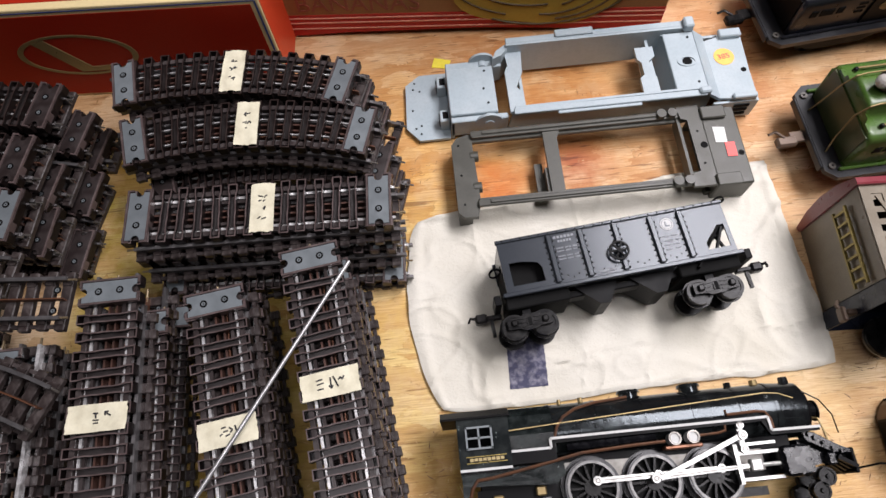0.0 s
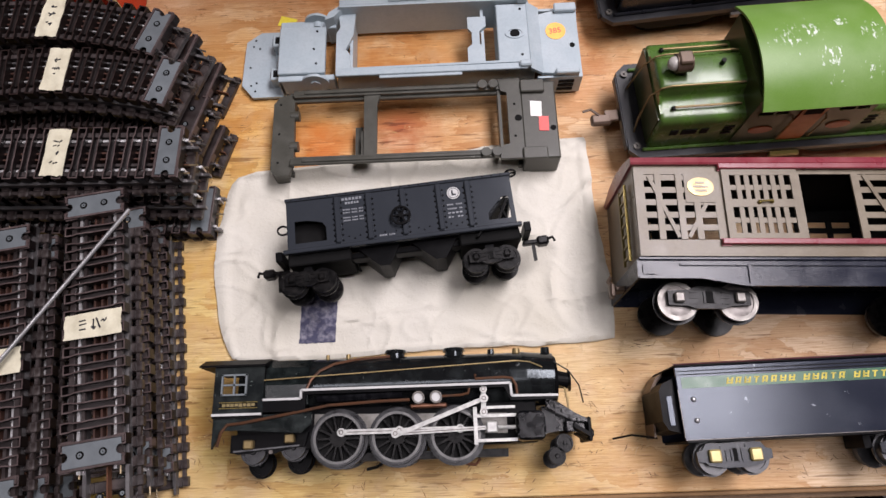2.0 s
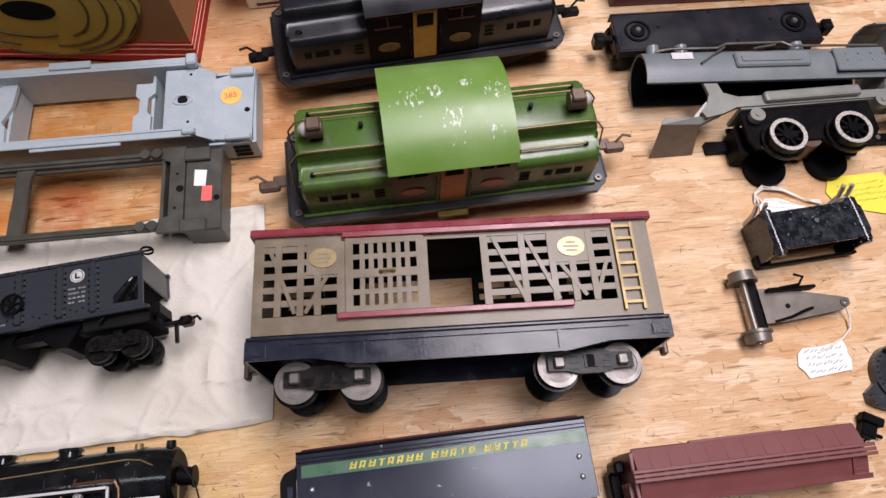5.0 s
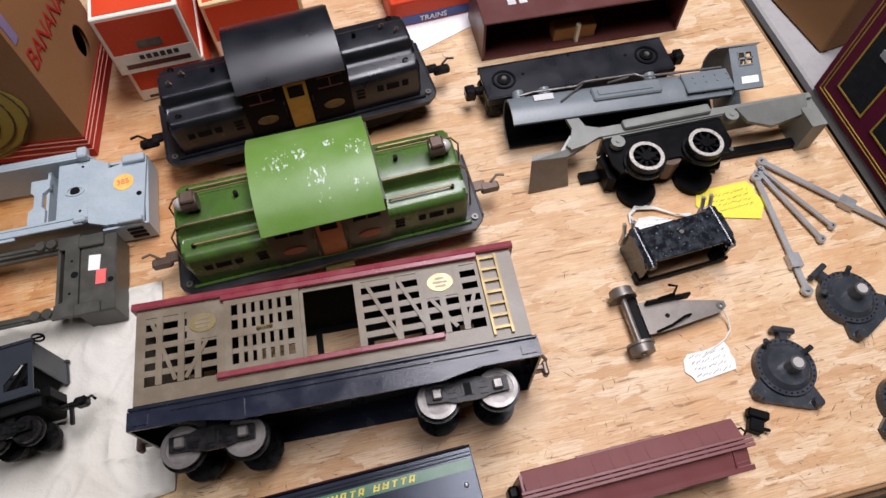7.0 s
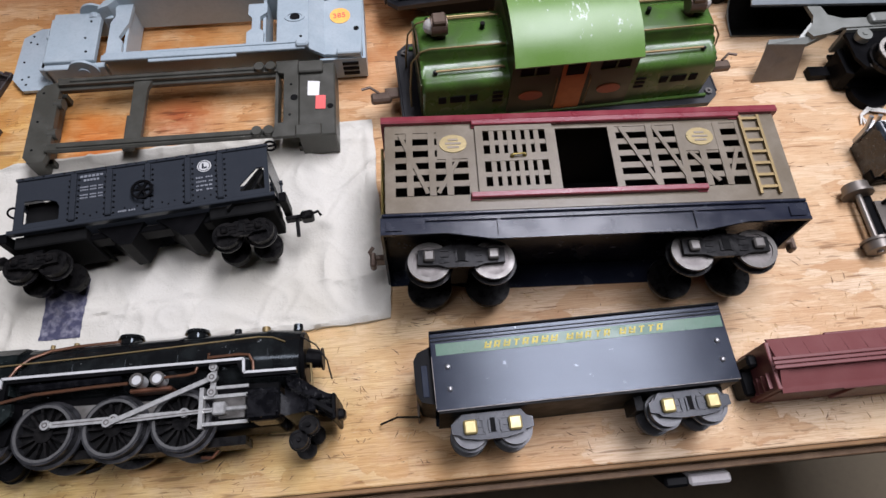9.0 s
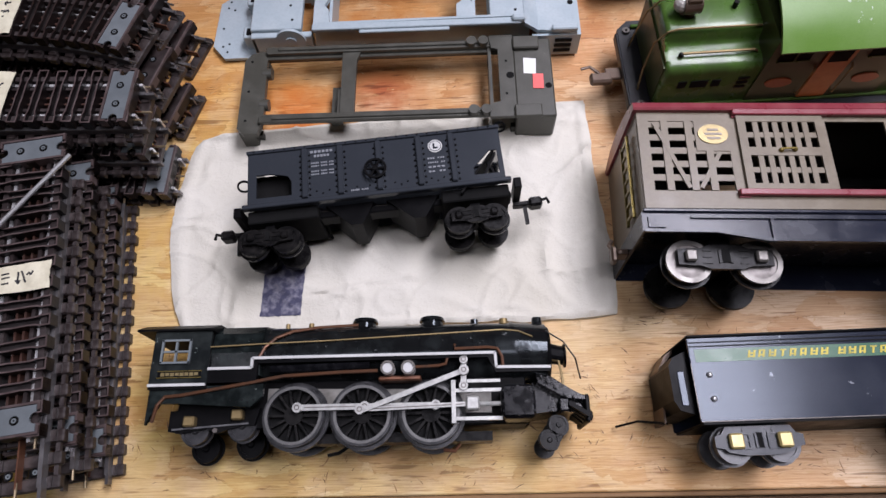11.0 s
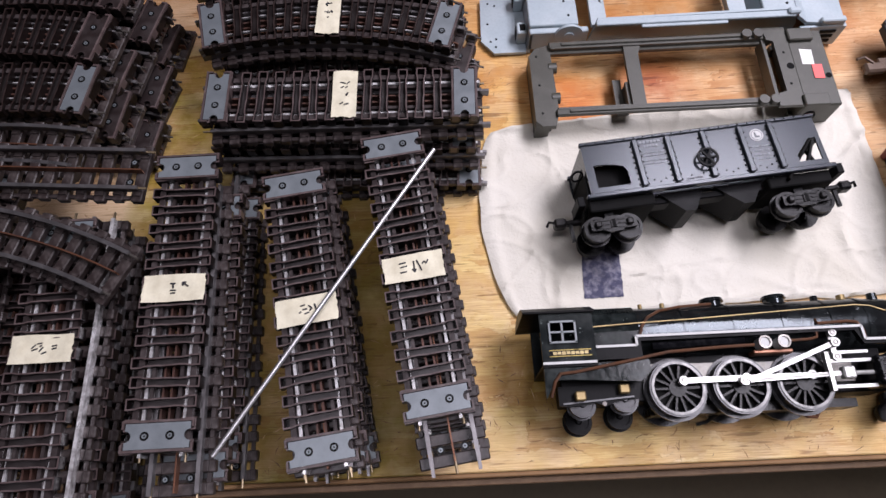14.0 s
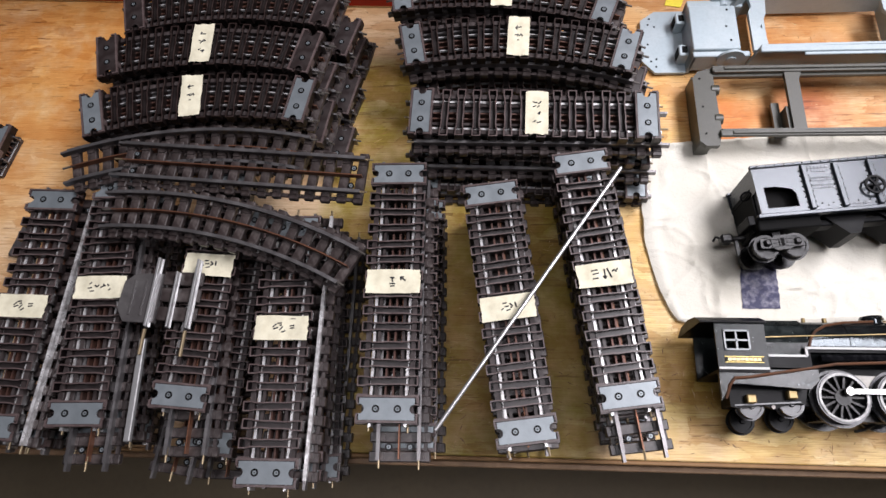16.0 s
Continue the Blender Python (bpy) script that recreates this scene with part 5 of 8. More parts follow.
        bar(bw, (0.1025 + 0.008 * math.cos(a), 0.0205 + 0.008 * math.sin(a)), (0.1025 - 0.008 * math.cos(a), 0.0205 - 0.008 * math.sin(a)), 0.0016, TOP + 0.0042, TOP + 0.0054)
    cyl(bw, (0.1025, 0.0205, TOP), (0.1025, 0.0205, TOP + 0.0064), 0.0022, seg=10)
    part("brake_wheel", bw, "matblack", car, "black handwheel on the side")
    eb = B()
    ring(eb, (0, 0), 0.0042, 0.0056, 0, 0.0014, 18)
    bar(eb, (-0.005, 0), (0.005, 0), 0.0013, 0, 0.0013)
    part("end_brake_wheel", eb, "matblack", car, at=pose(L + 0.002, HY + 0.004, TOP - 0.006, 75, 0, 0))
    eb = B()
    ring(eb, (0, 0), 0.0042, 0.0056, 0, 0.0014, 18)
    part("end_brake_wheel", eb, "matblack", car, at=pose(-0.006, 0.026, TOP - 0.010, 60, 20, 0))
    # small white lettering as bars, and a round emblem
    z = TOP + 0.0002
    text_bars(car, "lettering", "faint", 0.0505, 0.0695, 0.0445, 0.0026, z, [6], 3)
    text_bars(car, "lettering", "faint", 0.0535, 0.0665, 0.0405, 0.0026, z, [5], 4)
    for k, y in enumerate((0.034, 0.0312, 0.0264, 0.0236)):
        text_bars(car, "lettering", "faint", 0.051, 0.0695, y, 0.0014, z, [5, 4, 3], 5 + k)
    text_bars(car, "lettering", "faint", 0.082, 0.096, 0.0055, 0.0018, z, [5, 4], 9)
    for k, y in enumerate((0.0265, 0.0225, 0.0185, 0.0145)):
        text_bars(car, "lettering", "faint", 0.1445, 0.1585, y, 0.0016, z, [[3, 3], [5, 2], [4], [2, 2]][k], 12 + k)
    em = B()
    cyl(em, (0.1515, 0.0375, z), (0.1515, 0.0375, z + 0.0004), 0.0058, seg=28)
    disc = part("round_emblem", em, "whitepaint", car, "round white painted emblem")
    em = ring(B(), (0.1515, 0.0375), 0.0044, 0.0049, z + 0.0004, z + 0.0006, 28)
    box(em, 0.1496, 0.1512, 0.0350, 0.0402, z + 0.0004, z + 0.0006)
    box(em, 0.1512, 0.1538, 0.0350, 0.0366, z + 0.0004, z + 0.0006)
    part("emblem_bars", em, "hopper", disc)
    return car


hopper_car()


def settle(root, x, y):
    """Moves a thing's origin to its own place without moving its parts."""
    root.matrix_basis = pose(x, y, 0)
    for c in root.children:
        c.matrix_basis = Matrix.Translation((-x, -y, 0)) @ c.matrix_basis
    return root


# ---------------------------------------------------------------- steam locomotive
def steam_engine():
    e = thing("steam_locomotive", "worn gloss black toy steam locomotive lying on its side", "toy train", pose(0, 0, 0))
    cy, cz, r = 0.0965, 0.040, 0.0225
    b = B()
    cyl(b, (0.020, cy, cz), (0.232, cy, cz), r, r, seg=36)
    cyl(b, (0.232, cy, cz), (0.256, cy - 0.001, cz), r * 1.01, r * 0.97, seg=36)
    part("boiler", b, "black", e, "glossy black boiler with scuffed paint", smooth=True)
    for x in (0.052, 0.090, 0.128, 0.166, 0.204, 0.232):
        band = B()
        cyl(band, (x - 0.0012, cy, cz), (x + 0.0012, cy, cz), r + 0.0006, seg=36)
        part("boiler_band", band, "black", e, smooth=True)
    sb = B()
    cyl(sb, (0.256, cy - 0.001, cz), (0.259, cy - 0.001, cz), r * 0.94, r * 0.86, seg=32)
    cyl(sb, (0.259, cy - 0.001, cz), (0.270, cy - 0.003, cz), r * 0.34, r * 0.30, seg=20)
    cyl(sb, (0.270, cy - 0.003, cz), (0.2712, cy - 0.003, cz), r * 0.38, seg=20)
    part("smokebox_front", sb, "matblack", e)
    fb = B()
    prism(fb, [(0.079, 0.013), (0.079, 0.066), (0.095, 0.068), (0.110, 0.064), (0.117, 0.055), (0.119, 0.040), (0.117, 0.025), (0.106, 0.015)], 0.015, 0.052)
    part("firebox", fb, "sheen_green", e)
    # cab
    c = B()
    x0, x1, y0, y1, z0, z1 = -0.0245, 0.0165, 0.0715, 0.112, 0.0685, 0.0705
    box(c, x0, x1, y0, 0.0885, z0, z1)
    box(c, x0, x1, 0.1035, y1, z0, z1)
    box(c, x0, -0.0175, 0.0885, 0.1035, z0, z1)
    box(c, 0.0025, x1, 0.0885, 0.1035, z0, z1)
    part("cab_side", c, "engine_green", e, "dark green worn cab side")
    w = B()
    for a, bb in ((-0.0182, -0.0168), (0.0015, 0.003)):
        box(w, a, bb, 0.0875, 0.1045, z1, z1 + 0.0016)
    for a in (0.0872, 0.1032):
        box(w, -0.0182, 0.003, a, a + 0.0014, z1, z1 + 0.0016)
    box(w, -0.0085, -0.0070, 0.0880, 0.104, z1 - 0.001, z1 + 0.0010)
    box(w, -0.0180, 0.0028, 0.0952, 0.0966, z1 - 0.001, z1 + 0.0010)
    part("window_frame", w, "slate", e)
    part("cab_side", box(B(), x0, x1, y0, y1, 0.010, 0.012), "engine_green", e)
    part("cab_front", box(B(), x1 - 0.002, x1, y0, y1, 0.012, z0), "matblack", e)
    part("cab_floor", box(B(), x0, x1, y0 - 0.002, y0, 0.010, z1), "matblack", e)
    part("cab_roof", prism(B(), [(y1, 0.008), (y1 + 0.006, 0.020), (y1 + 0.008, 0.040), (y1 + 0.006, 0.060), (y1, 0.0735), (y1 - 0.0014, 0.0735), (y1 - 0.0014, 0.008)], -0.037, 0.0180), "matblack", e, "black arched cab roof")
    np_ = B()
    box(np_, -0.0185, 0.0120, 0.0772, 0.0818, z1, z1 + 0.0008)
    name_plate = part("name_plate", np_, "matblack", e, "small yellow number plate")
    for k in range(8):
        part("plate_mark", box(B(), -0.0163 + k * 0.0034, -0.0136 + k * 0.0034, 0.0784 + 0.0003 * (k % 2), 0.0808, z1 + 0.0008, z1 + 0.0011), "oval_gold", name_plate)
    for a in (0.0770, 0.0816):
        part("plate_edge", box(B(), -0.0190, 0.0125, a, a + 0.0006, z1 + 0.0002, z1 + 0.0012), "brass", name_plate)
    # running board and white line
    rbp = [(0.0165, 0.0735), (0.0165, 0.0835), (0.0478, 0.0835), (0.0478, 0.0905), (0.2160, 0.0905), (0.2205, 0.0800), (0.2560, 0.0795), (0.2560, 0.0765), (0.218, 0.0765), (0.213, 0.0872), (0.051, 0.0865), (0.051, 0.0735)]
    part("running_board", poly(B(), rbp, 0.0655, 0.0700), "matblack", e)
    part("running_board", poly(B(), rbp, 0.0080, 0.0110), "black", e)
    wl = B()
    line = [(-0.0245, 0.0722), (0.0160, 0.0722)]
    bar(wl, line[0], line[1], 0.0019, 0.0708, 0.0720)
    line = [(0.0165, 0.0832), (0.0475, 0.0832), (0.0475, 0.0900), (0.2180, 0.0900), (0.2186, 0.0798), (0.2560, 0.0792)]
    for a, bb in zip(line, line[1:]):
        bar(wl, a, bb, 0.0019, 0.0702, 0.0716)
    part("white_line", wl, "whitepaint", e, "white painted edge line")
    # skirt under the cab
    part("cab_skirt", poly(B(), [(-0.024, 0.071), (0.056, 0.0725), (0.056, 0.0640), (0.048, 0.0565), (-0.004, 0.060), (-0.016, 0.060), (-0.024, 0.046)], 0.064, 0.068), "sheen_green", e, "riveted worn dark skirt below the cab")
    sr = B()
    for k in range(6):
        cyl(sr, (0.030 + 0.004 * k, 0.060 + 0.0015 * (k % 2), 0.068), (0.030 + 0.004 * k, 0.060 + 0.0015 * (k % 2), 0.0686), 0.0007, seg=6)
    part("rivets", sr, "black", e)
    # frame, cylinders, front
    part("main_frame", box(B(), -0.010, 0.240, 0.044, 0.078, 0.022, 0.050, 0.001), "matblack", e)
    part("frame_plate", poly(B(), [(0.055, 0.054), (0.215, 0.052), (0.215, 0.068), (0.055, 0.072)], 0.050, 0.0515), "frame_grey", e, "bright nickel frame plate")
    for za, zb in ((0.046, 0.073), (0.006, 0.024)):
        cb = B()
        box(cb, 0.2205, 0.2445, 0.0445, 0.0680, za, zb, 0.0055, 4)
        box(cb, 0.2225, 0.2425, 0.0465, 0.0660, zb - 0.0005, zb + 0.0005, 0.0004)
        cyl_ob = part("cylinder_block", cb, "worn_front", e, "rubbed black cylinder block")
        if zb > 0.05:
            for y in (0.0495, 0.0630):
                part("rib", box(B(), 0.2215, 0.2440, y - 0.0006, y + 0.0006, zb + 0.0002, zb + 0.0010), "worn_front", cyl_ob)
            for x, y in ((0.2228, 0.0560), (0.2322, 0.0470), (0.2322, 0.0655), (0.2418, 0.0560)):
                part("bolt_head", cyl(B(), (x, y, zb), (x, y, zb + 0.0014), 0.0011, seg=8), "worn_front", cyl_ob)
    fr = B()
    poly(fr, [(0.244, 0.072), (0.256, 0.072), (0.270, 0.062), (0.288, 0.058), (0.288, 0.050), (0.262, 0.052), (0.244, 0.050)], 0.012, 0.052)
    part("front_deck", fr, "worn_front", e)
    st = poly(B(), [(0.246, 0.078), (0.258, 0.076), (0.276, 0.0650), (0.2890, 0.0610), (0.2890, 0.0575), (0.272, 0.0590), (0.258, 0.066), (0.248, 0.070)], 0.050, 0.060)
    bmesh.ops.bevel(st, geom=list(st.edges), offset=0.0008, segments=1, affect="EDGES")
    part("front_step", st, "worn_front", e)
    rg = B()
    for k, (x, y) in enumerate(((0.252, 0.0745), (0.2575, 0.0715), (0.2640, 0.0675), (0.2720, 0.0625), (0.2790, 0.0600))):
        cyl(rg, (x, y, 0.058), (x, y, 0.0625), 0.0016 + 0.0004 * (k % 2), seg=10)
    part("bolts", rg, "worn_front", e)
    box_f = box(B(), 0.2660, 0.2745, 0.0505, 0.0600, 0.048, 0.0590, 0.0012)
    part("steam_chest", box_f, "worn_front", e)
    part("grab_iron", tube(B(), [(0.2600, 0.0880, 0.050), (0.2640, 0.0860, 0.056), (0.2650, 0.0760, 0.058), (0.2655, 0.0640, 0.058)], 0.0009, 6), "brass_dull", e)
    cw = B()
    for k in range(7):
        z = 0.016 + k * 0.007
        part("pilot_bar", bar(B(), (0.2740, 0.0560), (0.2905, 0.0440 + abs(k - 3) * 0.0012), 0.0032, z, z + 0.004), "matblack", e)
    box(cw, 0.288, 0.292, 0.043, 0.062, 0.016, 0.060, 0.001)
    part("cowcatcher", cw, "matblack", e)
    part("front_coupler", box(B(), 0.288, 0.298, 0.046, 0.054, 0.034, 0.044, 0.002), "castiron", e)
    # driving wheels
    for x in (0.0765, 0.1245, 0.1725):
        for z, s in ((0.060, 1), (0.010, -1)):
            wb = B()
            ring(wb, (x, 0.0515), 0.0178, 0.0215, z - s * 0.008, z, 40)
            ring(wb, (x, 0.0515), 0.0178, 0.0240, z - s * 0.010, z - s * 0.0075, 40)
            wh = part("driving_wheel", wb, "tyre_dark", e, "dark spoked driving wheel")
            part("rim_line", ring(B(), (x, 0.0515), 0.0180, 0.0200, z, z + s * 0.0008, 40), "rim_light", wh, "bright worn rim")
            sp = B()
            for k in range(14):
                a = 2 * math.pi * k / 14
                bar(sp, (x + 0.005 * math.cos(a), 0.0515 + 0.005 * math.sin(a)), (x + 0.0182 * math.cos(a), 0.0515 + 0.0182 * math.sin(a)), 0.0017, z - s * 0.006, z - s * 0.0015)
            cyl(sp, (x, 0.0515, z - s * 0.008), (x, 0.0515, z - s * 0.0005), 0.0066, seg=20)
            part("spokes", sp, "castiron", wh)
            part("wheel_web", cyl(B(), (x, 0.0515, z - s * 0.0095), (x, 0.0515, z - s * 0.0065), 0.0180, seg=28), "inside", wh)
        part("axle", cyl(B(), (x, 0.0515, 0.012), (x, 0.0515, 0.058), 0.003, seg=10), "castiron", e)
    # rods and valve gear
    sr = B()
    bar(sr, (0.0800, 0.0560), (0.1270, 0.0560), 0.0041, 0.0630, 0.0645)
    bar(sr, (0.1270, 0.0560), (0.1760, 0.0560), 0.0037, 0.0630, 0.0645)
    for x in (0.0800, 0.1270, 0.1760):
        cyl(sr, (x, 0.0560, 0.0620), (x, 0.0560, 0.0655), 0.0034, seg=18)
    part("side_rod", sr, "rod_nickel", e, "bright side rod")
    mr = B()
    bar(mr, (0.1240, 0.0535), (0.2040, 0.0560), 0.0030, 0.0655, 0.0670)
    cyl(mr, (0.1240, 0.0535, 0.0640), (0.1240, 0.0535, 0.0685), 0.0034, seg=16)
    box(mr, 0.197, 0.206, 0.0515, 0.0605, 0.0630, 0.0700, 0.001)
    part("main_rod", mr, "rod_nickel", e, "bright main rod with crosshead")
    ec = B()
    bar(ec, (0.1270, 0.0530), (0.1960, 0.0785), 0.0034, 0.0680, 0.0694)
    cyl(ec, (0.1960, 0.0785, 0.0660), (0.1960, 0.0785, 0.0710), 0.0034, seg=16)
    cyl(ec, (0.1960, 0.0860, 0.0660), (0.1960, 0.0860, 0.0700), 0.0029, seg=16)
    bar(ec, (0.1960, 0.0880), (0.1955, 0.0660), 0.0040, 0.0650, 0.0664)
    cyl(ec, (0.1955, 0.0680, 0.0640), (0.1955, 0.0680, 0.0690), 0.0031, seg=16)
    part("eccentric_rod", ec, "rod_nickel", e, "bright slanting eccentric rod")
    gd = B()
    for y in (0.0650, 0.0460):
        box(gd, 0.1880, 0.2215, y - 0.0012, y + 0.0012, 0.0640, 0.0668)
    box(gd, 0.1870, 0.1900, 0.0430, 0.0720, 0.0630, 0.0680)
    bar(gd, (0.198, 0.0715), (0.2210, 0.0715), 0.0022, 0.0640, 0.0660)
    cyl(gd, (0.205, 0.0556, 0.0665), (0.2215, 0.0556, 0.0665), 0.0016, seg=10)
    part("crosshead_guide", gd, "rod_nickel", e)
    # dark pin heads and the grooves of the rods
    for x, y, z in ((0.0800, 0.0560, 0.0655), (0.1270, 0.0560, 0.0655), (0.1760, 0.0560, 0.0655), (0.1240, 0.0535, 0.0685), (0.1960, 0.0785, 0.0710), (0.1960, 0.0860, 0.0700), (0.1955, 0.0680, 0.0690)):
        part("pin_head", ring(B(), (x, y), 0.0012, 0.0019, z, z + 0.0005, 12), "wheelgrey", e)
    for p, q, z in (((0.0850, 0.0560), (0.1220, 0.0560), 0.0645), ((0.1310, 0.0560), (0.1700, 0.0560), 0.0645), ((0.1300, 0.0537), (0.1960, 0.0557), 0.0670)):
        part("rod_groove", bar(B(), p, q, 0.0007, z, z + 0.0002), "wheelgrey", e)

    # round lamps over the wheels
    for x in (0.1432, 0.1575):
        j = B()
        cyl(j, (x, 0.0808, 0.062), (x, 0.0808, 0.0715), 0.0046, seg=20)
        jw = part("lamp_body", j, "whitepaint", e, "small round white fitting")
        part("lamp_rim", ring(B(), (x, 0.0808), 0.0036, 0.0050, 0.0715, 0.0726, 20), "nickel", jw)
    pump = B()
    box(pump, 0.136, 0.166, 0.073, 0.0765, 0.055, 0.066, 0.001)
    part("air_pump", pump, "copper", e)
    # pipes
    z = 0.069
    part("pipe", tube(B(), [(-0.0200, 0.0480, 0.066), (-0.0165, 0.0590, z), (-0.0120, 0.0645, z), (0.0, 0.0655, z), (0.040, 0.0720, z), (0.070, 0.0772, z), (0.110, 0.0790, z), (0.136, 0.0795, z)], 0.0013), "pipe_copper", e, "long copper pipe")
    part("pipe", tube(B(), [(0.0515, 0.0910, 0.0690), (0.0545, 0.0985, 0.0672), (0.0610, 0.1060, 0.0640), (0.0720, 0.1120, 0.0595), (0.0900, 0.1160, 0.0540), (0.118, 0.1185, 0.0490)], 0.0012), "pipe_copper", e, "curved copper pipe over the boiler")
    part("pipe", tube(B(), [(0.1900, 0.0985, 0.0620), (0.1900, 0.0950, 0.0640), (0.213, 0.0955, 0.0645), (0.2200, 0.0945, 0.0645), (0.2232, 0.0885, 0.0645), (0.2236, 0.0800, 0.0640)], 0.0012), "pipe_copper", e)
    part("pipe", tube(B(), [(0.160, 0.0812, 0.070), (0.178, 0.0818, 0.070), (0.1835, 0.0830, 0.070), (0.1845, 0.0870, 0.069)], 0.0011), "pipe_copper", e)
    part("pipe", tube(B(), [(0.060, 0.0825, 0.066), (0.13, 0.0840, 0.066)], 0.0030), "worn_front", e)
    part("handrail", tube(B(), [(0.016, 0.0990, 0.0700), (0.052, 0.1010, 0.0675), (0.10, 0.1035, 0.0628), (0.16, 0.1065, 0.0608), (0.225, 0.1095, 0.0592), (0.236, 0.1080, 0.0602), (0.246, 0.1030, 0.0622)], 0.0006, 6), "brass_dull", e, "thin brass boiler handrail")
    part("wire", tube(B(), [(0.256, 0.108, 0.058), (0.268, 0.100, 0.058), (0.276, 0.088, 0.056), (0.279, 0.074, 0.052)], 0.0006, 6), "castiron", e)
    for x in (0.122, 0.173):
        dm = B()
        cyl(dm, (x, 0.112, cz), (x, 0.1220, cz), 0.0085, 0.0080, seg=24)
        cyl(dm, (x, 0.1220, cz), (x, 0.1245, cz), 0.0098, 0.0090, seg=24)
        part("dome", dm, "black", e, smooth=True)
    for x, rr, m in ((0.063, 0.0020, "brass_dull"), (0.081, 0.0024, "brass_dull"), (0.227, 0.0040, "brass_dull"), (0.205, 0.0035, "black"), (0.252, 0.0045, "black")):
        v = B()
        cyl(v, (x, 0.112, cz + 0.002), (x, 0.1225, cz + 0.002), rr, rr * 0.8, seg=14)
        part("valve", v, m, e)
    # trailing truck and pilot wheels
    for x, y in ((0.005, 0.0440), (0.038, 0.0465)):
        disc_wheel(e, x, y, 0.050, 0.0108, "tyre_dark", 1, 0.007, "trailing_wheel")
        disc_wheel(e, x, y - 0.010, 0.026, 0.0110, "matblack", 1, 0.007, "trailing_wheel")
    tt = B()
    poly(tt, [(-0.013, 0.0430), (-0.006, 0.0415), (0.006, 0.0430), (0.014, 0.0445), (0.022, 0.0410), (0.030, 0.0440), (0.040, 0.0460), (0.048, 0.0460), (0.051, 0.058), (-0.013, 0.057)], 0.0505, 0.0545)
    tr = part("trailing_truck_frame", tt, "matblack", e)
    part("truck_rail", bar(B(), (-0.010, 0.0440), (0.044, 0.0475), 0.0012, 0.0545, 0.0556), "tyre_grey", tr)
    part("frame_bolt", cyl(B(), (0.021, 0.0430, 0.0545), (0.021, 0.0430, 0.0562), 0.0017, seg=10), "wheelgrey", tr)
    for x, y in ((0.003, 0.0490), (0.0365, 0.0530)):
        part("journal_box", box(B(), x - 0.0040, x + 0.0040, y - 0.0036, y + 0.0036, 0.053, 0.0605, 0.001), "brass_dull", tr, "brass journal box")
    for x, y in ((0.2540, 0.0325), (0.2610, 0.0425)):
        disc_wheel(e, x, y, 0.050, 0.0072, "castiron", 1, 0.006, "pilot_wheel")
        disc_wheel(e, x, y - 0.002, 0.012, 0.0072, "castiron", -1, 0.006, "pilot_wheel")
    part("pickup_shoe", tube(B(), [(0.096, 0.0270, 0.030), (0.104, 0.0285, 0.030), (0.114, 0.0345, 0.032), (0.118, 0.040, 0.034)], 0.0013), "castiron", e)
    part("pickup_shoe", tube(B(), [(0.180, 0.0290, 0.034), (0.188, 0.0280, 0.034), (0.192, 0.033, 0.034)], 0.0013), "copper", e)
    part("ash_pan", box(B(), 0.058, 0.215, 0.0335, 0.0400, 0.026, 0.046), "castiron", e)
    for ob in e.children:
        if ob.name.split(".")[0] in ("front_deck", "front_step", "bolts", "steam_chest", "pilot_bar", "cowcatcher", "front_coupler"):
            for v in ob.data.vertices:
                v.co.x = 0.2440 + (v.co.x - 0.2440) * 0.80
    return settle(e, 0.12, 0.07)


steam_engine()


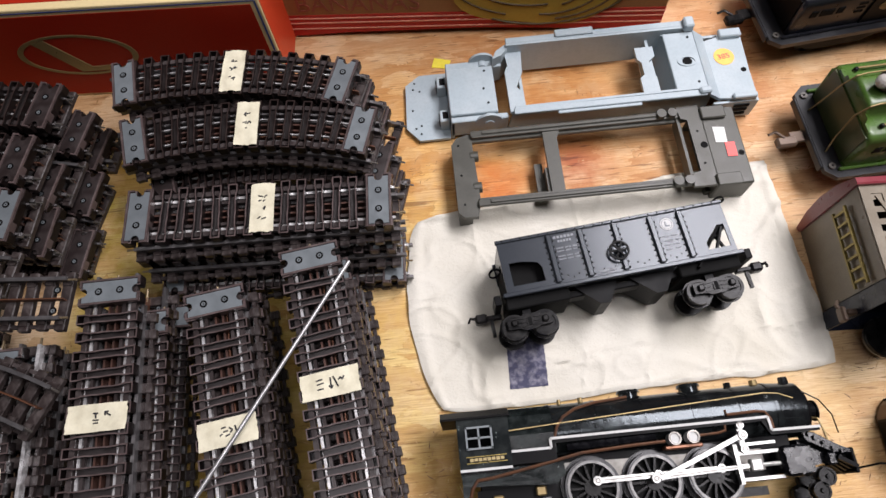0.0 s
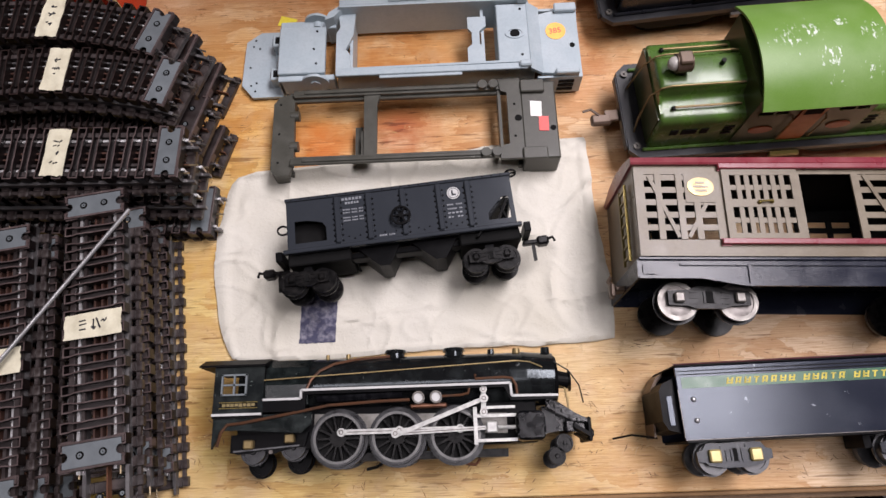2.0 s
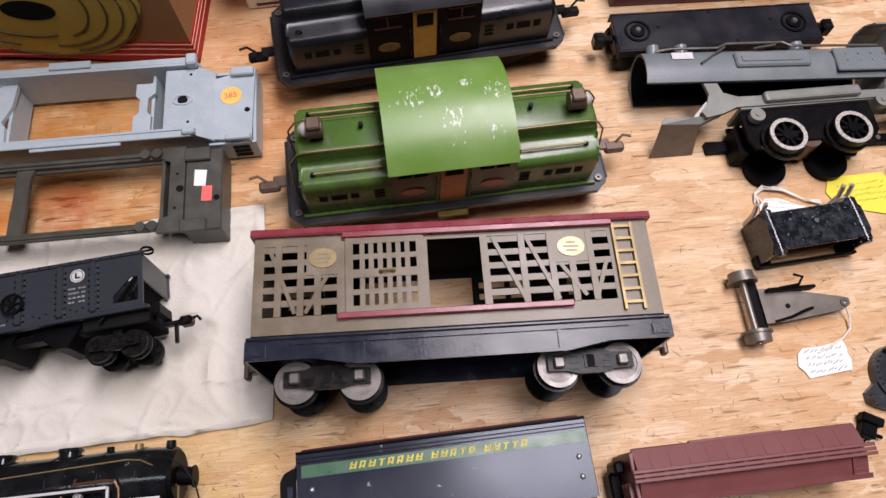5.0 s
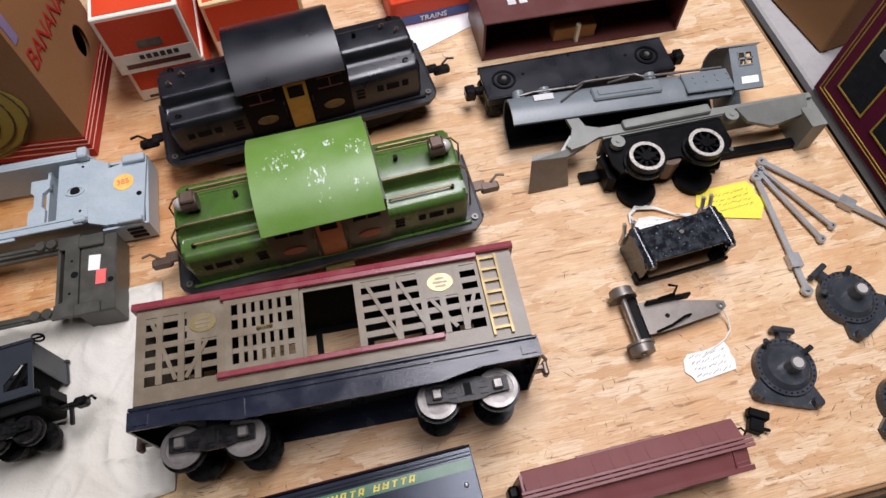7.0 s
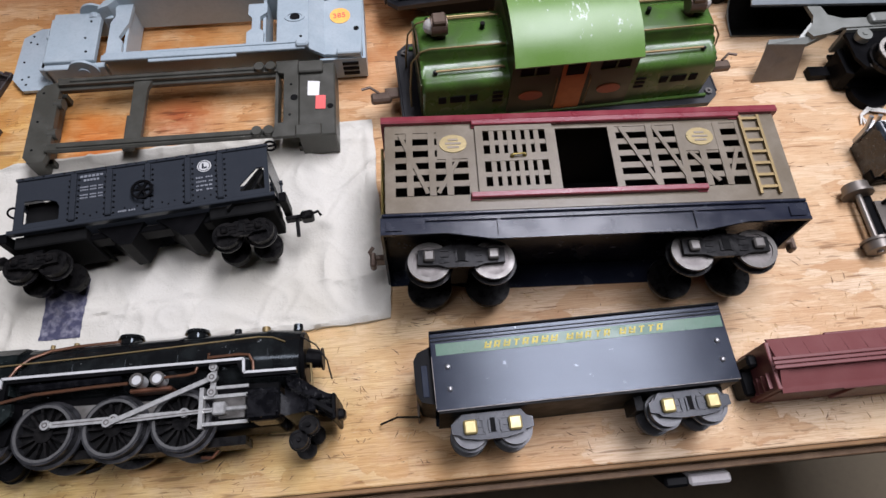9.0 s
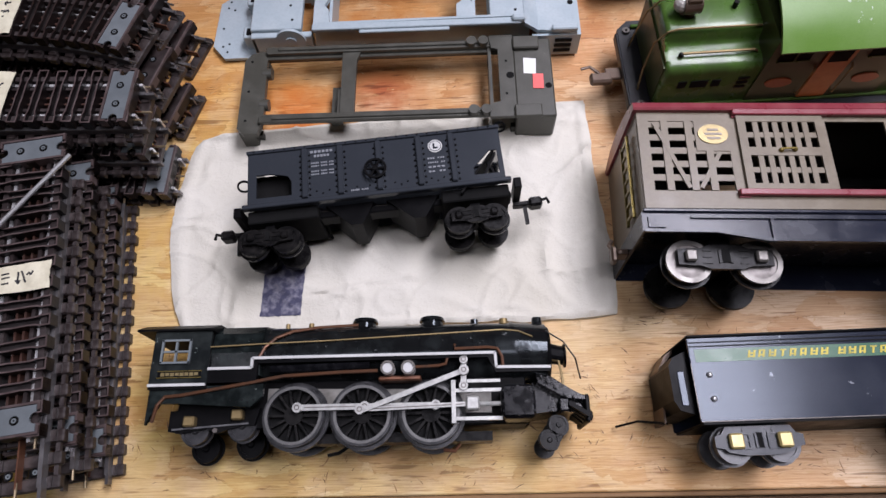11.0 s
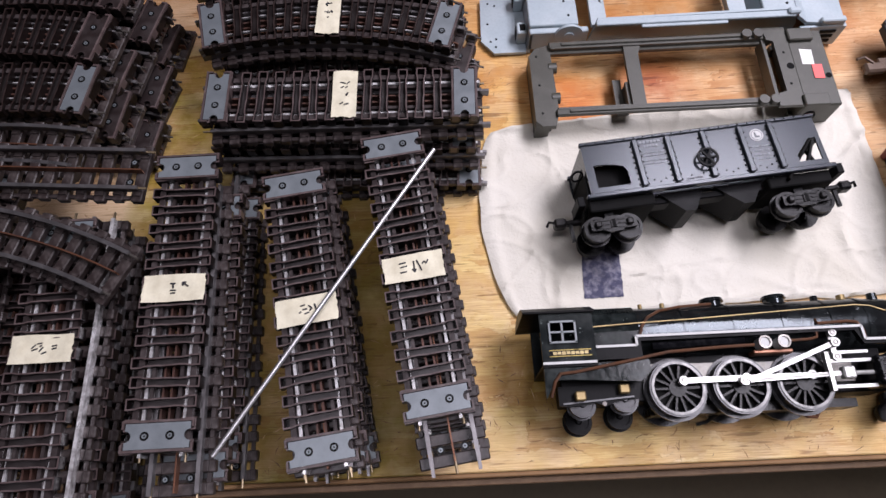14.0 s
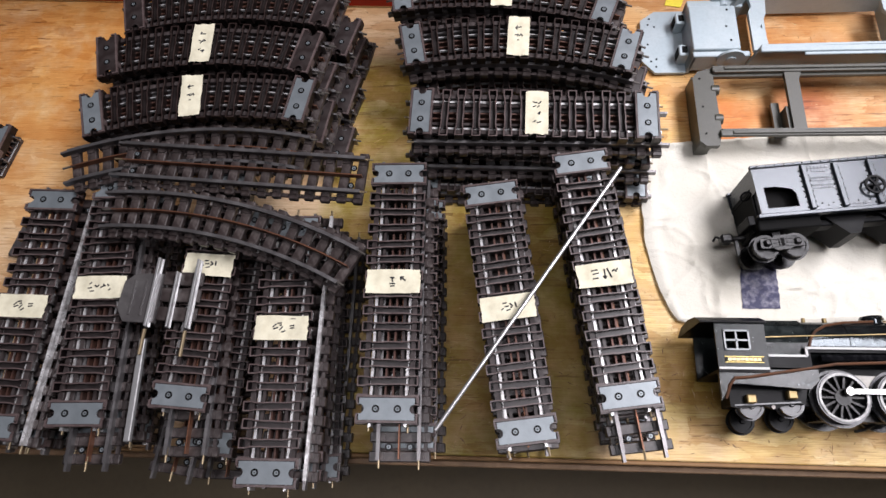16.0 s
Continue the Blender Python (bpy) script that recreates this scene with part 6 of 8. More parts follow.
# ---------------------------------------------------------------- tender
def tender():
    t = thing("tender", "navy black tinplate tender lying on its side, scuffed", "toy train", pose(0.3545, 0.0405, 0, 0, 0, 0.9))
    L, HY, TOP = 0.2255, 0.0580, 0.064
    b = B()
    box(b, 0, L, 0, HY, TOP - 0.002, TOP, 0.0006)
    part("side_plate", b, "tender_navy", t, "scuffed navy black side plate")
    part("side_plate", box(B(), 0, L, 0, HY, 0.002, 0.004, 0.0006), "tender_navy", t)
    part("top_plate", box(B(), 0.0, L, HY, HY + 0.0018, 0.002, TOP + 0.0015, 0.0006), "matblack", t)
    part("top_rail", tube(B(), [(0.003, HY + 0.0030, 0.054), (0.11, HY + 0.0034, 0.054), (L - 0.003, HY + 0.0030, 0.054)], 0.0012), "maroon_dark", t)
    part("bottom_plate", box(B(), 0.002, L - 0.002, -0.0016, 0.0, 0.002, TOP - 0.001), "matblack", t)
    part("end_plate", box(B(), L - 0.0016, L + 0.0004, 0, HY, 0.004, TOP - 0.002), "tender_navy", t)
    # rounded rear with its pale side strip
    part("rear_drum", prism_z(B(), [(0.0, 0.006), (-0.010, 0.009), (-0.0135, 0.016), (-0.0135, 0.040), (-0.010, 0.046), (0.0, 0.050)], 0.006, TOP - 0.006), "matblack", t)
    part("rear_strip", box(B(), -0.0085, -0.0035, 0.012, 0.036, TOP - 0.008, TOP - 0.0055, 0.0005), "tender_navy", t)
    part("rear_sheet", prism_z(B(), [(0.0, HY), (-0.006, HY - 0.004), (-0.012, HY - 0.014), (-0.014, 0.004), (-0.0125, 0.004), (-0.0105, HY - 0.014), (0.0, HY - 0.003)], 0.004, 0.030), "cocoa", t)
    g = box(B(), 0.004, L - 0.002, 0.0405, 0.0495, TOP, TOP + 0.0003)
    band = part("green_band", g, "band_green", t, "green lettering band")
    for y in (0.0512, 0.0540):
        part("seam", box(B(), 0.001, L - 0.001, y, y + 0.0008, TOP, TOP + 0.0005), "matblack", t)
    wear = B()
    box(wear, 0.0006, L - 0.0006, 0.0000, 0.0005, TOP - 0.0003, TOP + 0.0002)
    box(wear, 0.0000, 0.0004, 0.002, 0.040, TOP - 0.0003, TOP + 0.0002)
    part("worn_edge", wear, "wheelgrey", t, "bare metal showing along the worn edge")
    x = 0.040
    rng = random.Random(4)
    for n in (8, 5, 5):
        for _ in range(n):
            w = 0.0058
            lt = B()
            k = rng.randrange(3)
            z0 = TOP + 0.0003
            for v in ((0.0428, 0.0450), (0.0436, 0.0468), (0.0466,))[k]:
                sh = (v - 0.0425) * 0.34
                box(lt, x + sh + 0.0004, x + sh + 0.0046, v, v + 0.0009, z0, z0 + 0.0003)
            for u in ((0.0, 0.0036), (0.0, 0.0030), (0.0018,))[k]:
                poly(lt, [(x + u, 0.0425), (x + u + 0.0014, 0.0425), (x + u + 0.0030, 0.0475), (x + u + 0.0016, 0.0475)], z0, z0 + 0.0003)
            part("yellow_mark", lt, "letter_yellow", band)
            x += w + 0.0014
        x += 0.0048
    for x, y in ((0.0115, 0.0315), (0.0115, 0.0150), (L - 0.010, 0.0300), (L - 0.010, 0.0155)):
        part("rivet", ball(B(), (x, y, TOP + 0.0003), 0.0022, 10), "rod_silver", t, "bright round rivet")
    for x0, x1 in ((0.0230, 0.0555), (0.1685, 0.2020)):
        truck(t, x0, x1, -0.0125, 0.054, 0.0130, 0.016, journal="journal_brass", frame_mat="truck_blue", wheel="tyre_grey", tall=0.0195, jz=0.004, reach=0.0135)
    for k in (0.148, 0.210):
        part("bracket", box(B(), k, k + 0.006, -0.012, 0.0, 0.020, 0.048), "matblack", t)
    part("drawbar_wire", tube(B(), [(-0.012, 0.004, 0.030), (-0.030, 0.008, 0.018), (-0.044, 0.006, 0.006)], 0.0009, 6), "castiron", t)
    return t


def prism_z(bm, pts, z0, z1):
    return poly(bm, pts, z0, z1)


tender()


# ---------------------------------------------------------------- red box car with a ridged roof
def ridge_car():
    c = thing("box_car", "oxide red plastic box car shell with ridged roof", "toy train", pose(0.6135, 0.0545, 0, 0, 0, 0.2))
    L = 0.190
    w = 0.0205
    part("body", prism(B(), [(-w + 0.001, 0.004), (w - 0.001, 0.004), (w - 0.001, 0.0475), (-w + 0.001, 0.0475)], 0.003, L - 0.003), "wine", c, "oxide red plastic body")
    for s, drop in ((-1, 0.0016), (1, 0.0)):
        slope = part("roof_slope", prism(B(), [(s * 0.002, 0.0560 - drop), (s * w, 0.0485 - drop), (s * (w + 0.001), 0.0468), (s * w, 0.0465), (s * 0.002, 0.0535 - drop)], 0.002, L - 0.002), "wine", c)
        for k in range(11):
            x = 0.014 + k * 0.0155
            if s > 0:
                part("roof_seam", prism(B(), [(0.005, 0.0551), (w - 0.001, 0.0489), (w - 0.001, 0.04895), (0.005, 0.0552)], x, x + 0.0012), "wine", slope)
    # raised border round the sunken near slope
    for x0, x1 in ((0.002, 0.009), (L - 0.0155, L - 0.0140)):
        part("slope_border", prism(B(), [(-0.002, 0.0560), (-w, 0.0485), (-w, 0.0468), (-0.002, 0.0535)], x0, x1), "wine", c)
    part("slope_border", prism(B(), [(-w + 0.003, 0.0497), (-w - 0.0008, 0.0485), (-w - 0.0008, 0.0462), (-w + 0.003, 0.0470)], 0.002, L), "wine", c)
    for y in (-0.0034, 0.0, 0.0034):
        part("running_board", box(B(), -0.003, L + 0.004, y - 0.0014, y + 0.0014, 0.0570, 0.0586, 0.0004), "wine", c, "long plank of the roof walk")
    for k in range(12):
        part("walk_saddle", box(B(), 0.006 + k * 0.016, 0.009 + k * 0.016, -0.0042, 0.0042, 0.0550, 0.0570), "wine", c)
    for s in (-1, 1):
        d = box(B(), 0.062, 0.118, s * w - 0.0012, s * w + 0.0012, 0.006, 0.0468, 0.0004)
        part("sliding_door", d, "wine", c)
        dr = box(B(), 0.050, 0.128, s * (w + 0.0004) - 0.0012, s * (w + 0.0004) + 0.0016, 0.0455, 0.0480, 0.0004)
        part("door_rail", dr, "wine", c)
    for k in range(6):
        part("step_bar", box(B(), L - 0.014, L - 0.002, -w - 0.0006 + 0.0036 * k - 0.0001, -w + 0.0014 + 0.0036 * k, 0.0515 - 0.0013 * (5 - k) + 0.0006, 0.0530 - 0.0013 * (5 - k) + 0.0006), "wine", c)
    part("end_wall", box(B(), -0.001, 0.003, -w + 0.002, w - 0.002, 0.002, 0.050, 0.0006), "wine", c)
    lad = B()
    for k in range(5):
        box(lad, -0.004, -0.001, -0.016, -0.004, 0.010 + 0.008 * k, 0.0115 + 0.008 * k)
    part("end_ladder", lad, "wine", c)
    part("brake_wheel", tube(B(), [(L, 0.012, 0.044), (L + 0.004, 0.012, 0.046), (L + 0.005, 0.008, 0.048), (L + 0.003, 0.005, 0.046)], 0.0010), "matblack", c)
    part("floor_pan", box(B(), 0.006, L - 0.006, -w + 0.004, w - 0.004, 0.0, 0.005), "matblack", c)
    ew = B()
    box(ew, -0.012, -0.0012, -0.016, 0.006, 0.0, 0.020, 0.002)
    box(ew, -0.010, -0.0012, 0.004, 0.014, 0.010, 0.034, 0.002)
    part("end_coupler", ew, "matblack", c, "black coupler and truck end")
    return c


ridge_car()


# ---------------------------------------------------------------- box-cab electric locomotives
def box_cab(label, at, top_mat, body_mat, side_mat, door_mat, oval_mat, window_frame, rail_mat, frets=False, glass="lens", roof_w=0.0550):
    e = thing("electric_locomotive", label, "toy train", at, "box cab electric locomotives")
    fr = B()
    poly(fr, [(-0.150, -0.044), (-0.140, -0.053), (0.140, -0.053), (0.150, -0.044), (0.150, 0.044), (0.140, 0.053), (-0.140, 0.053), (-0.150, 0.044)], 0.0340, 0.0395)
    frame_ob = part("frame", fr, "loco_frame", e, "blue-black sheet metal frame")
    for sx in (-1, 1):
        for sy in (-1, 1):
            bo = B()
            ring(bo, (sx * 0.1425, sy * 0.0405), 0.0012, 0.0034, 0.0395, 0.0420, 14)
            part("bolt", bo, "nickel", frame_ob)
    sk = B()
    for s in (-1, 1):
        poly_xz(sk, [(-0.120, 0.034), (-0.120, 0.026), (-0.095, 0.014), (-0.040, 0.014), (-0.025, 0.022), (0.025, 0.022), (0.040, 0.014), (0.095, 0.014), (0.120, 0.026), (0.120, 0.034)], s * 0.046 - 0.001, s * 0.046 + 0.001)
    part("side_frame", sk, "matblack", e)
    mt = B()
    box(mt, -0.110, 0.110, -0.030, 0.030, 0.006, 0.034)
    part("motor_block", mt, "inside", e)
    for x in (-0.09, -0.05, 0.05, 0.09):
        for s in (-1, 1):
            wb = B()
            cyl(wb, (x, s * 0.030, 0.0190), (x, s * 0.038, 0.0190), 0.0190, seg=24)
            part("wheel", wb, "castiron", e, smooth=True)
    # hoods with stepped shoulders
    half = [(0.0430, 0.0395)]
    for (ax, az), (cx, cz), (bx, bz) in (((0.0430, 0.0790), (0.0430, 0.0875), (0.0345, 0.0885)), ((0.0255, 0.0890), (0.0195, 0.0895), (0.0188, 0.0935)), ((0.0182, 0.0965), (0.0172, 0.1025), (0.0110, 0.1030))):
        for k in range(6):
            u = k / 5
            half.append(((1 - u) ** 2 * ax + 2 * u * (1 - u) * cx + u * u * bx, (1 - u) ** 2 * az + 2 * u * (1 - u) * cz + u * u * bz))
    prof = [(-y, z) for y, z in half] + half[::-1]
    for a, b in ((-0.1330, -0.0540), (0.0540, 0.1330)):
        h = B()
        prism(h, prof, a, b)
        end = [f for f in h.faces if len(f.verts) > 4 and abs(f.calc_center_median().x) > 0.1]
        bmesh.ops.bevel(h, geom=[ed for f in end for ed in f.edges if max(v.co.z for v in ed.verts) > 0.04], offset=0.0040, segments=3, affect="EDGES", profile=0.5)
        part("hood", h, body_mat, e, smooth=True)
    part("base_ledge", merge(box(B(), -0.138, 0.138, -0.0465, -0.0432, 0.0395, 0.0430, 0.0008), box(B(), -0.138, 0.138, 0.0432, 0.0465, 0.0395, 0.0430, 0.0008)), body_mat, e)
    cab = B()
    box(cab, -0.0560, 0.0560, -0.0450, 0.0450, 0.0395, 0.1170)
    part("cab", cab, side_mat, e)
    # arched roof
    rf = B()
    n = 20
    arc_o, arc_i = [], []
    for k in range(n + 1):
        u = -1 + 2 * k / n
        y = u * roof_w
        z = 0.1150 + 0.0200 * (1 - abs(u) ** 2.2)
        arc_o.append((y, z))
        arc_i.append((y * 0.985, z - 0.0022))
    prism(rf, arc_o + arc_i[::-1], -0.0570, 0.0535)
    part("roof", rf, top_mat, e, "arched sheet metal roof with scratched paint", smooth=True)
    # the two sides: doors, windows, ovals, louvres
    for s in (-1, 1):
        y = s * 0.0450

        def slab(bm, x0, x1, z0, z1, d=0.0008, base=y):
            return box(bm, x0, x1, min(base, base + s * d), max(base, base + s * d), z0, z1)

        d = part("cab_door", slab(B(), -0.0115, 0.0115, 0.0450, 0.1090, 0.0012), door_mat, e, "coloured cab door")
        part("door_window", slab(B(), -0.0080, 0.0080, 0.0900, 0.1060, 0.0016), "inside", d)
        for x in (-0.0150, 0.0150):
            part("handrail", tube(B(), [(x, y, 0.050), (x, y + s * 0.003, 0.052), (x, y + s * 0.003, 0.084), (x, y, 0.086)], 0.0009, 6), rail_mat, e)
        for x in (-0.0360, 0.0360):
            wn = part("cab_window", slab(B(), x - 0.0125, x + 0.0125, 0.0930, 0.1080, 0.0008), "inside", e)
            fb = B()
            for a, b, c, dd in ((x - 0.0130, x + 0.0130, 0.1070, 0.1086), (x - 0.0130, x + 0.0130, 0.0925, 0.0940), (x - 0.0008, x + 0.0008, 0.0925, 0.1086)):
                slab(fb, a, b, c, dd, 0.0016)
            part("window_frame", fb, window_frame, wn)
            ov = B()
            cyl(ov, (0, 0, 0), (0, s * 0.0012, 0), 0.0110, seg=24)
            bmesh.ops.transform(ov, verts=ov.verts, matrix=Matrix.Translation((x, y, 0.0660)) @ Matrix.Diagonal((1, 1, 0.52, 1)))
            op = part("oval_plate", ov, oval_mat, e, "small oval plate")
        for x in (-0.066, 0.066):
            lv = B()
            for k in range(3):
                slab(lv, x - 0.0045, x + 0.0045, 0.0600 + k * 0.0055, 0.0625 + k * 0.0055, 0.0008, s * 0.0430)
            part("louvre", lv, "inside", e)
        for sx in (-1, 1):
            for x, w in ((0.088, 0.0035), (0.102, 0.0070), (0.116, 0.0035)):
                part("hood_window", slab(B(), sx * x - w, sx * x + w, 0.0640, 0.0720, 0.0008, s * 0.0430), "inside", e)
            if frets:
                part("handrail_post", tube(B(), [(sx * 0.118, s * 0.0330, 0.0880), (sx * 0.118, s * 0.0330, 0.0915), (sx * 0.121, s * 0.0330, 0.0925), (sx * 0.123, s * 0.0330, 0.0905)], 0.0011, 6), rail_mat, e)
                continue
            part("handrail", tube(B(), [(sx * 0.060, s * 0.0310, 0.0910), (sx * 0.062, s * 0.0310, 0.0925), (sx * 0.120, s * 0.0310, 0.0925), (sx * 0.122, s * 0.0310, 0.0885)], 0.0011, 8), rail_mat, e, "brass hood handrail")
            part("handrail_post", ball(B(), (sx * 0.121, s * 0.0310, 0.0910), 0.0024, 8), "castiron", e)
            part("hood_wire", tube(B(), [(sx * 0.058, s * 0.0170, 0.1045), (sx * 0.124, s * 0.0165, 0.1045), (sx * 0.132, s * 0.0165, 0.1020), (sx * 0.140, s * 0.0165, 0.0900), (sx * 0.1425, s * 0.020, 0.060), (sx * 0.1425, s * 0.024, 0.0395)], 0.0009, 6), rail_mat, e)
        part("step_plate", slab(B(), -0.014, 0.014, 0.0290, 0.0335, 0.0035, s * 0.0530), "brass" if frets is False else "nickel", e, "bright step plate below the door")
    for sx in (-1, 1):
        if not frets:
            hl = B()
            cyl(hl, (sx * 0.112, 0, 0.1025), (sx * 0.112, 0, 0.1090), 0.0045, seg=14)
            cyl(hl, (sx * 0.107, 0, 0.1140), (sx * 0.121, 0, 0.1140), 0.0080, 0.0085, seg=20)
            box(hl, sx * 0.114 - 0.006, sx * 0.114 + 0.006, -0.0062, 0.0062, 0.1185, 0.1240, 0.0012)
            lamp = part("headlight", hl, "cocoa", e, "dull metal headlight")
            part("lens", ball(B(), (sx * 0.1215, 0, 0.1140), 0.0066, 12), glass, lamp, "clear lens")
        else:
            for x, y in ((0.104, 0.006), (0.118, -0.004)):
                part("lamp_stub", tube(B(), [(sx * x, y, 0.1025), (sx * x, y, 0.1060), (sx * (x + 0.002), y + 0.002, 0.1085), (sx * (x + 0.005), y + 0.001, 0.1070)], 0.0012, 6), "cocoa", e, "rusty broken lamp bracket")
        sg = B()
        cyl(sg, (sx * 0.075, 0.004, 0.1025), (sx * 0.075, 0.004, 0.1090), 0.0022, seg=10)
        part("whistle", sg, "castiron", e)
        cp = B()
        box(cp, min(sx * 0.148, sx * 0.166), max(sx * 0.148, sx * 0.166), -0.006, 0.006, 0.030, 0.0335, 0.0008)
        box(cp, min(sx * 0.160, sx * 0.180), max(sx * 0.160, sx * 0.180), -0.009, 0.002, 0.026, 0.034, 0.002)
        tube(cp, [(sx * 0.172, 0.0, 0.034), (sx * 0.180, 0.006, 0.036), (sx * 0.188, 0.004, 0.036)], 0.0014)
        part("coupler", cp, "castiron" if frets else "cocoa", e, "worn latch coupler")
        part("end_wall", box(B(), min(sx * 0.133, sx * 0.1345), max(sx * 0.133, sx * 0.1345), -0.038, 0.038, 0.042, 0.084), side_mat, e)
        part("bumper", box(B(), min(sx * 0.150, sx * 0.1525), max(sx * 0.150, sx * 0.1525), -0.040, 0.040, 0.031, 0.0395, 0.0008), "loco_frame", e)
    return e


def poly_xz(bm, pts, y0, y1):
    """An outline in (x, z), thickened along y."""
    lo = [bm.verts.new((x, y0, z)) for x, z in pts]
    hi = [bm.verts.new((x, y1, z)) for x, z in pts]
    n = len(pts)
    bm.faces.new(lo)
    bm.faces.new(hi[::-1])
    for i in range(n):
        bm.faces.new((lo[i], hi[i], hi[(i + 1) % n], lo[(i + 1) % n]))
    return bm


box_cab("grass green tinplate electric locomotive with scratched arched roof", pose(0.4985, 0.3600, 0, 0, 0, 2.0), "greenroof", "greenbody", "loco_side_shade", "orange", "rustred", "greenbody", "brass_dull")
box_cab("black tinplate electric locomotive with a yellow cab door", pose(0.4870, 0.5250, 0, 0, 0, 5.2), "black_roof", "black_roof", "matblack", "yellowdoor", "faint_gold", "maroon_dark", "castiron", frets=True, glass="castiron", roof_w=0.0495)


# ---------------------------------------------------------------- bare locomotive chassis castings
def blue_frame():
    f = thing("chassis_casting", "pale blue bare metal locomotive chassis casting", "train part", pose(0, 0, 0))
    p = poly(B(), [(-0.046, 0.425), (-0.033, 0.409), (0.000, 0.409), (0.004, 0.492), (-0.028, 0.492), (-0.044, 0.480)], 0.003, 0.0065)
    part("front_plate", p, "blue", f, "flat end plate with small holes")
    for x, y in ((-0.034, 0.482), (-0.036, 0.474), (-0.029, 0.471), (-0.038, 0.447), (-0.036, 0.424), (-0.030, 0.427), (-0.031, 0.417)):
        part("screw_hole", cyl(B(), (x, y, 0.0055), (x, y, 0.0068), 0.0012, seg=8), "inside", f)
    part("front_deck", merge(box(B(), 0.001, 0.050, 0.417, 0.474, 0.030, 0.036, 0.0008), merge(box(B(), 0.001, 0.060, 0.410, 0.4165, 0.008, 0.033, 0.0008), box(B(), 0.001, 0.060, 0.4745, 0.484, 0.008, 0.033, 0.0008))), "blue", f)
    part("deck_front", box(B(), 0.001, 0.004, 0.410, 0.484, 0.004, 0.030), "blue", f)
    for y in (0.468, 0.426):
        bk = part("bracket", box(B(), -0.010, 0.0, y - 0.007, y + 0.007, 0.0065, 0.024, 0.001), "blue", f)
        part("socket", box(B(), -0.0108, -0.0099, y - 0.0045, y + 0.0045, 0.010, 0.0215), "inside", bk)
        part("socket", box(B(), -0.0070, -0.0012, y - 0.0042, y + 0.0042, 0.0238, 0.0243), "inside", bk)
    for x, y in ((0.041, 0.468), (0.038, 0.446), (0.041, 0.428)):
        part("screw_hole", cyl(B(), (x, y, 0.0355), (x, y, 0.0364), 0.0013, seg=8), "inside", f)
    for y, s in ((0.478, 1), (0.4145, -1)):
        ar = B()
        cyl(ar, (0.040, y + 0.0045 * s, 0.030), (0.040, y + 0.0072 * s, 0.030), 0.0140, seg=28)
        cyl(ar, (0.040, y - 0.002 * s, 0.030), (0.040, y + 0.0085 * s, 0.030), 0.0050, seg=16)
        part("axle_boss", ar, "blue", f, smooth=True)
    for pts, y0, y1, top, pad in (([(0.060, 0.006), (0.066, 0.050), (0.262, 0.050), (0.270, 0.030), (0.270, 0.006)], 0.4860, 0.4885, (0.066, 0.262, 0.4885, 0.4960, 0.0475, 0.0500), (0.118, 0.158, 0.4900, 0.4985, 0.0500, 0.0525)),
                                  ([(0.060, 0.006), (0.066, 0.048), (0.258, 0.050), (0.268, 0.030), (0.268, 0.006)], 0.4100, 0.4125, (0.064, 0.258, 0.4030, 0.4100, 0.0460, 0.0490), (0.108, 0.192, 0.4000, 0.4050, 0.0445, 0.0470))):
        side = part("side_rail", poly_xz(B(), pts, y0, y1), "blue", f)
        part("rail_ledge", box(B(), *top, 0.0006), "blue", side)
        part("rail_pad", box(B(), *pad, 0.0006), "blue", side)
    part("corner", poly(B(), [(0.050, 0.474), (0.060, 0.478), (0.070, 0.4885), (0.070, 0.4940), (0.055, 0.484)], 0.006, 0.046), "blue", f)
    part("cross_member", poly(B(), [(0.062, 0.4125), (0.078, 0.4125), (0.076, 0.437), (0.072, 0.442), (0.080, 0.460), (0.082, 0.4860), (0.064, 0.4860), (0.066, 0.470), (0.062, 0.462)], 0.034, 0.0385), "blue", f)
    part("cross_web", box(B(), 0.076, 0.079, 0.4125, 0.4860, 0.006, 0.034), "blue", f)
    part("cross_member", poly(B(), [(0.199, 0.4125), (0.216, 0.4125), (0.216, 0.436), (0.212, 0.440), (0.212, 0.456), (0.219, 0.462), (0.219, 0.474), (0.200, 0.474), (0.200, 0.460), (0.204, 0.455), (0.204, 0.440), (0.199, 0.436)], 0.036, 0.0405), "blue", f)
    part("cross_web", box(B(), 0.214, 0.217, 0.4125, 0.4860, 0.006, 0.036), "blue", f)
    part("rear_block", merge(box(B(), 0.2300, 0.2620, 0.4125, 0.4840, 0.0420, 0.0460, 0.0008), box(B(), 0.2300, 0.2330, 0.4125, 0.4860, 0.0060, 0.0420)), "blue", f)
    part("block_slope", prism_y(B(), [(0.262, 0.046), (0.276, 0.0350), (0.276, 0.0310), (0.262, 0.0420)], 0.4050, 0.4860), "blue", f)
    hb = B()
    ring(hb, (0.2480, 0.4470), 0.0055, 0.0075, 0.0460, 0.0470, 24)
    bmesh.ops.transform(hb, verts=hb.verts, matrix=Matrix.Translation((0.2480, 0.4470, 0)) @ Matrix.Diagonal((1.35, 0.85, 1, 1)) @ Matrix.Translation((-0.2480, -0.4470, 0)))
    part("hole_rim", hb, "blue", f)
    for x, y, z, rr in ((0.2480, 0.4470, 0.0463, 0.0050), (0.2550, 0.4770, 0.0464, 0.0014), (0.2540, 0.4210, 0.0464, 0.0014), (0.3080, 0.4380, 0.0354, 0.0028)):
        part("hole", cyl(B(), (x, y, z - 0.0011), (x, y, z), rr, seg=16), "inside", f)
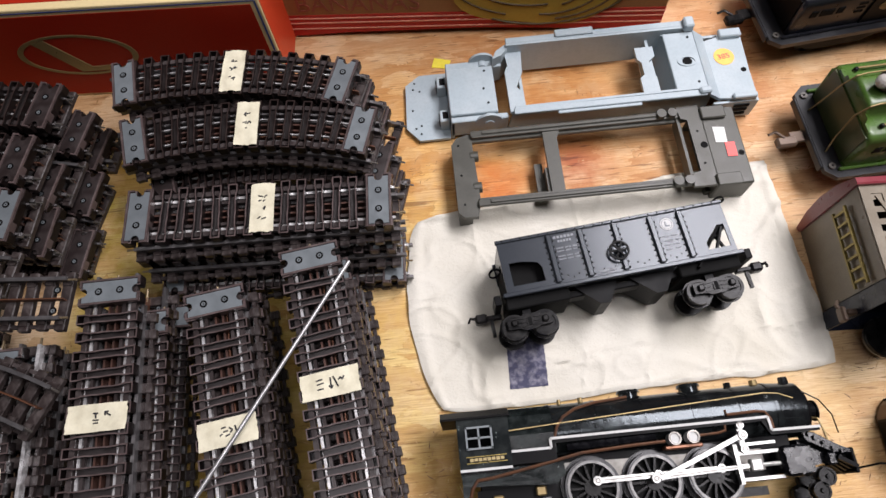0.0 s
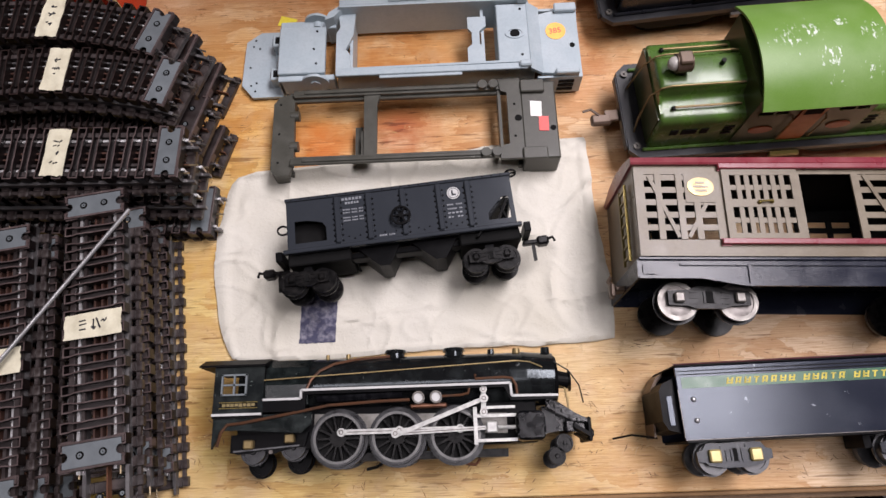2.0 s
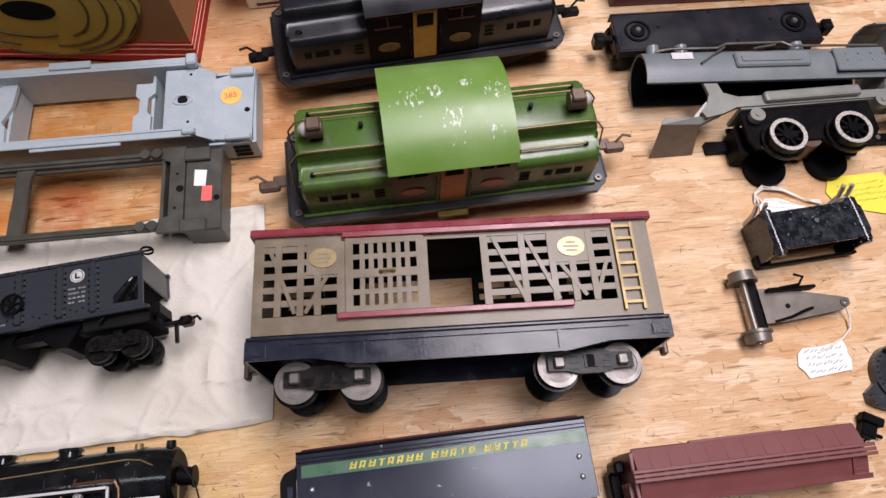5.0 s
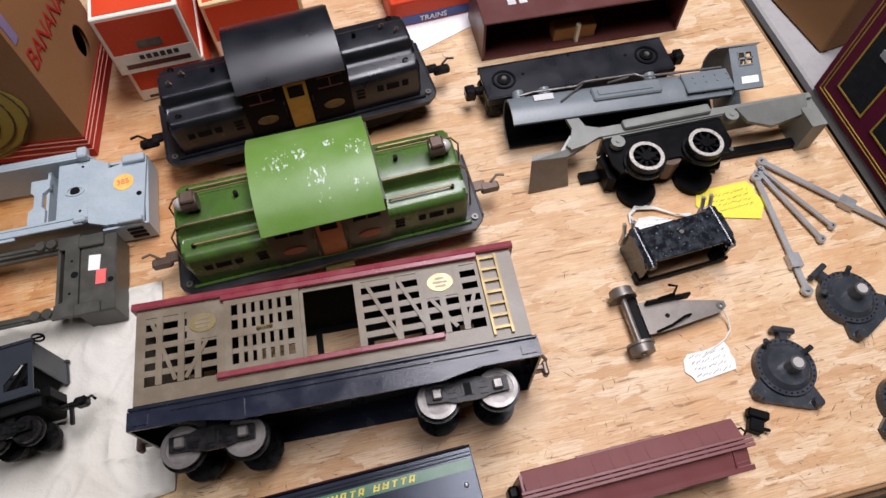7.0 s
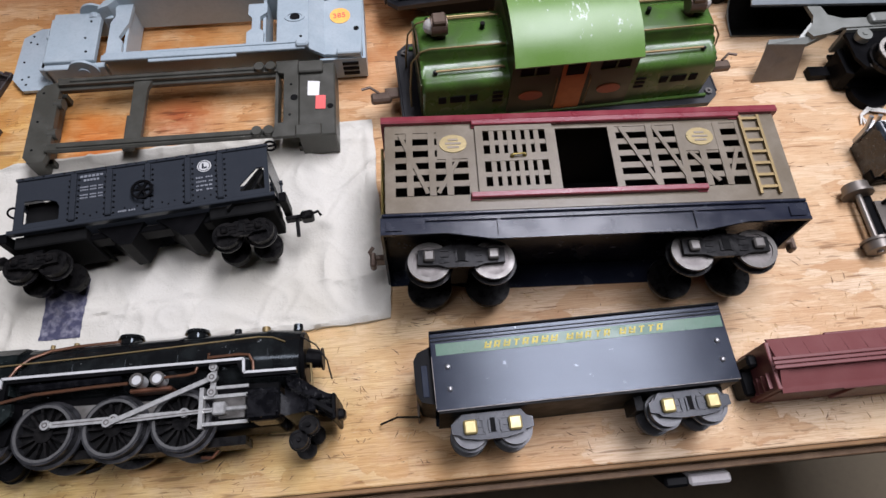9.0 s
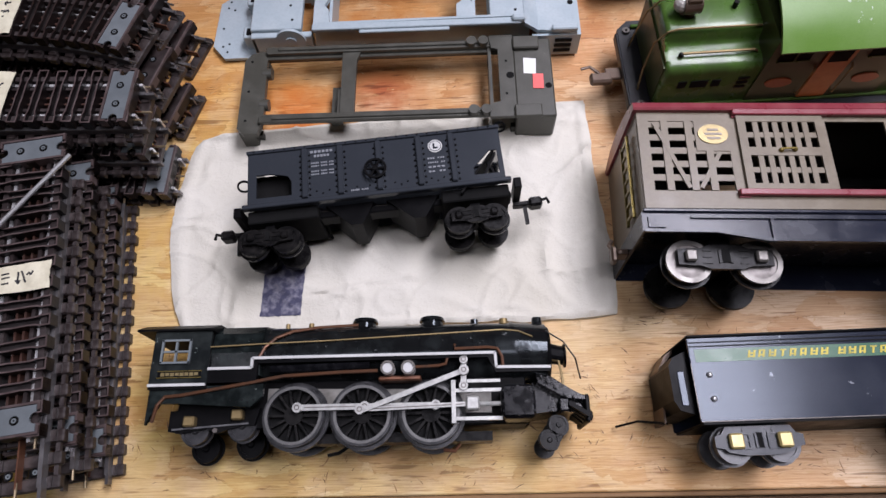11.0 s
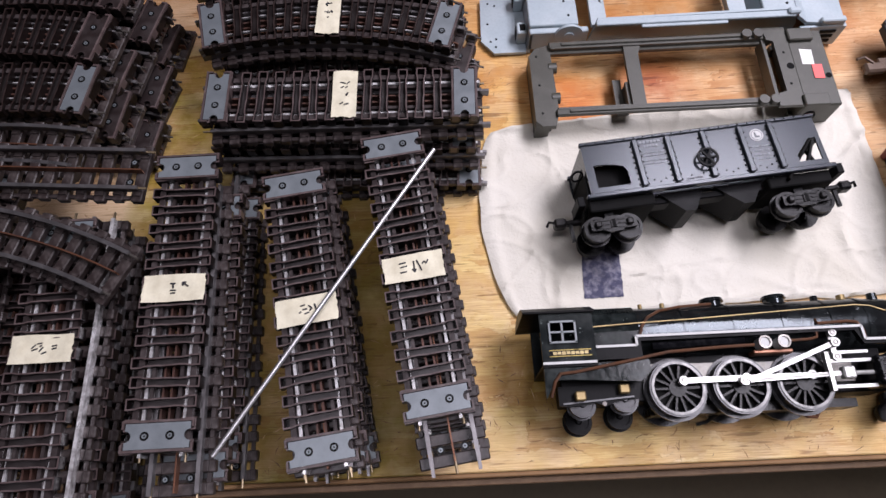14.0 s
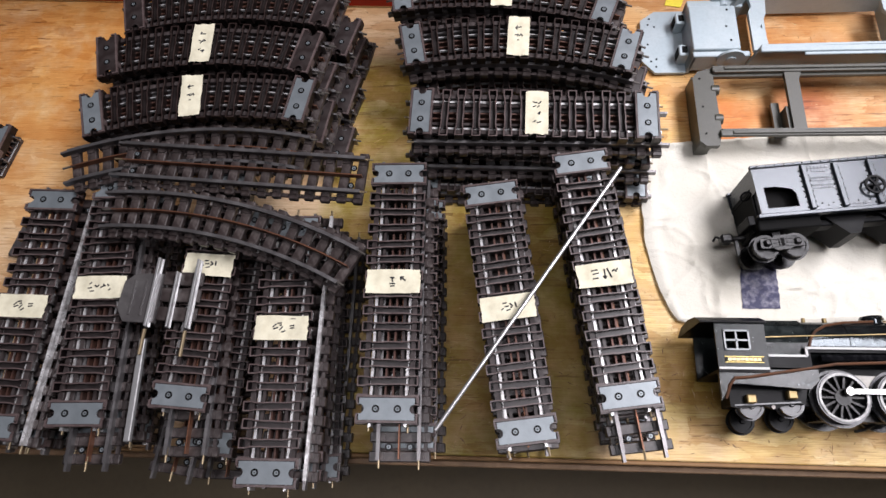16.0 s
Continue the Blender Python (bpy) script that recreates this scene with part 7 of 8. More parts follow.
    part("corner_post", box(B(), 0.2520, 0.2620, 0.4830, 0.4960, 0.046, 0.0565, 0.0015), "blue", f)
    part("corner_post", box(B(), 0.2500, 0.2620, 0.4040, 0.4110, 0.046, 0.0530, 0.0015), "blue", f)
    rp = poly(B(), [(0.276, 0.4060), (0.3120, 0.4020), (0.3160, 0.4880), (0.276, 0.4780)], 0.0310, 0.0350)
    part("rear_plate", rp, "blue", f)
    part("rear_lip", box(B(), 0.2920, 0.3150, 0.4780, 0.4880, 0.0350, 0.0405, 0.001), "blue", f)
    part("rear_lip", box(B(), 0.2880, 0.3120, 0.4020, 0.4080, 0.0350, 0.0400, 0.001), "blue", f)
    part("rear_wall", merge(box(B(), 0.3130, 0.3160, 0.4020, 0.4880, 0.004, 0.0310), merge(box(B(), 0.270, 0.3130, 0.4020, 0.4045, 0.004, 0.0310), box(B(), 0.270, 0.3130, 0.4850, 0.4880, 0.004, 0.0310))), "blue", f)
    sl = B()
    for k in range(3):
        box(sl, 0.292, 0.308, 0.4008, 0.4022, 0.009 + k * 0.007, 0.0125 + k * 0.007)
    part("vent_slot", sl, "inside", f)
    st = B()
    cyl(st, (0.2920, 0.4560, 0.0351), (0.2920, 0.4560, 0.0355), 0.0105, seg=28)
    sk = part("price_sticker", st, "sticker", f, "round orange sticker with red pen marks")
    return settle(f, 0.13, 0.447)


def prism_y(bm, pts, y0, y1):
    return poly_xz(bm, pts, y0, y1)


blue_frame()


def olive_frame():
    f = thing("chassis_casting", "olive grey bare metal locomotive chassis casting", "train part", pose(0, 0, 0))
    part("front_block", merge(poly(B(), [(-0.002, 0.310), (0.004, 0.304), (0.017, 0.304), (0.021, 0.320), (0.019, 0.397), (0.004, 0.393), (-0.002, 0.385)], 0.024, 0.0300), box(B(), -0.0015, 0.012, 0.308, 0.390, 0.003, 0.024)), "olive", f)
    for y in (0.318, 0.350, 0.384):
        part("screw_hole", cyl(B(), (0.005, y, 0.0295), (0.005, y, 0.0304), 0.0012, seg=8), "inside", f)
    for y in (0.337, 0.372):
        part("boss", cyl(B(), (0.016, y, 0.026), (0.024, y, 0.026), 0.0055, seg=14), "olive", f, smooth=True)
    for y0, lip in ((0.3905, 1), (0.3200, -1)):
        side = part("side_rail", poly_xz(B(), [(0.014, 0.021), (0.020, 0.0340), (0.238, 0.0340), (0.238, 0.022)], y0 - 0.0012, y0 + 0.0012), "olive", f)
        part("rail_ledge", box(B(), 0.018, 0.238, *sorted((y0, y0 + lip * 0.0072)), 0.0305, 0.0340, 0.0008), "olive", side)
        part("rail_rib", box(B(), 0.030, 0.222, *sorted((y0 + lip * 0.0016, y0 + lip * 0.0050)), 0.0340, 0.0356, 0.0005), "olive", side)
        part("inner_ledge", box(B(), 0.018, 0.238, *sorted((y0 - lip * 0.0040, y0)), 0.0265, 0.0295, 0.0006), "olive", side)
        for x in (0.212, 0.223):
            bb = B()
            cyl(bb, (x, y0 + lip * 0.003, 0.034), (x, y0 + lip * 0.003, 0.0385), 0.0048, seg=16)
            part("boss", bb, "olive", f, smooth=True)
    part("cross_member", poly(B(), [(0.091, 0.3212), (0.104, 0.3212), (0.1045, 0.380), (0.108, 0.3893), (0.091, 0.3893)], 0.028, 0.0325), "olive", f)
    part("cross_web", box(B(), 0.0880, 0.0910, 0.3212, 0.350, 0.014, 0.0290), "olive", f)
    part("cross_tab", box(B(), 0.0800, 0.0880, 0.3220, 0.362, 0.012, 0.016), "olive", f)
    part("rear_deck", poly(B(), [(0.226, 0.3100), (0.250, 0.3100), (0.250, 0.4000), (0.228, 0.4000), (0.230, 0.386), (0.236, 0.384), (0.236, 0.326), (0.228, 0.324)], 0.0320, 0.0360), "olive", f)
    part("rear_block", box(B(), 0.2500, 0.2850, 0.3090, 0.3960, 0.0040, 0.0350, 0.0014), "olive", f)
    part("rear_step", box(B(), 0.2480, 0.2720, 0.3070, 0.3200, 0.0350, 0.0395, 0.001), "olive", f)
    part("rear_step", box(B(), 0.2500, 0.2740, 0.3820, 0.3960, 0.0350, 0.0395, 0.001), "olive", f)
    part("rear_wall", box(B(), 0.2270, 0.2300, 0.3212, 0.3893, 0.018, 0.0320), "olive", f)
    for x, y, r in ((0.2460, 0.3540, 0.0036), (0.2800, 0.3420, 0.0030), (0.2430, 0.3700, 0.0013), (0.2420, 0.3340, 0.0013)):
        z = 0.0352 if x > 0.251 else 0.0362
        part("hole", cyl(B(), (x, y, z - 0.001), (x, y, z), r, seg=14), "inside", f)
    part("white_label", poly(B(), [(0.2585, 0.3560), (0.2695, 0.3550), (0.2705, 0.3720), (0.2590, 0.3735)], 0.0351, 0.0354), "white", f, "small white paper label")
    part("red_label", poly(B(), [(0.2660, 0.3390), (0.2755, 0.3385), (0.2760, 0.3545), (0.2665, 0.3550)], 0.0355, 0.0358), "redlabel", f, "small red price label")
    for x in (0.004, 0.246):
        part("foot", box(B(), x, x + 0.012, 0.314, 0.3190, 0.0, 0.012), "olive", f)
        part("foot", box(B(), x, x + 0.012, 0.3920, 0.397, 0.0, 0.012), "olive", f)
    return settle(f, 0.14, 0.355)


olive_frame()


# ---------------------------------------------------------------- loose parts at the far end of the table
def flat_car():
    f = thing("flat_car", "black metal flat car chassis lying upside down", "toy train", pose(0.810, 0.4965, 0, 0, 0, -0.8))
    part("deck", box(B(), -0.113, 0.113, -0.024, 0.024, 0.0330, 0.0370, 0.001), "black_roof", f)
    part("deck_lip", merge(box(B(), -0.113, 0.113, -0.0255, -0.0240, 0.026, 0.0370), box(B(), -0.113, 0.113, 0.0240, 0.0255, 0.026, 0.0370)), "black_roof", f)
    for x in (-0.088, 0.086):
        tr = B()
        ring(tr, (x, 0.0), 0.0115, 0.0140, 0.0370, 0.0385, 24)
        cyl(tr, (x, 0, 0.037), (x, 0, 0.0392), 0.0080, seg=20)
        pv = part("truck_pivot", tr, "matblack", f)
        part("rivet", cyl(B(), (x, 0, 0.0392), (x, 0, 0.0412), 0.0034, 0.0026, seg=12), "nickel", pv, "bright centre rivet")
        for dx in (-0.013, 0.013):
            for s in (-1, 1):
                part("wheel", cyl(B(), (x + dx, s * 0.016, 0.0125), (x + dx, s * 0.022, 0.0125), 0.0125, seg=20), "castiron", f)
        part("truck_frame", box(B(), x - 0.022, x + 0.022, -0.025, 0.025, 0.010, 0.026, 0.002), "castiron", f)
    for s in (-1, 1):
        c = B()
        box(c, min(s * 0.112, s * 0.128), max(s * 0.112, s * 0.128), -0.004, 0.004, 0.022, 0.030, 0.001)
        box(c, min(s * 0.122, s * 0.134), max(s * 0.122, s * 0.134), -0.008, 0.006, 0.018, 0.034, 0.002)
        part("coupler", c, "castiron", f)
    for x, y in ((-0.064, 0.004), (0.062, 0.006), (0.018, -0.020), (-0.004, 0.021)):
        part("hole", cyl(B(), (x, y, 0.0365), (x, y, 0.0373), 0.0022, seg=10), "inside", f)
    return f


flat_car()


def boiler_shell():
    s = thing("boiler_shell", "slate grey plastic locomotive boiler shell lying on its side", "train part", pose(0.7115, 0.4350, 0, 0, 0, -3.4))
    out = [(-0.014, 0.0505), (-0.006, 0.0545), (0.003, 0.0560), (0.013, 0.0550), (0.0235, 0.0495), (0.0300, 0.0400), (0.0315, 0.0290), (0.0300, 0.0180), (0.0230, 0.0080), (0.011, 0.0025), (0.000, 0.0010), (-0.009, 0.0010)]
    inn = [(-0.009, 0.0026), (0.000, 0.0026), (0.0100, 0.0045), (0.0210, 0.0098), (0.0276, 0.0190), (0.0290, 0.0290), (0.0276, 0.0390), (0.0215, 0.0475), (0.012, 0.0528), (0.003, 0.0538), (-0.006, 0.0524), (-0.014, 0.0485)]
    part("boiler", prism(B(), out + inn, 0.0, 0.250), "slate", s, "smooth slate grey boiler half", smooth=True)
    # added black layer: shade of the open shell put into the colour
    part("dark_lining", prism(B(), [(y, z) for y, z in inn] + [(y - 0.0008, 0.029 + (z - 0.029) * 0.97) for y, z in inn[::-1]], 0.0008, 0.2492), "inside", s)
    tb = B()
    box(tb, 0.092, 0.170, -0.002, 0.016, 0.0535, 0.0590, 0.0016)
    ck = part("air_tank", tb, "slate", s)
    part("tank_panel", box(B(), 0.098, 0.160, 0.003, 0.010, 0.0590, 0.0600, 0.0004), "slate", ck)
    part("firebox_side", box(B(), 0.196, 0.250, -0.010, 0.018, 0.0550, 0.0585, 0.001), "slate", s)
    rv = B()
    for i in range(4):
        for j in range(2):
            cyl(rv, (0.208 + i * 0.013, 0.002 + j * 0.008, 0.0585), (0.208 + i * 0.013, 0.002 + j * 0.008, 0.0592), 0.0012, seg=8)
    part("rivets", rv, "slate", s)
    part("number_label", box(B(), 0.028, 0.050, 0.010, 0.018, 0.0558, 0.0566), "whitepaint", s, "small pale label")
    part("handrail", tube(B(), [(0.014, 0.024, 0.0515), (0.03, 0.026, 0.0525), (0.08, 0.026, 0.0525), (0.09, 0.031, 0.0525), (0.15, 0.032, 0.0520), (0.158, 0.027, 0.0520), (0.250, 0.025, 0.0520)], 0.0013, 8), "nickel", s, "bright wire handrail")
    part("pipe", tube(B(), [(0.056, 0.003, 0.058), (0.086, 0.025, 0.0545)], 0.0012, 8), "nickel", s)
    part("pipe", tube(B(), [(0.112, 0.018, 0.060), (0.140, 0.027, 0.0545)], 0.0012, 8), "nickel", s)
    for x in (0.016, 0.046, 0.170):
        part("dome", cyl(B(), (x, 0.027, 0.040), (x, 0.037, 0.043), 0.0075, 0.0065, seg=18), "slate", s, smooth=True)
    # cab: raked side with a window of four panes
    c = B()

    def at_cab(u, v):
        return (0.2475 + 0.0335 * u + 0.0170 * v, -0.0155 + 0.0610 * v)

    for u0, u1, v0, v1 in ((0, 0.30, 0, 1), (0.74, 1, 0, 1), (0.30, 0.74, 0, 0.56), (0.30, 0.74, 0.84, 1), (0.49, 0.55, 0.56, 0.84), (0.30, 0.49, 0.68, 0.72), (0.55, 0.74, 0.68, 0.72)):
        poly(c, [at_cab(u0, v0), at_cab(u1, v0), at_cab(u1, v1), at_cab(u0, v1)], 0.056, 0.058)
    part("cab_side", c, "slate", s, "slate grey cab side with four panes")
    wf = B()
    for u0, u1, v0, v1 in ((0.27, 0.77, 0.53, 0.56), (0.27, 0.77, 0.84, 0.87), (0.27, 0.30, 0.56, 0.84), (0.74, 0.77, 0.56, 0.84), (0.49, 0.55, 0.56, 0.84), (0.27, 0.77, 0.68, 0.72)):
        poly(wf, [at_cab(u0, v0), at_cab(u1, v0), at_cab(u1, v1), at_cab(u0, v1)], 0.0582, 0.0592)
    part("window_frame", wf, "greygreen", s, "pale cast window frame")
    part("cab_front", poly(B(), [at_cab(0, 0), at_cab(0.05, 0), at_cab(0.05, 1), at_cab(0, 1)], 0.004, 0.056), "slate", s)
    part("cab_roof", prism(B(), [(0.0455, 0.060), (0.0475, 0.060), (0.056, 0.046), (0.059, 0.030), (0.056, 0.014), (0.0475, 0.002), (0.0455, 0.002), (0.054, 0.014), (0.057, 0.030), (0.054, 0.046)], 0.250, 0.302), "slate", s, "arched grey cab roof")
    part("cab_base", poly(B(), [at_cab(0, 0), at_cab(1, 0), at_cab(1, 1), at_cab(0, 1)], 0.0005, 0.003), "slate", s)
    part("cab_label", poly(B(), [at_cab(0.28, 0.12), at_cab(0.86, 0.12), at_cab(0.86, 0.28), at_cab(0.28, 0.28)], 0.058, 0.0586), "white", s, "white cab number label")
    return s


boiler_shell()


def drive_unit():
    d = thing("drive_chassis", "grey cast locomotive chassis with motor lying on its side", "train part", pose(0, 0, 0))
    up = [(0.768, 0.424), (0.781, 0.424), (0.786, 0.404), (0.800, 0.398), (1.044, 0.391), (1.044, 0.384), (0.795, 0.386), (0.780, 0.380), (0.762, 0.377), (0.758, 0.384), (0.766, 0.392), (0.771, 0.404)]
    part("top_flange", poly(B(), up, 0.044, 0.0480), "greygreen", d, "grey cast chassis rail")
    part("pilot_arm", slope_plate(B(), [(0.766, 0.396, 0.047), (0.780, 0.381, 0.046), (0.757, 0.3745, 0.040), (0.7185, 0.3775, 0.040), (0.722, 0.3835, 0.040), (0.752, 0.3825, 0.041)], 0.004), "greygreen", d)
    part("pilot_plate", slope_plate(B(), [(0.7185, 0.3775, 0.040), (0.7570, 0.3745, 0.040), (0.7610, 0.3625, 0.0025), (0.7150, 0.3625, 0.0025)], 0.0025), "cocoa_grey", d, "weathered pilot plate")
    part("cast_rail", merge(box(B(), 0.824, 0.925, 0.387, 0.399, 0.042, 0.0540, 0.003, 2), box(B(), 0.800, 1.044, 0.384, 0.388, 0.014, 0.046)), "greygreen", d)
    part("rear_plate", slope_plate(B(), [(0.952, 0.386, 0.052), (1.036, 0.387, 0.052), (1.036, 0.370, 0.041), (0.992, 0.364, 0.037), (0.964, 0.372, 0.043)], 0.003), "greygreen", d, "grey cast rear plate")
    part("far_rail", poly(B(), [(0.775, 0.372), (1.030, 0.362), (1.030, 0.352), (0.775, 0.360)], 0.0, 0.008), "matblack", d)
    part("rear_post", box(B(), 1.028, 1.046, 0.348, 0.386, 0.0, 0.044), "greygreen", d)
    outline = [(0.800, 0.384), (0.800, 0.352), (0.806, 0.340), (0.852, 0.338), (0.860, 0.346), (0.874, 0.346), (0.880, 0.339), (0.928, 0.340), (0.936, 0.352), (0.936, 0.384)]
    part("motor_side", poly(B(), outline, 0.0385, 0.0420), "matblack", d, "black motor side plate")
    part("motor_side", poly(B(), outline, 0.0080, 0.0110), "matblack", d)
    part("motor_core", box(B(), 0.812, 0.915, 0.350, 0.380, 0.0, 0.0385), "inside", d)
    part("armature", cyl(B(), (0.8650, 0.352, 0.012), (0.8650, 0.352, 0.0385), 0.013, seg=20), "cocoa", d)
    for x, y in ((0.812, 0.374), (0.945, 0.3795)):
        sc = B()
        cyl(sc, (x, y, 0.044), (x, y, 0.0510), 0.0075, seg=20)
        cyl(sc, (x, y, 0.0510), (x, y, 0.0520), 0.0026, seg=10)
        part("screw_boss", sc, "greygreen", d)
    for x, y in ((0.8315, 0.3455), (0.8985, 0.3475)):
        wb = B()
        ring(wb, (x, y), 0.0145, 0.0190, 0.046, 0.0555, 32)
        ring(wb, (x, y), 0.0145, 0.0215, 0.0425, 0.0465, 32)
        w = part("driving_wheel", wb, "castiron", d, "black spoked wheel with whitened rim")
        part("rim", ring(B(), (x, y), 0.0142, 0.0182, 0.0555, 0.0566, 32), "rim_white", w, "bright whitened rim")
        sp = B()
        for k in range(9):
            a = 2 * math.pi * k / 9 + 0.2
            bar(sp, (x + 0.003 * math.cos(a), y + 0.003 * math.sin(a)), (x + 0.0152 * math.cos(a), y + 0.0152 * math.sin(a)), 0.0030, 0.0500, 0.0545)
        cyl(sp, (x, y, 0.048), (x, y, 0.0560), 0.0052, seg=16)
        box(sp, x + 0.001, x + 0.010, y - 0.004, y + 0.004, 0.050, 0.0562, 0.001)
        part("spokes", sp, "matblack", w)
        part("web", cyl(B(), (x, y, 0.0440), (x, y, 0.0490), 0.0152, seg=24), "inside", w)
        part("far_wheel", cyl(B(), (x - 0.002, y - 0.010, 0.0005), (x - 0.002, y - 0.010, 0.0090), 0.0205, seg=28), "matblack", d)
    for x in (0.812, 0.846, 0.930):
        part("screw", cyl(B(), (x, 0.3415, 0.0420), (x, 0.3415, 0.0432), 0.0024, seg=10), "nickel", d)
    part("brush_plate", poly(B(), [(0.796, 0.345), (0.804, 0.342), (0.804, 0.378), (0.796, 0.374)], 0.004, 0.028), "matblack", d)
    return settle(d, 0.87, 0.37)


def slope_plate(bm, pts, t):
    """A plate through points in space, of even thickness downwards."""
    hi = [bm.verts.new(p) for p in pts]
    lo = [bm.verts.new((p[0], p[1], max(0.0, p[2] - t * 1.4))) for p in pts]
    n = len(pts)
    bm.faces.new(hi)
    bm.faces.new(lo[::-1])
    for i in range(n):
        bm.faces.new((hi[i], lo[i], lo[(i + 1) % n], hi[(i + 1) % n]))
    return bm


drive_unit()


def motor_bracket():
    b = thing("motor_bracket", "glossy black painted metal truck bracket on the board", "train part", pose(0.837, 0.2545, 0, 0, 0, 3.5))
    part("top_plate", box(B(), -0.046, 0.046, -0.019, 0.019, 0.040, 0.0430, 0.0008), "chipped_black", b, "glossy black top with chipped paint")
    part("centre_screw", cyl(B(), (0.0, 0.004, 0.043), (0.0, 0.004, 0.0442), 0.0024, seg=10), "nickel", b)
    for s in (-1, 1):
        ep = B()
        poly_yz(ep, [(-0.021, 0.002), (-0.021, 0.036), (-0.012, 0.043), (0.012, 0.043), (0.021, 0.036), (0.021, 0.002)], s * 0.047 - 0.0016, s * 0.047 + 0.0016)
        part("end_plate", ep, "chipped_black", b)
        roll = cyl(B(), (s * 0.0425, -0.0225, 0.0390), (s * 0.0425, 0.0225, 0.0390), 0.0056, seg=18)
        bmesh.ops.bevel(roll, geom=[e for e in roll.edges if abs(e.verts[0].co.y - e.verts[1].co.y) < 1e-5], offset=0.0012, segments=2, affect="EDGES")
        rl = part("rolled_edge", roll, "chipped_black", b, "rolled glossy edge", smooth=True)
        part("roll_washer", cyl(B(), (s * 0.0425, -0.0240, 0.0390), (s * 0.0425, -0.0222, 0.0390), 0.0042, seg=14), "worn_front", rl)
    part("lower_bar", box(B(), -0.047, 0.052, -0.0235, -0.0205, 0.004, 0.010, 0.0008), "matblack", b)
    part("lower_bar", box(B(), -0.047, 0.047, 0.0205, 0.0235, 0.004, 0.010, 0.0008), "matblack", b)
    for x, y in ((-0.046, 0.024), (0.044, 0.030)):
        pr = box(B(), x - 0.006, x + 0.006, y - 0.004, y - 0.001, 0.012, 0.032, 0.0006)
        for dx in (-0.0045, 0.0045):
            tube(pr, [(x + dx, y - 0.002, 0.014), (x + dx, y - 0.001, 0.034), (x + dx - 0.001, y + 0.003, 0.046)], 0.0021, 8)
        part("prong", pr, "rod_silver", b, "bare metal prong")
    for x in (-0.050, 0.036):
        part("foot", box(B(), x, x + 0.012, -0.023, -0.010, 0.0, 0.014, 0.002), "matblack", b)
    return b


def poly_yz(bm, pts, x0, x1):
    return prism(bm, pts, x0, x1)


motor_bracket()


def pony_truck():
    p = thing("pony_truck", "rusty two-wheel pony truck with a black clip", "train part", pose(0.766, 0.190, 0, 0, 0, -1))
    ax = B()
    cyl(ax, (0, -0.036, 0.0125), (0, 0.036, 0.0125), 0.0030, seg=12)
    part("axle", ax, "cocoa_grey", p)
    for s in (-1, 1):
        w = B()
        cyl(w, (0, s * 0.026, 0.0125), (0, s * 0.034, 0.0125), 0.0118, 0.0114, seg=26)
        cyl(w, (0, s * 0.0235, 0.0125), (0, s * 0.026, 0.0125), 0.0138, seg=26)
        part("wheel", w, "cocoa_grey", p, "dull worn wheel", smooth=True)
    part("cross_frame", box(B(), 0.004, 0.014, -0.024, 0.024, 0.008, 0.0105, 0.0006), "matblack", p)
    arm = poly(B(), [(0.012, -0.017), (0.030, -0.0165), (0.088, -0.0095), (0.096, -0.005), (0.096, 0.001), (0.088, 0.0035), (0.030, 0.0160), (0.012, 0.0165)], 0.0115, 0.0135)
    part("arm", arm, "cocoa_grey", p, "tapered dark steel arm")
    part("eyelet", ring(B(), (0.0905, -0.003), 0.0018, 0.0038, 0.0135, 0.0148, 16), "nickel", p)
    part("hole", cyl(B(), (0.036, -0.002, 0.0130), (0.036, -0.002, 0.0139), 0.0024, seg=12), "inside", p)
    cl = B()
    box(cl, 0.018, 0.064, 0.012, 0.0150, 0.010, 0.0210, 0.0006)
    tube(cl, [(0.030, 0.014, 0.021), (0.046, 0.015, 0.024), (0.052, 0.022, 0.024), (0.044, 0.025, 0.024)], 0.0014)
    part("clip", cl, "matblack", p, "bent black spring clip")
    part("clip", tube(B(), [(0.020, -0.016, 0.0135), (0.036, -0.013, 0.016), (0.050, -0.008, 0.019), (0.058, -0.006, 0.015)], 0.0013), "matblack", p)
    part("tag_string", tube(B(), [(0.0905, -0.003, 0.014), (0.096, -0.016, 0.006), (0.095, -0.026, 0.003), (0.086, -0.034, 0.002), (0.072, -0.040, 0.002), (0.058, -0.046, 0.0022)], 0.0009, 6), "string", p, "white tag string")
    return p


pony_truck()


def paper_tag(name, label, pts, z, material, lines, deg, cx, cy, w):
    t = thing(name, label, "price tag", pose(0, 0, 0))
    part("card", poly(B(), pts, z, z + 0.0006), material, t)
    rng = random.Random(int(cx * 1000))
    for k in range(lines):
        y = (lines - 1) / 2 - k
        x = -w / 2
        while x < w / 2:
            n = rng.uniform(0.0015, 0.004)
            a = rng.uniform(-0.0010, 0.0010)
            bm = bar(B(), (x, y * 0.0062 - 0.001 + a), (x + n, y * 0.0062 + 0.001 + a), 0.0004, z + 0.0006, z + 0.0009)
            x += n * rng.uniform(0.8, 1.6)
            part("pen_line", bm, "ink", t, at=pose(cx, cy, 0, 0, 0, deg))
    return settle(t, cx, cy)


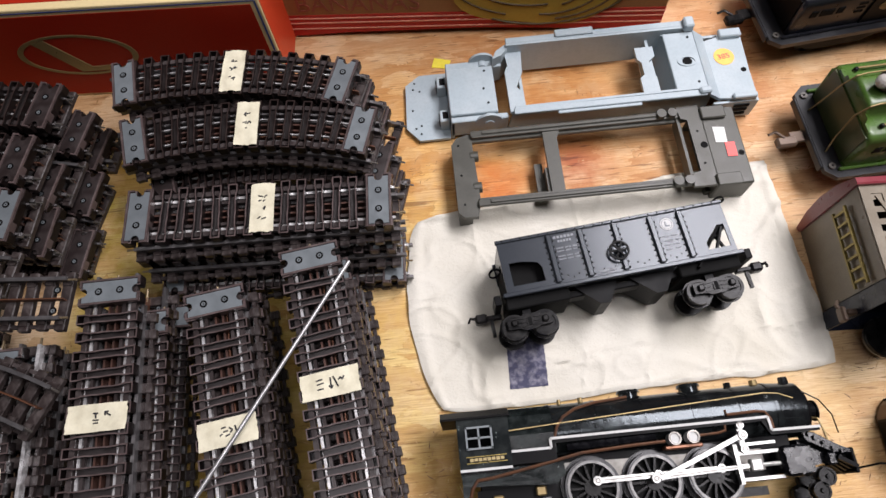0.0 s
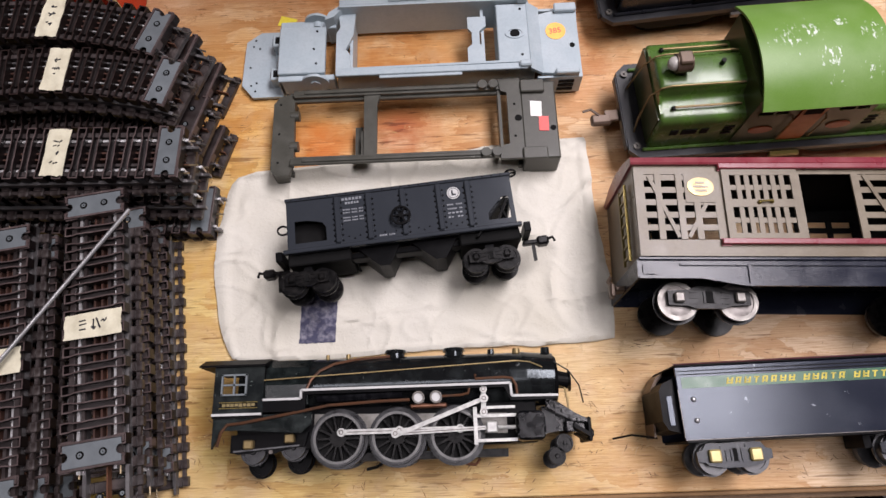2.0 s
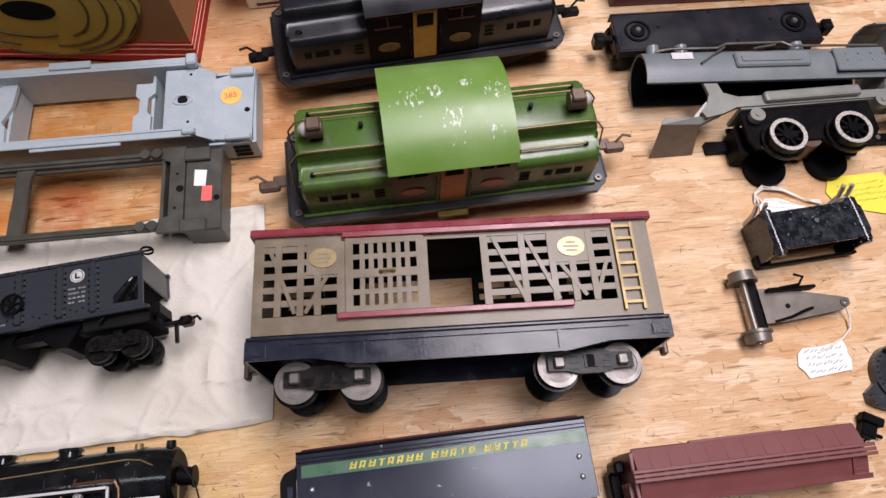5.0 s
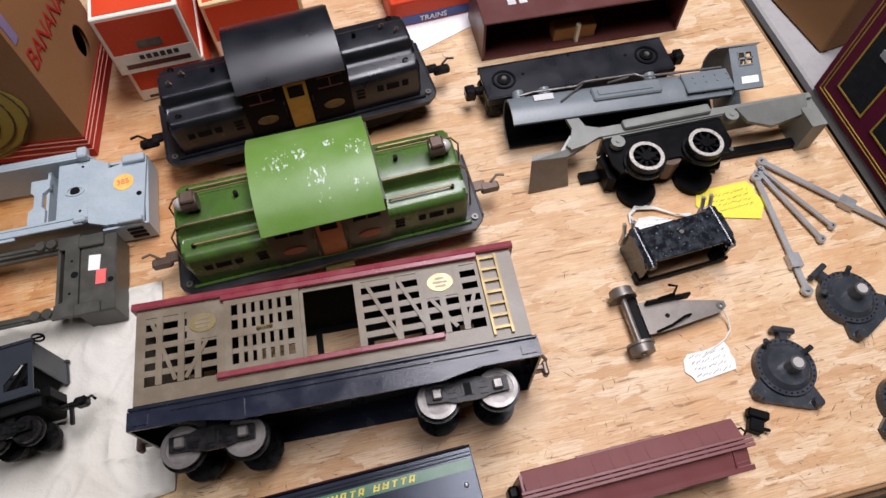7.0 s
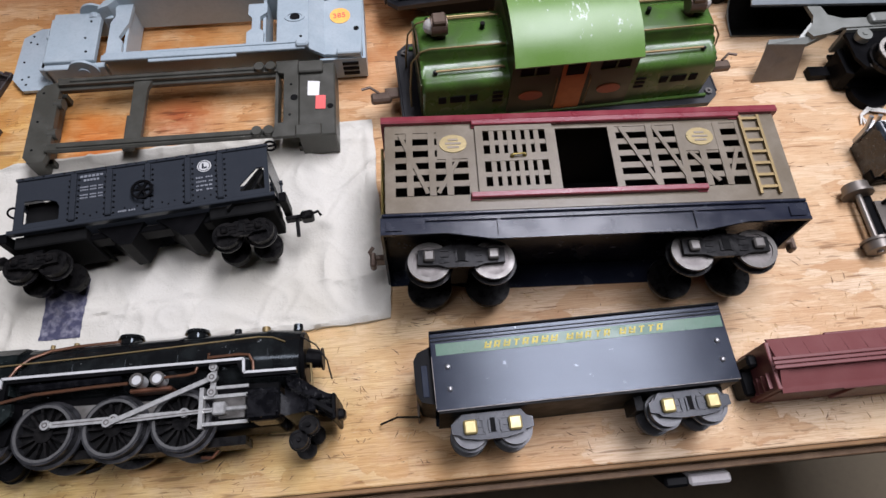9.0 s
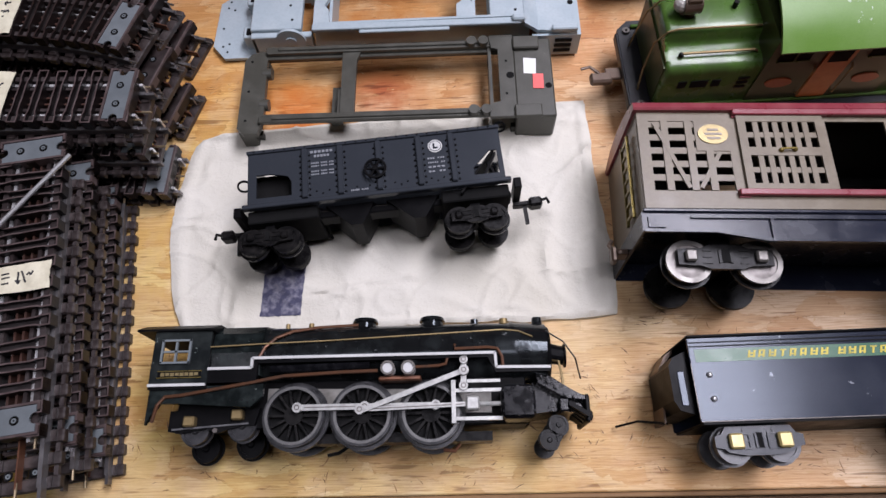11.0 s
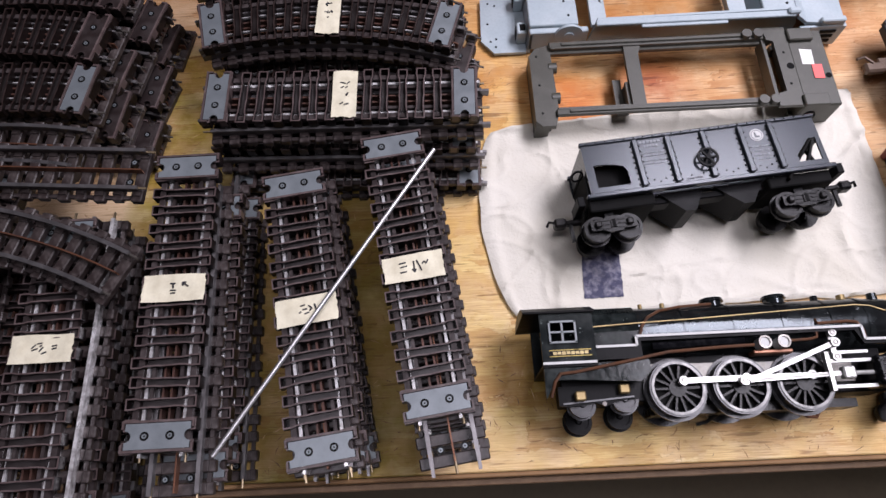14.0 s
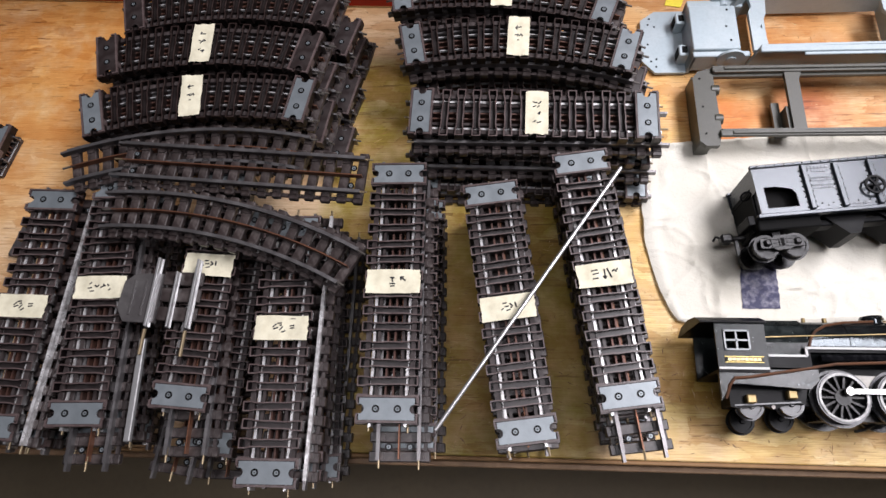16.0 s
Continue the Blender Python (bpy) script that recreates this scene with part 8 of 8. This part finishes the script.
paper_tag("price_tag", "white scalloped price tag with handwritten lines", [(0.801, 0.133), (0.804, 0.144), (0.810, 0.149), (0.830, 0.149), (0.850, 0.153), (0.852, 0.146), (0.851, 0.140), (0.8525, 0.134), (0.850, 0.125), (0.830, 0.123), (0.808, 0.121), (0.806, 0.127)], 0.001, "white", 4, 1, 0.827, 0.1365, 0.034)
paper_tag("price_tag", "yellow handwritten price tag lying under the chassis", [(0.888, 0.305), (0.896, 0.322), (0.955, 0.322), (0.960, 0.312), (0.958, 0.304), (0.964, 0.292), (0.957, 0.284), (0.950, 0.273), (0.895, 0.288)], 0.001, "yellow", 4, 2, 0.925, 0.302, 0.050)
back_tag = paper_tag("price_tag", "white handwritten price tag behind the black bracket", [(0.812, 0.272), (0.814, 0.296), (0.822, 0.304), (0.836, 0.303), (0.872, 0.286), (0.872, 0.272)], 0.001, "white", 3, -14, 0.838, 0.292, 0.036)
for k in range(3):
    pts = [(0.818 - 0.004 * k, 0.300, 0.002), (0.812, 0.308 + 0.001 * k, 0.004), (0.822, 0.314 + 0.002 * k, 0.005 + 0.001 * k), (0.842, 0.310 + 0.001 * k, 0.004), (0.862, 0.298, 0.003), (0.878, 0.296 - 0.002 * k, 0.003)]
    part("tag_string", tube(B(), [(x - 0.838, y - 0.292, z) for x, y, z in pts], 0.0009, 6), "string", back_tag, "white cotton tag string")


def base_knob(x, y, deg):
    k = thing("uncoupler_dial", "dark grey cast round dial base with bright knob", "train part", pose(x, y, 0, 0, 0, deg), "cast dials at the table end")
    b = B()
    poly(b, [(-0.030, -0.034), (-0.022, -0.036), (0.022, -0.036), (0.030, -0.034), (0.033, -0.026), (0.024, -0.012), (-0.024, -0.012), (-0.033, -0.026)], 0.0, 0.0060)
    part("foot_plate", b, "dial_grey", k)
    d = B()
    cyl(d, (0, 0, 0), (0, 0, 0.0090), 0.0290, 0.0280, seg=36)
    cyl(d, (0, 0, 0.0090), (0, 0, 0.0135), 0.0235, 0.0190, seg=36)
    part("dial", d, "dial_grey", k, smooth=True)
    nt = B()
    for i in range(30):
        a = 2 * math.pi * i / 30
        cyl(nt, (0.0255 * math.cos(a), 0.0255 * math.sin(a), 0.0085), (0.0255 * math.cos(a), 0.0255 * math.sin(a), 0.0096), 0.0009, seg=6)
    part("dial_beads", nt, "matblack", k)
    part("knob", cyl(B(), (0.003, -0.001, 0.0135), (0.003, -0.001, 0.0260), 0.0078, 0.0070, seg=22), "dial_knob", k, "bright turned knob", smooth=True)
    part("knob_top", cyl(B(), (0.003, -0.001, 0.0260), (0.003, -0.001, 0.0266), 0.0050, seg=18), "lens", k)
    for sx in (-1, 1):
        part("terminal", cyl(B(), (sx * 0.026, -0.030, 0.004), (sx * 0.026, -0.030, 0.0120), 0.0055, 0.0045, seg=14), "dial_grey", k, smooth=True)
        part("peg", cyl(B(), (sx * 0.017, 0.016, 0.009), (sx * 0.021, 0.020, 0.0180), 0.0026, seg=10), "dial_grey", k)
    t = B()
    box(t, -0.004, 0.004, 0.026, 0.036, 0.0, 0.010, 0.001)
    box(t, -0.011, 0.011, 0.034, 0.040, 0.002, 0.0120, 0.0015)
    part("top_lug", t, "dial_grey", k)
    return k


base_knob(0.8925, 0.1145, -22)
base_knob(0.9885, 0.1660, 27)
base_knob(0.9900, 0.0560, -20)

cb = thing("coupler_piece", "small loose black metal coupler piece", "train part", pose(0.842, 0.072, 0, 0, 0, -30))
part("block", merge(box(B(), -0.007, 0.006, -0.008, 0.006, 0.0, 0.010, 0.001), box(B(), -0.010, 0.009, 0.004, 0.012, 0.004, 0.013, 0.001)), "matblack", cb)
part("tongue", box(B(), 0.004, 0.013, -0.004, -0.001, 0.004, 0.007, 0.0005), "matblack", cb)


def loose_rod(a, b, w, extra):
    r = thing("connecting_rod", "loose dull silver locomotive connecting rod", "train part", pose(a[0], a[1], 0), "loose silver rods")
    v = (b[0] - a[0], b[1] - a[1])
    bm = bar(B(), (0, 0), v, w, 0.0035, 0.0060)
    for q in ((0, 0), v):
        ring(bm, q, w * 0.4, w * 0.95, 0.0028, 0.0066, 16)
    part("bar", bm, "rod_silver", r)
    if extra:
        u = Vector(v).normalized()
        c = Vector(v) * extra
        x = B()
        bar(x, (c.x - u.x * 0.008, c.y - u.y * 0.008), (c.x + u.x * 0.008, c.y + u.y * 0.008), 0.012, 0.001, 0.0095)
        part("crosshead", x, "rod_silver", r, "small silver crosshead block")
    for q in (0.12, 0.88):
        part("pad", cyl(B(), (v[0] * q, v[1] * q, 0), (v[0] * q, v[1] * q, 0.0036), 0.0016, seg=8), "rod_silver", r)
    return r


loose_rod((0.982, 0.340), (1.078, 0.231), 0.0060, 0.66)
loose_rod((0.976, 0.331), (1.016, 0.246), 0.0042, 0)
loose_rod((0.972, 0.328), (0.997, 0.234), 0.0048, 0)
loose_rod((0.966, 0.322), (0.953, 0.183), 0.0060, 0.76)

# ---------------------------------------------------------------- brown car shell and boxes at the back
bc = thing("brown_car_shell", "dark brown box car shell lying open side forward", "toy train", pose(0.716, 0.567, 0, 0, 0, -1.5))
part("top_side", box(B(), 0.0, 0.258, 0.0, 0.075, 0.056, 0.059, 0.0008), "wine_dark", bc, "dark brown painted side")
part("bottom_side", box(B(), 0.0, 0.258, 0.0, 0.075, 0.0, 0.003), "wine_dark", bc)
part("roof_panel", box(B(), 0.0, 0.258, 0.075, 0.079, 0.0, 0.059), "wine_dark", bc)
for x in (0.0, 0.255):
    part("end_panel", box(B(), x, x + 0.003, 0.0, 0.075, 0.003, 0.056), "wine_dark", bc)
part("inner_block", box(B(), 0.095, 0.150, 0.010, 0.030, 0.003, 0.022, 0.001), "carton", bc)
part("inner_post", box(B(), 0.122, 0.126, 0.004, 0.010, 0.003, 0.030), "tape", bc)
text_bars(bc, "side_marks", "whitepaint", 0.036, 0.064, 0.030, 0.012, 0.0592, [2], 7)
text_bars(bc, "side_marks", "whitepaint", 0.150, 0.180, 0.012, 0.004, 0.0592, [4], 8)


def carton():
    c = thing("banana_carton", "large cardboard fruit carton with red stripes", "carton", pose(0.248, 0.529, 0, 0, 0, -5.5))
    W, D, H = 0.44, 0.16, 0.25
    part("front_face", poly_xz(B(), [(-W, H), (-W, 0.001), (-W * 0.8, 0.007), (-W * 0.45, 0.010), (-W * 0.2, 0.005), (0, 0.001), (0, H)], 0, 0.004), "carton", c)
    part("floor_panel", box(B(), -W + 0.01, -0.01, 0.02, D - 0.006, 0, 0.004), "carton", c)
    part("back_face", box(B(), -W, 0, D - 0.004, D, 0, H), "carton", c)
    part("left_face", box(B(), -W, -W + 0.004, 0.004, D - 0.004, 0, H), "carton", c)
    # right face with a hand hole
    rf = B()
    hy, hz, r = 0.112, 0.068, 0.015
    n = 20
    inner = [(hy + r * 1.0 * math.cos(2 * math.pi * k / n), hz + r * 1.35 * math.sin(2 * math.pi * k / n)) for k in range(n)]
    outer = []
    for k in range(n):
        a = 2 * math.pi * k / n
        cx, cz = math.cos(a), math.sin(a)
        ts = []
        if cx > 1e-6: ts.append((D - 0.004 - hy) / cx)
        if cx < -1e-6: ts.append((0.004 - hy) / cx)
        if cz > 1e-6: ts.append((H - hz) / cz)
        if cz < -1e-6: ts.append((0.0 - hz) / cz)
        t = min(ts)
        outer.append((hy + cx * t, hz + cz * t))
    for x in (-0.004, 0.0):
        vi = [rf.verts.new((x, y, z)) for y, z in inner]
        vo = [rf.verts.new((x, y, z)) for y, z in outer]
        for k in range(n):
            rf.faces.new((vi[k], vi[(k + 1) % n], vo[(k + 1) % n], vo[k]))
    for y0, z0 in ((0.004, 0), (0.004, H), (D - 0.004, 0), (D - 0.004, H)):
        s = 0.03
        box(rf, -0.0038, -0.0002, min(y0, y0 + (s if y0 < 0.1 else -s)), max(y0, y0 + (s if y0 < 0.1 else -s)), min(z0, z0 + (s if z0 == 0 else -s)), max(z0, z0 + (s if z0 == 0 else -s)))
    part("right_face", rf, "carton", c, "cardboard side with a hand hole")
    part("top_flap", box(B(), -W, 0, 0, D, H, H + 0.004), "carton", c)
    # added black sheet that gives the hand hole its shade
    part("dark_lining", box(B(), -0.030, -0.026, 0.03, D - 0.03, 0.02, H - 0.02), "inside", c)
    # printed bands
    for z0, z1, m in ((0.002, 0.035, "cartonred"),):
        part("red_band", poly_xz(B(), [(-W, z1), (-W, 0.001), (-W * 0.8, 0.007), (-W * 0.45, 0.010), (-W * 0.2, 0.005), (0, 0.001), (0, z1)], -0.0006, 0), m, c, "red printed band")
        part("red_band", box(B(), 0, 0.0006, 0.0, D, z0, z1), m, c)
    for z in (0.0135, 0.0225, 0.0295):
        part("stripe", box(B(), -W, 0.0008, -0.0012, -0.0006, z, z + 0.0016), "pinkline", c)
        part("stripe", box(B(), 0.0006, 0.0012, -0.0006, D, z, z + 0.0016), "pinkline", c)
    # printed bunch round the front hand hole
    bx, bz = -0.138, 0.088
    pts = []
    for i in range(48):
        a = 2 * math.pi * i / 48
        f = 1.0 + 0.05 * math.sin(5 * a + 1.0)
        pts.append((bx + 0.104 * f * math.cos(a), bz + 0.074 * f * math.sin(a)))
    part("fruit_print", poly_xz(B(), pts, -0.0018, -0.0012), "cartonyellow", c, "yellow printed fruit")
    for rx, rz, a0, a1, dx in ((0.103, 0.073, -120, 60, 0.0), (0.084, 0.066, -80, 60, 0.004), (0.066, 0.058, -95, 60, 0.006), (0.046, 0.046, -70, 70, 0.008), (0.095, 0.060, -165, -110, -0.004), (0.070, 0.044, -170, -75, -0.010), (0.100, 0.030, 150, 215, 0.0)):
        arc = [(bx + dx + rx * math.cos(radians(a0 + (a1 - a0) * i / 18)), -0.0019, bz + rz * math.sin(radians(a0 + (a1 - a0) * i / 18))) for i in range(19)]
        part("print_line", tube(B(), arc, 0.0013, 5), "cartonline", c)
    hole = [(bx - 0.003 + 0.026 * math.cos(2 * math.pi * i / 24), 0.080 + 0.013 * math.sin(2 * math.pi * i / 24)) for i in range(24)]
    # flat black piece laid on the front for the shaded hole
    part("hand_hole", poly_xz(B(), hole, -0.0024, -0.0012), "inside", c)
    # writing
    letters(c, "BANANAS", 0.030, "carton_text", pose(-0.405, -0.0008, 0.041, 90, 0, 0))
    letters(c, "BANANAS", 0.030, "cartonred", pose(0.0008, 0.006, 0.128, 90, 0, 90) @ pose(0, 0, 0, 0, 0, -8))
    part("print_block", box(B(), 0, 0.0006, 0.006, 0.018, 0.162, 0.205), "purple", c)
    return c


def letters(parent, word, size, material, at):
    cu = bpy.data.curves.new("lettering", "FONT")
    cu.body, cu.size, cu.extrude = word, size, 0.0002
    tmp = bpy.data.objects.new("tmp_text", cu)
    scene.collection.objects.link(tmp)
    bpy.context.view_layer.update()
    me = bpy.data.meshes.new_from_object(tmp.evaluated_get(bpy.context.evaluated_depsgraph_get()))
    bpy.data.objects.remove(tmp)
    bpy.data.curves.remove(cu)
    me.materials.clear()
    me.materials.append(M[material])
    return share("lettering", me, parent, at=at)


carton()
letters(bpy.data.objects["price_sticker"], "385", 0.0090, "redlabel", pose(0.2850, 0.4525, 0.0358, 0, 0, 6))


def card_box(label, at, W, D, H, body, face, edge=None, strip=None, band=None):
    """A card box, front at y = 0: face panel, edges in another colour, a printed strip or band."""
    b = thing("card_box", label, "box", at)
    part("carcass", box(B(), 0, W, 0, D, 0, H, 0.0012), body, b)
    m = 0.0045
    part("front_panel", box(B(), m, W - m, -0.0006, 0, m, H - m), face, b)
    part("top_panel", box(B(), m, W - m, m, D - m, H, H + 0.0006), face, b)
    part("side_panel", box(B(), W, W + 0.0006, m, D - m, m, H - m), face, b)
    part("side_panel", box(B(), -0.0006, 0, m, D - m, m, H - m), face, b)
    if strip:
        part("printed_strip", box(B(), W * 0.12, W * 0.9, -0.0012, -0.0006, H * 0.10, H * 0.18), strip, b)
        part("lower_panel", box(B(), m * 0.5, W - m * 0.5, -0.0009, -0.0006, m * 0.5, H * 0.36), "boxwhite", b)
        text_bars(b, "front_marks", "ink", 0, W * 0.5, 0, H * 0.09, 0, [6], 3).matrix_basis = pose(W * 0.32, -0.0012, H * 0.28, 90, 0, 0)
        part("bar_code", box(B(), W * 0.36, W * 0.66, -0.0010, -0.0006, H * 0.42, H * 0.56), "nickel", b)
    if band:
        part("blue_band", box(B(), 0, W, -0.0012, 0, 0.004, H * 0.42), band, b)
    return b


card_box("white and orange card box standing behind the black locomotive", pose(0.300, 0.600, 0, 0, 0, 3), 0.088, 0.20, 0.050, "boxwhite", "boxorange", strip="maroon_dark")
card_box("white and orange card box stacked on another box", pose(0.297, 0.592, 0.0512, 0, 0, 3), 0.090, 0.20, 0.080, "boxwhite", "boxorange", strip="maroon_dark")
card_box("orange and cream card box behind the black locomotive", pose(0.397, 0.645, 0, 0, 0, 6), 0.115, 0.18, 0.085, "boxcream", "boxorange", strip="maroon_dark")
b3 = card_box("orange card box with a dark blue band", pose(0.618, 0.648, 0, 0, 0, 4), 0.110, 0.16, 0.040, "boxorange", "boxorange", band="boxblue")
letters(b3, "TRAINS", 0.011, "white", pose(0.036, -0.0018, 0.006, 90, 0, 0))
sheet = thing("paper_sheet", "white paper sheet lying under an orange box", "paper", pose(0.68, 0.63, 0, 0, 0, 12))
part("sheet", poly(B(), [(-0.045, -0.022), (0.052, -0.006), (0.055, 0.05), (-0.045, 0.05)], 0.0004, 0.0012), "white", sheet)


def lidded_box():
    """A long red set box: cream borders with a fine dark line round the front, an oval print, ends in a lit red."""
    W, D, H, m = 0.720, 0.20, 0.133, 0.0085
    b = thing("card_box", "long red card box with cream borders and a gold oval print", "box", pose(-0.889, 0.5435, 0, 0, 0, -3.2))
    part("carcass", box(B(), 0, W, 0, D, 0, H, 0.0015, 2), "boxcream", b)
    front = part("front_panel", box(B(), m, W - m, -0.0006, 0, m * 0.5, H - m), "boxred", b)
    part("top_panel", box(B(), m, W - m, m, D - m, H, H + 0.0006), "boxred", b)
    # ends in a brighter red than the front: light on them put into the colour
    part("side_panel", box(B(), W, W + 0.0006, 0.002, D - 0.002, 0.002, H - 0.002), "boxorange", b, "red box end coloured as if brightly lit")
    part("side_panel", box(B(), -0.0006, 0, 0.002, D - 0.002, 0.002, H - 0.002), "boxorange", b)
    part("border_line", box(B(), m * 0.4, W - m * 0.4, -0.0004, 0, H - m * 0.55, H - m * 0.42), "boxblue", front)
    part("border_line", box(B(), W - m * 0.55, W - m * 0.35, -0.0004, 0, m * 0.4, H - m * 0.55), "boxblue", front)
    ov = B()
    ring(ov, (0, 0), 0.055, 0.061, 0.0, 0.0006, 48)
    bmesh.ops.transform(ov, verts=ov.verts, matrix=Matrix.Translation((0.515, -0.0008, 0.068)) @ Matrix.Rotation(radians(90), 4, "X") @ Matrix.Diagonal((1, 0.50, 1, 1)))
    part("oval_print", ov, "oval_gold", front, "gold oval outline")
    part("gold_stroke", poly_xz(B(), [(0.478, 0.088), (0.492, 0.092), (0.520, 0.050), (0.542, 0.051), (0.540, 0.044), (0.506, 0.043)], -0.0016, -0.0006), "oval_gold", front)


lidded_box()


yc = thing("paper_scrap", "small yellow paper scrap lying on the board", "paper", pose(-0.002, 0.5105, 0, 0, 0, -8))
part("scrap", poly(B(), [(-0.010, -0.006), (0.008, -0.007), (0.011, 0.004), (-0.008, 0.007)], 0.0004, 0.0012), "yellow", yc)

# thin steel rod lying over the stacks
rod = thing("steel_rod", "thin straight bright steel rod lying across the track stacks", "rod", pose(-0.1785, 0.129, 0.1005))
part("rod", cyl(B(), (0.0795, 0.1145, 0.0), (-0.0785, -0.1145, 0.0010), 0.0017, seg=12), "rod_silver", rod)


# clear adapter piece with bright rails on a stack
def adapter():
    a = thing("adapter_track", "clear plastic adapter track with bright metal rails", "model track", pose(-0.497, 0.122, 0.0930, 0, 0, -2))
    cb = B()
    poly(cb, [(-0.042, -0.012), (-0.034, -0.024), (-0.006, -0.024), (-0.006, 0.020), (-0.030, 0.020), (-0.040, 0.012)], 0.001, 0.0055)
    block = part("clear_block", cb, "smoke_plastic", a, "smoky clear plastic block")
    for x in (-0.030, -0.020):
        part("ridge", box(B(), x - 0.0010, x + 0.0010, -0.018, 0.014, 0.0055, 0.0066, 0.0004), "smoke_plastic", block)
    for y in (-0.015, 0.002, 0.017):
        part("tie_plate", box(B(), -0.006, 0.030, y - 0.0062, y + 0.0062, 0.001, 0.0040, 0.0008), "tietop", a)
    for x in (-0.011, 0.008, 0.025):
        h, w = (0.034, 0.0011) if x != 0.008 else (0.022, 0.0008)
        rl = box(B(), x - w, x + w, -0.028, h, 0.0040, 0.0100, 0.0003)
        box(rl, x - w * 2.2, x + w * 2.2, -0.028, h, 0.0040, 0.0050, 0.0003)
        part("rail", rl, "rod_silver", a, "bright metal rail")
    for x in (-0.012, 0.024):
        part("pin", cyl(B(), (x, -0.030, 0.006), (x, -0.052, 0.006), 0.0016, seg=10), "brasspin", a)
    return a


adapter()
lr = thing("loose_rail", "bright bare rail length lying between stacks", "model track", pose(-0.510, 0.045, 0.093, 0, 0, 2))
part("rail", box(B(), -0.0026, 0.0026, -0.045, 0.040, 0.0, 0.005, 0.0006), "rod_silver", lr)
ls = thing("adapter_track", "smoky plastic track end with bright rails beside stacks", "model track", pose(-0.714, 0.206, 0.0002, 0, 0, -14))
part("clear_block", box(B(), -0.016, 0.010, -0.018, 0.018, 0.0, 0.006, 0.002), "smoke_plastic", ls)
part("rail", box(B(), 0.006, 0.010, -0.022, 0.026, 0.006, 0.011, 0.0005), "rod_silver", ls)

# ---------------------------------------------------------------- beyond the table
bench = thing("low_bench", "low grey bench standing on the concrete floor", "bench", pose(1.30, 0.50, FLOOR))
part("seat", box(B(), -0.012, 0.62, -0.62, 0.70, 0.528, 0.548, 0.004), "concrete", bench)
for lx in (0.06, 0.54):
    for ly in (-0.55, 0.62):
        part("leg", cyl(B(), (lx, ly, 0), (lx, ly, 0.528), 0.014, seg=12), "concrete", bench)
ZB = FLOOR + 0.55
pile = thing("carton", "brown cardboard carton standing on a low bench", "carton", pose(1.335, 0.64, ZB, 0, 0, 8))
part("body", box(B(), 0.0, 0.30, 0.0, 0.40, 0, 0.24, 0.003), "carton", pile)
part("tape_seam", box(B(), -0.0006, 0.0, 0.18, 0.23, 0.0, 0.24), "tape", pile)
mb = thing("window_box", "maroon display box with gold-edged clear windows on edge", "box", pose(1.285, 0.575, ZB))
part("carcass", box(B(), 0.0, 0.09, -0.70, 0.0, 0, 0.30, 0.003), "boxmaroon", mb)
g = B()
for off in (0.012, 0.018):
    box(g, -0.0008, 0.0, -0.69, -off, off, off + 0.0016)
    box(g, -0.0008, 0.0, -off - 0.0016, -off, off, 0.29)
part("gold_line", g, "gold_print", mb)
for k in range(7):
    y1 = -0.040 - k * 0.092
    w = part("window", box(B(), -0.0008, 0.0, y1 - 0.060, y1, 0.045, 0.285), "window_black", mb, "clear window over a dark tray")
    g = B()
    for a in ((y1 - 0.063, y1 - 0.060, 0.042, 0.288), (y1, y1 + 0.003, 0.042, 0.288), (y1 - 0.060, y1, 0.042, 0.045), (y1 - 0.060, y1, 0.285, 0.288)):
        box(g, -0.0012, -0.0002, *a)
    part("gold_frame", g, "gold_print", w)
    tb = text_bars(w, "window_mark", "pale_print", 0.0, 0.13, 0.0, 0.016, 0.0, [5, 2], 20 + k)
    tb.matrix_basis = pose(-0.0012, y1 - 0.030, 0.255, 90, 0, -90) @ pose(0, 0, 0, 0, 0, -90)
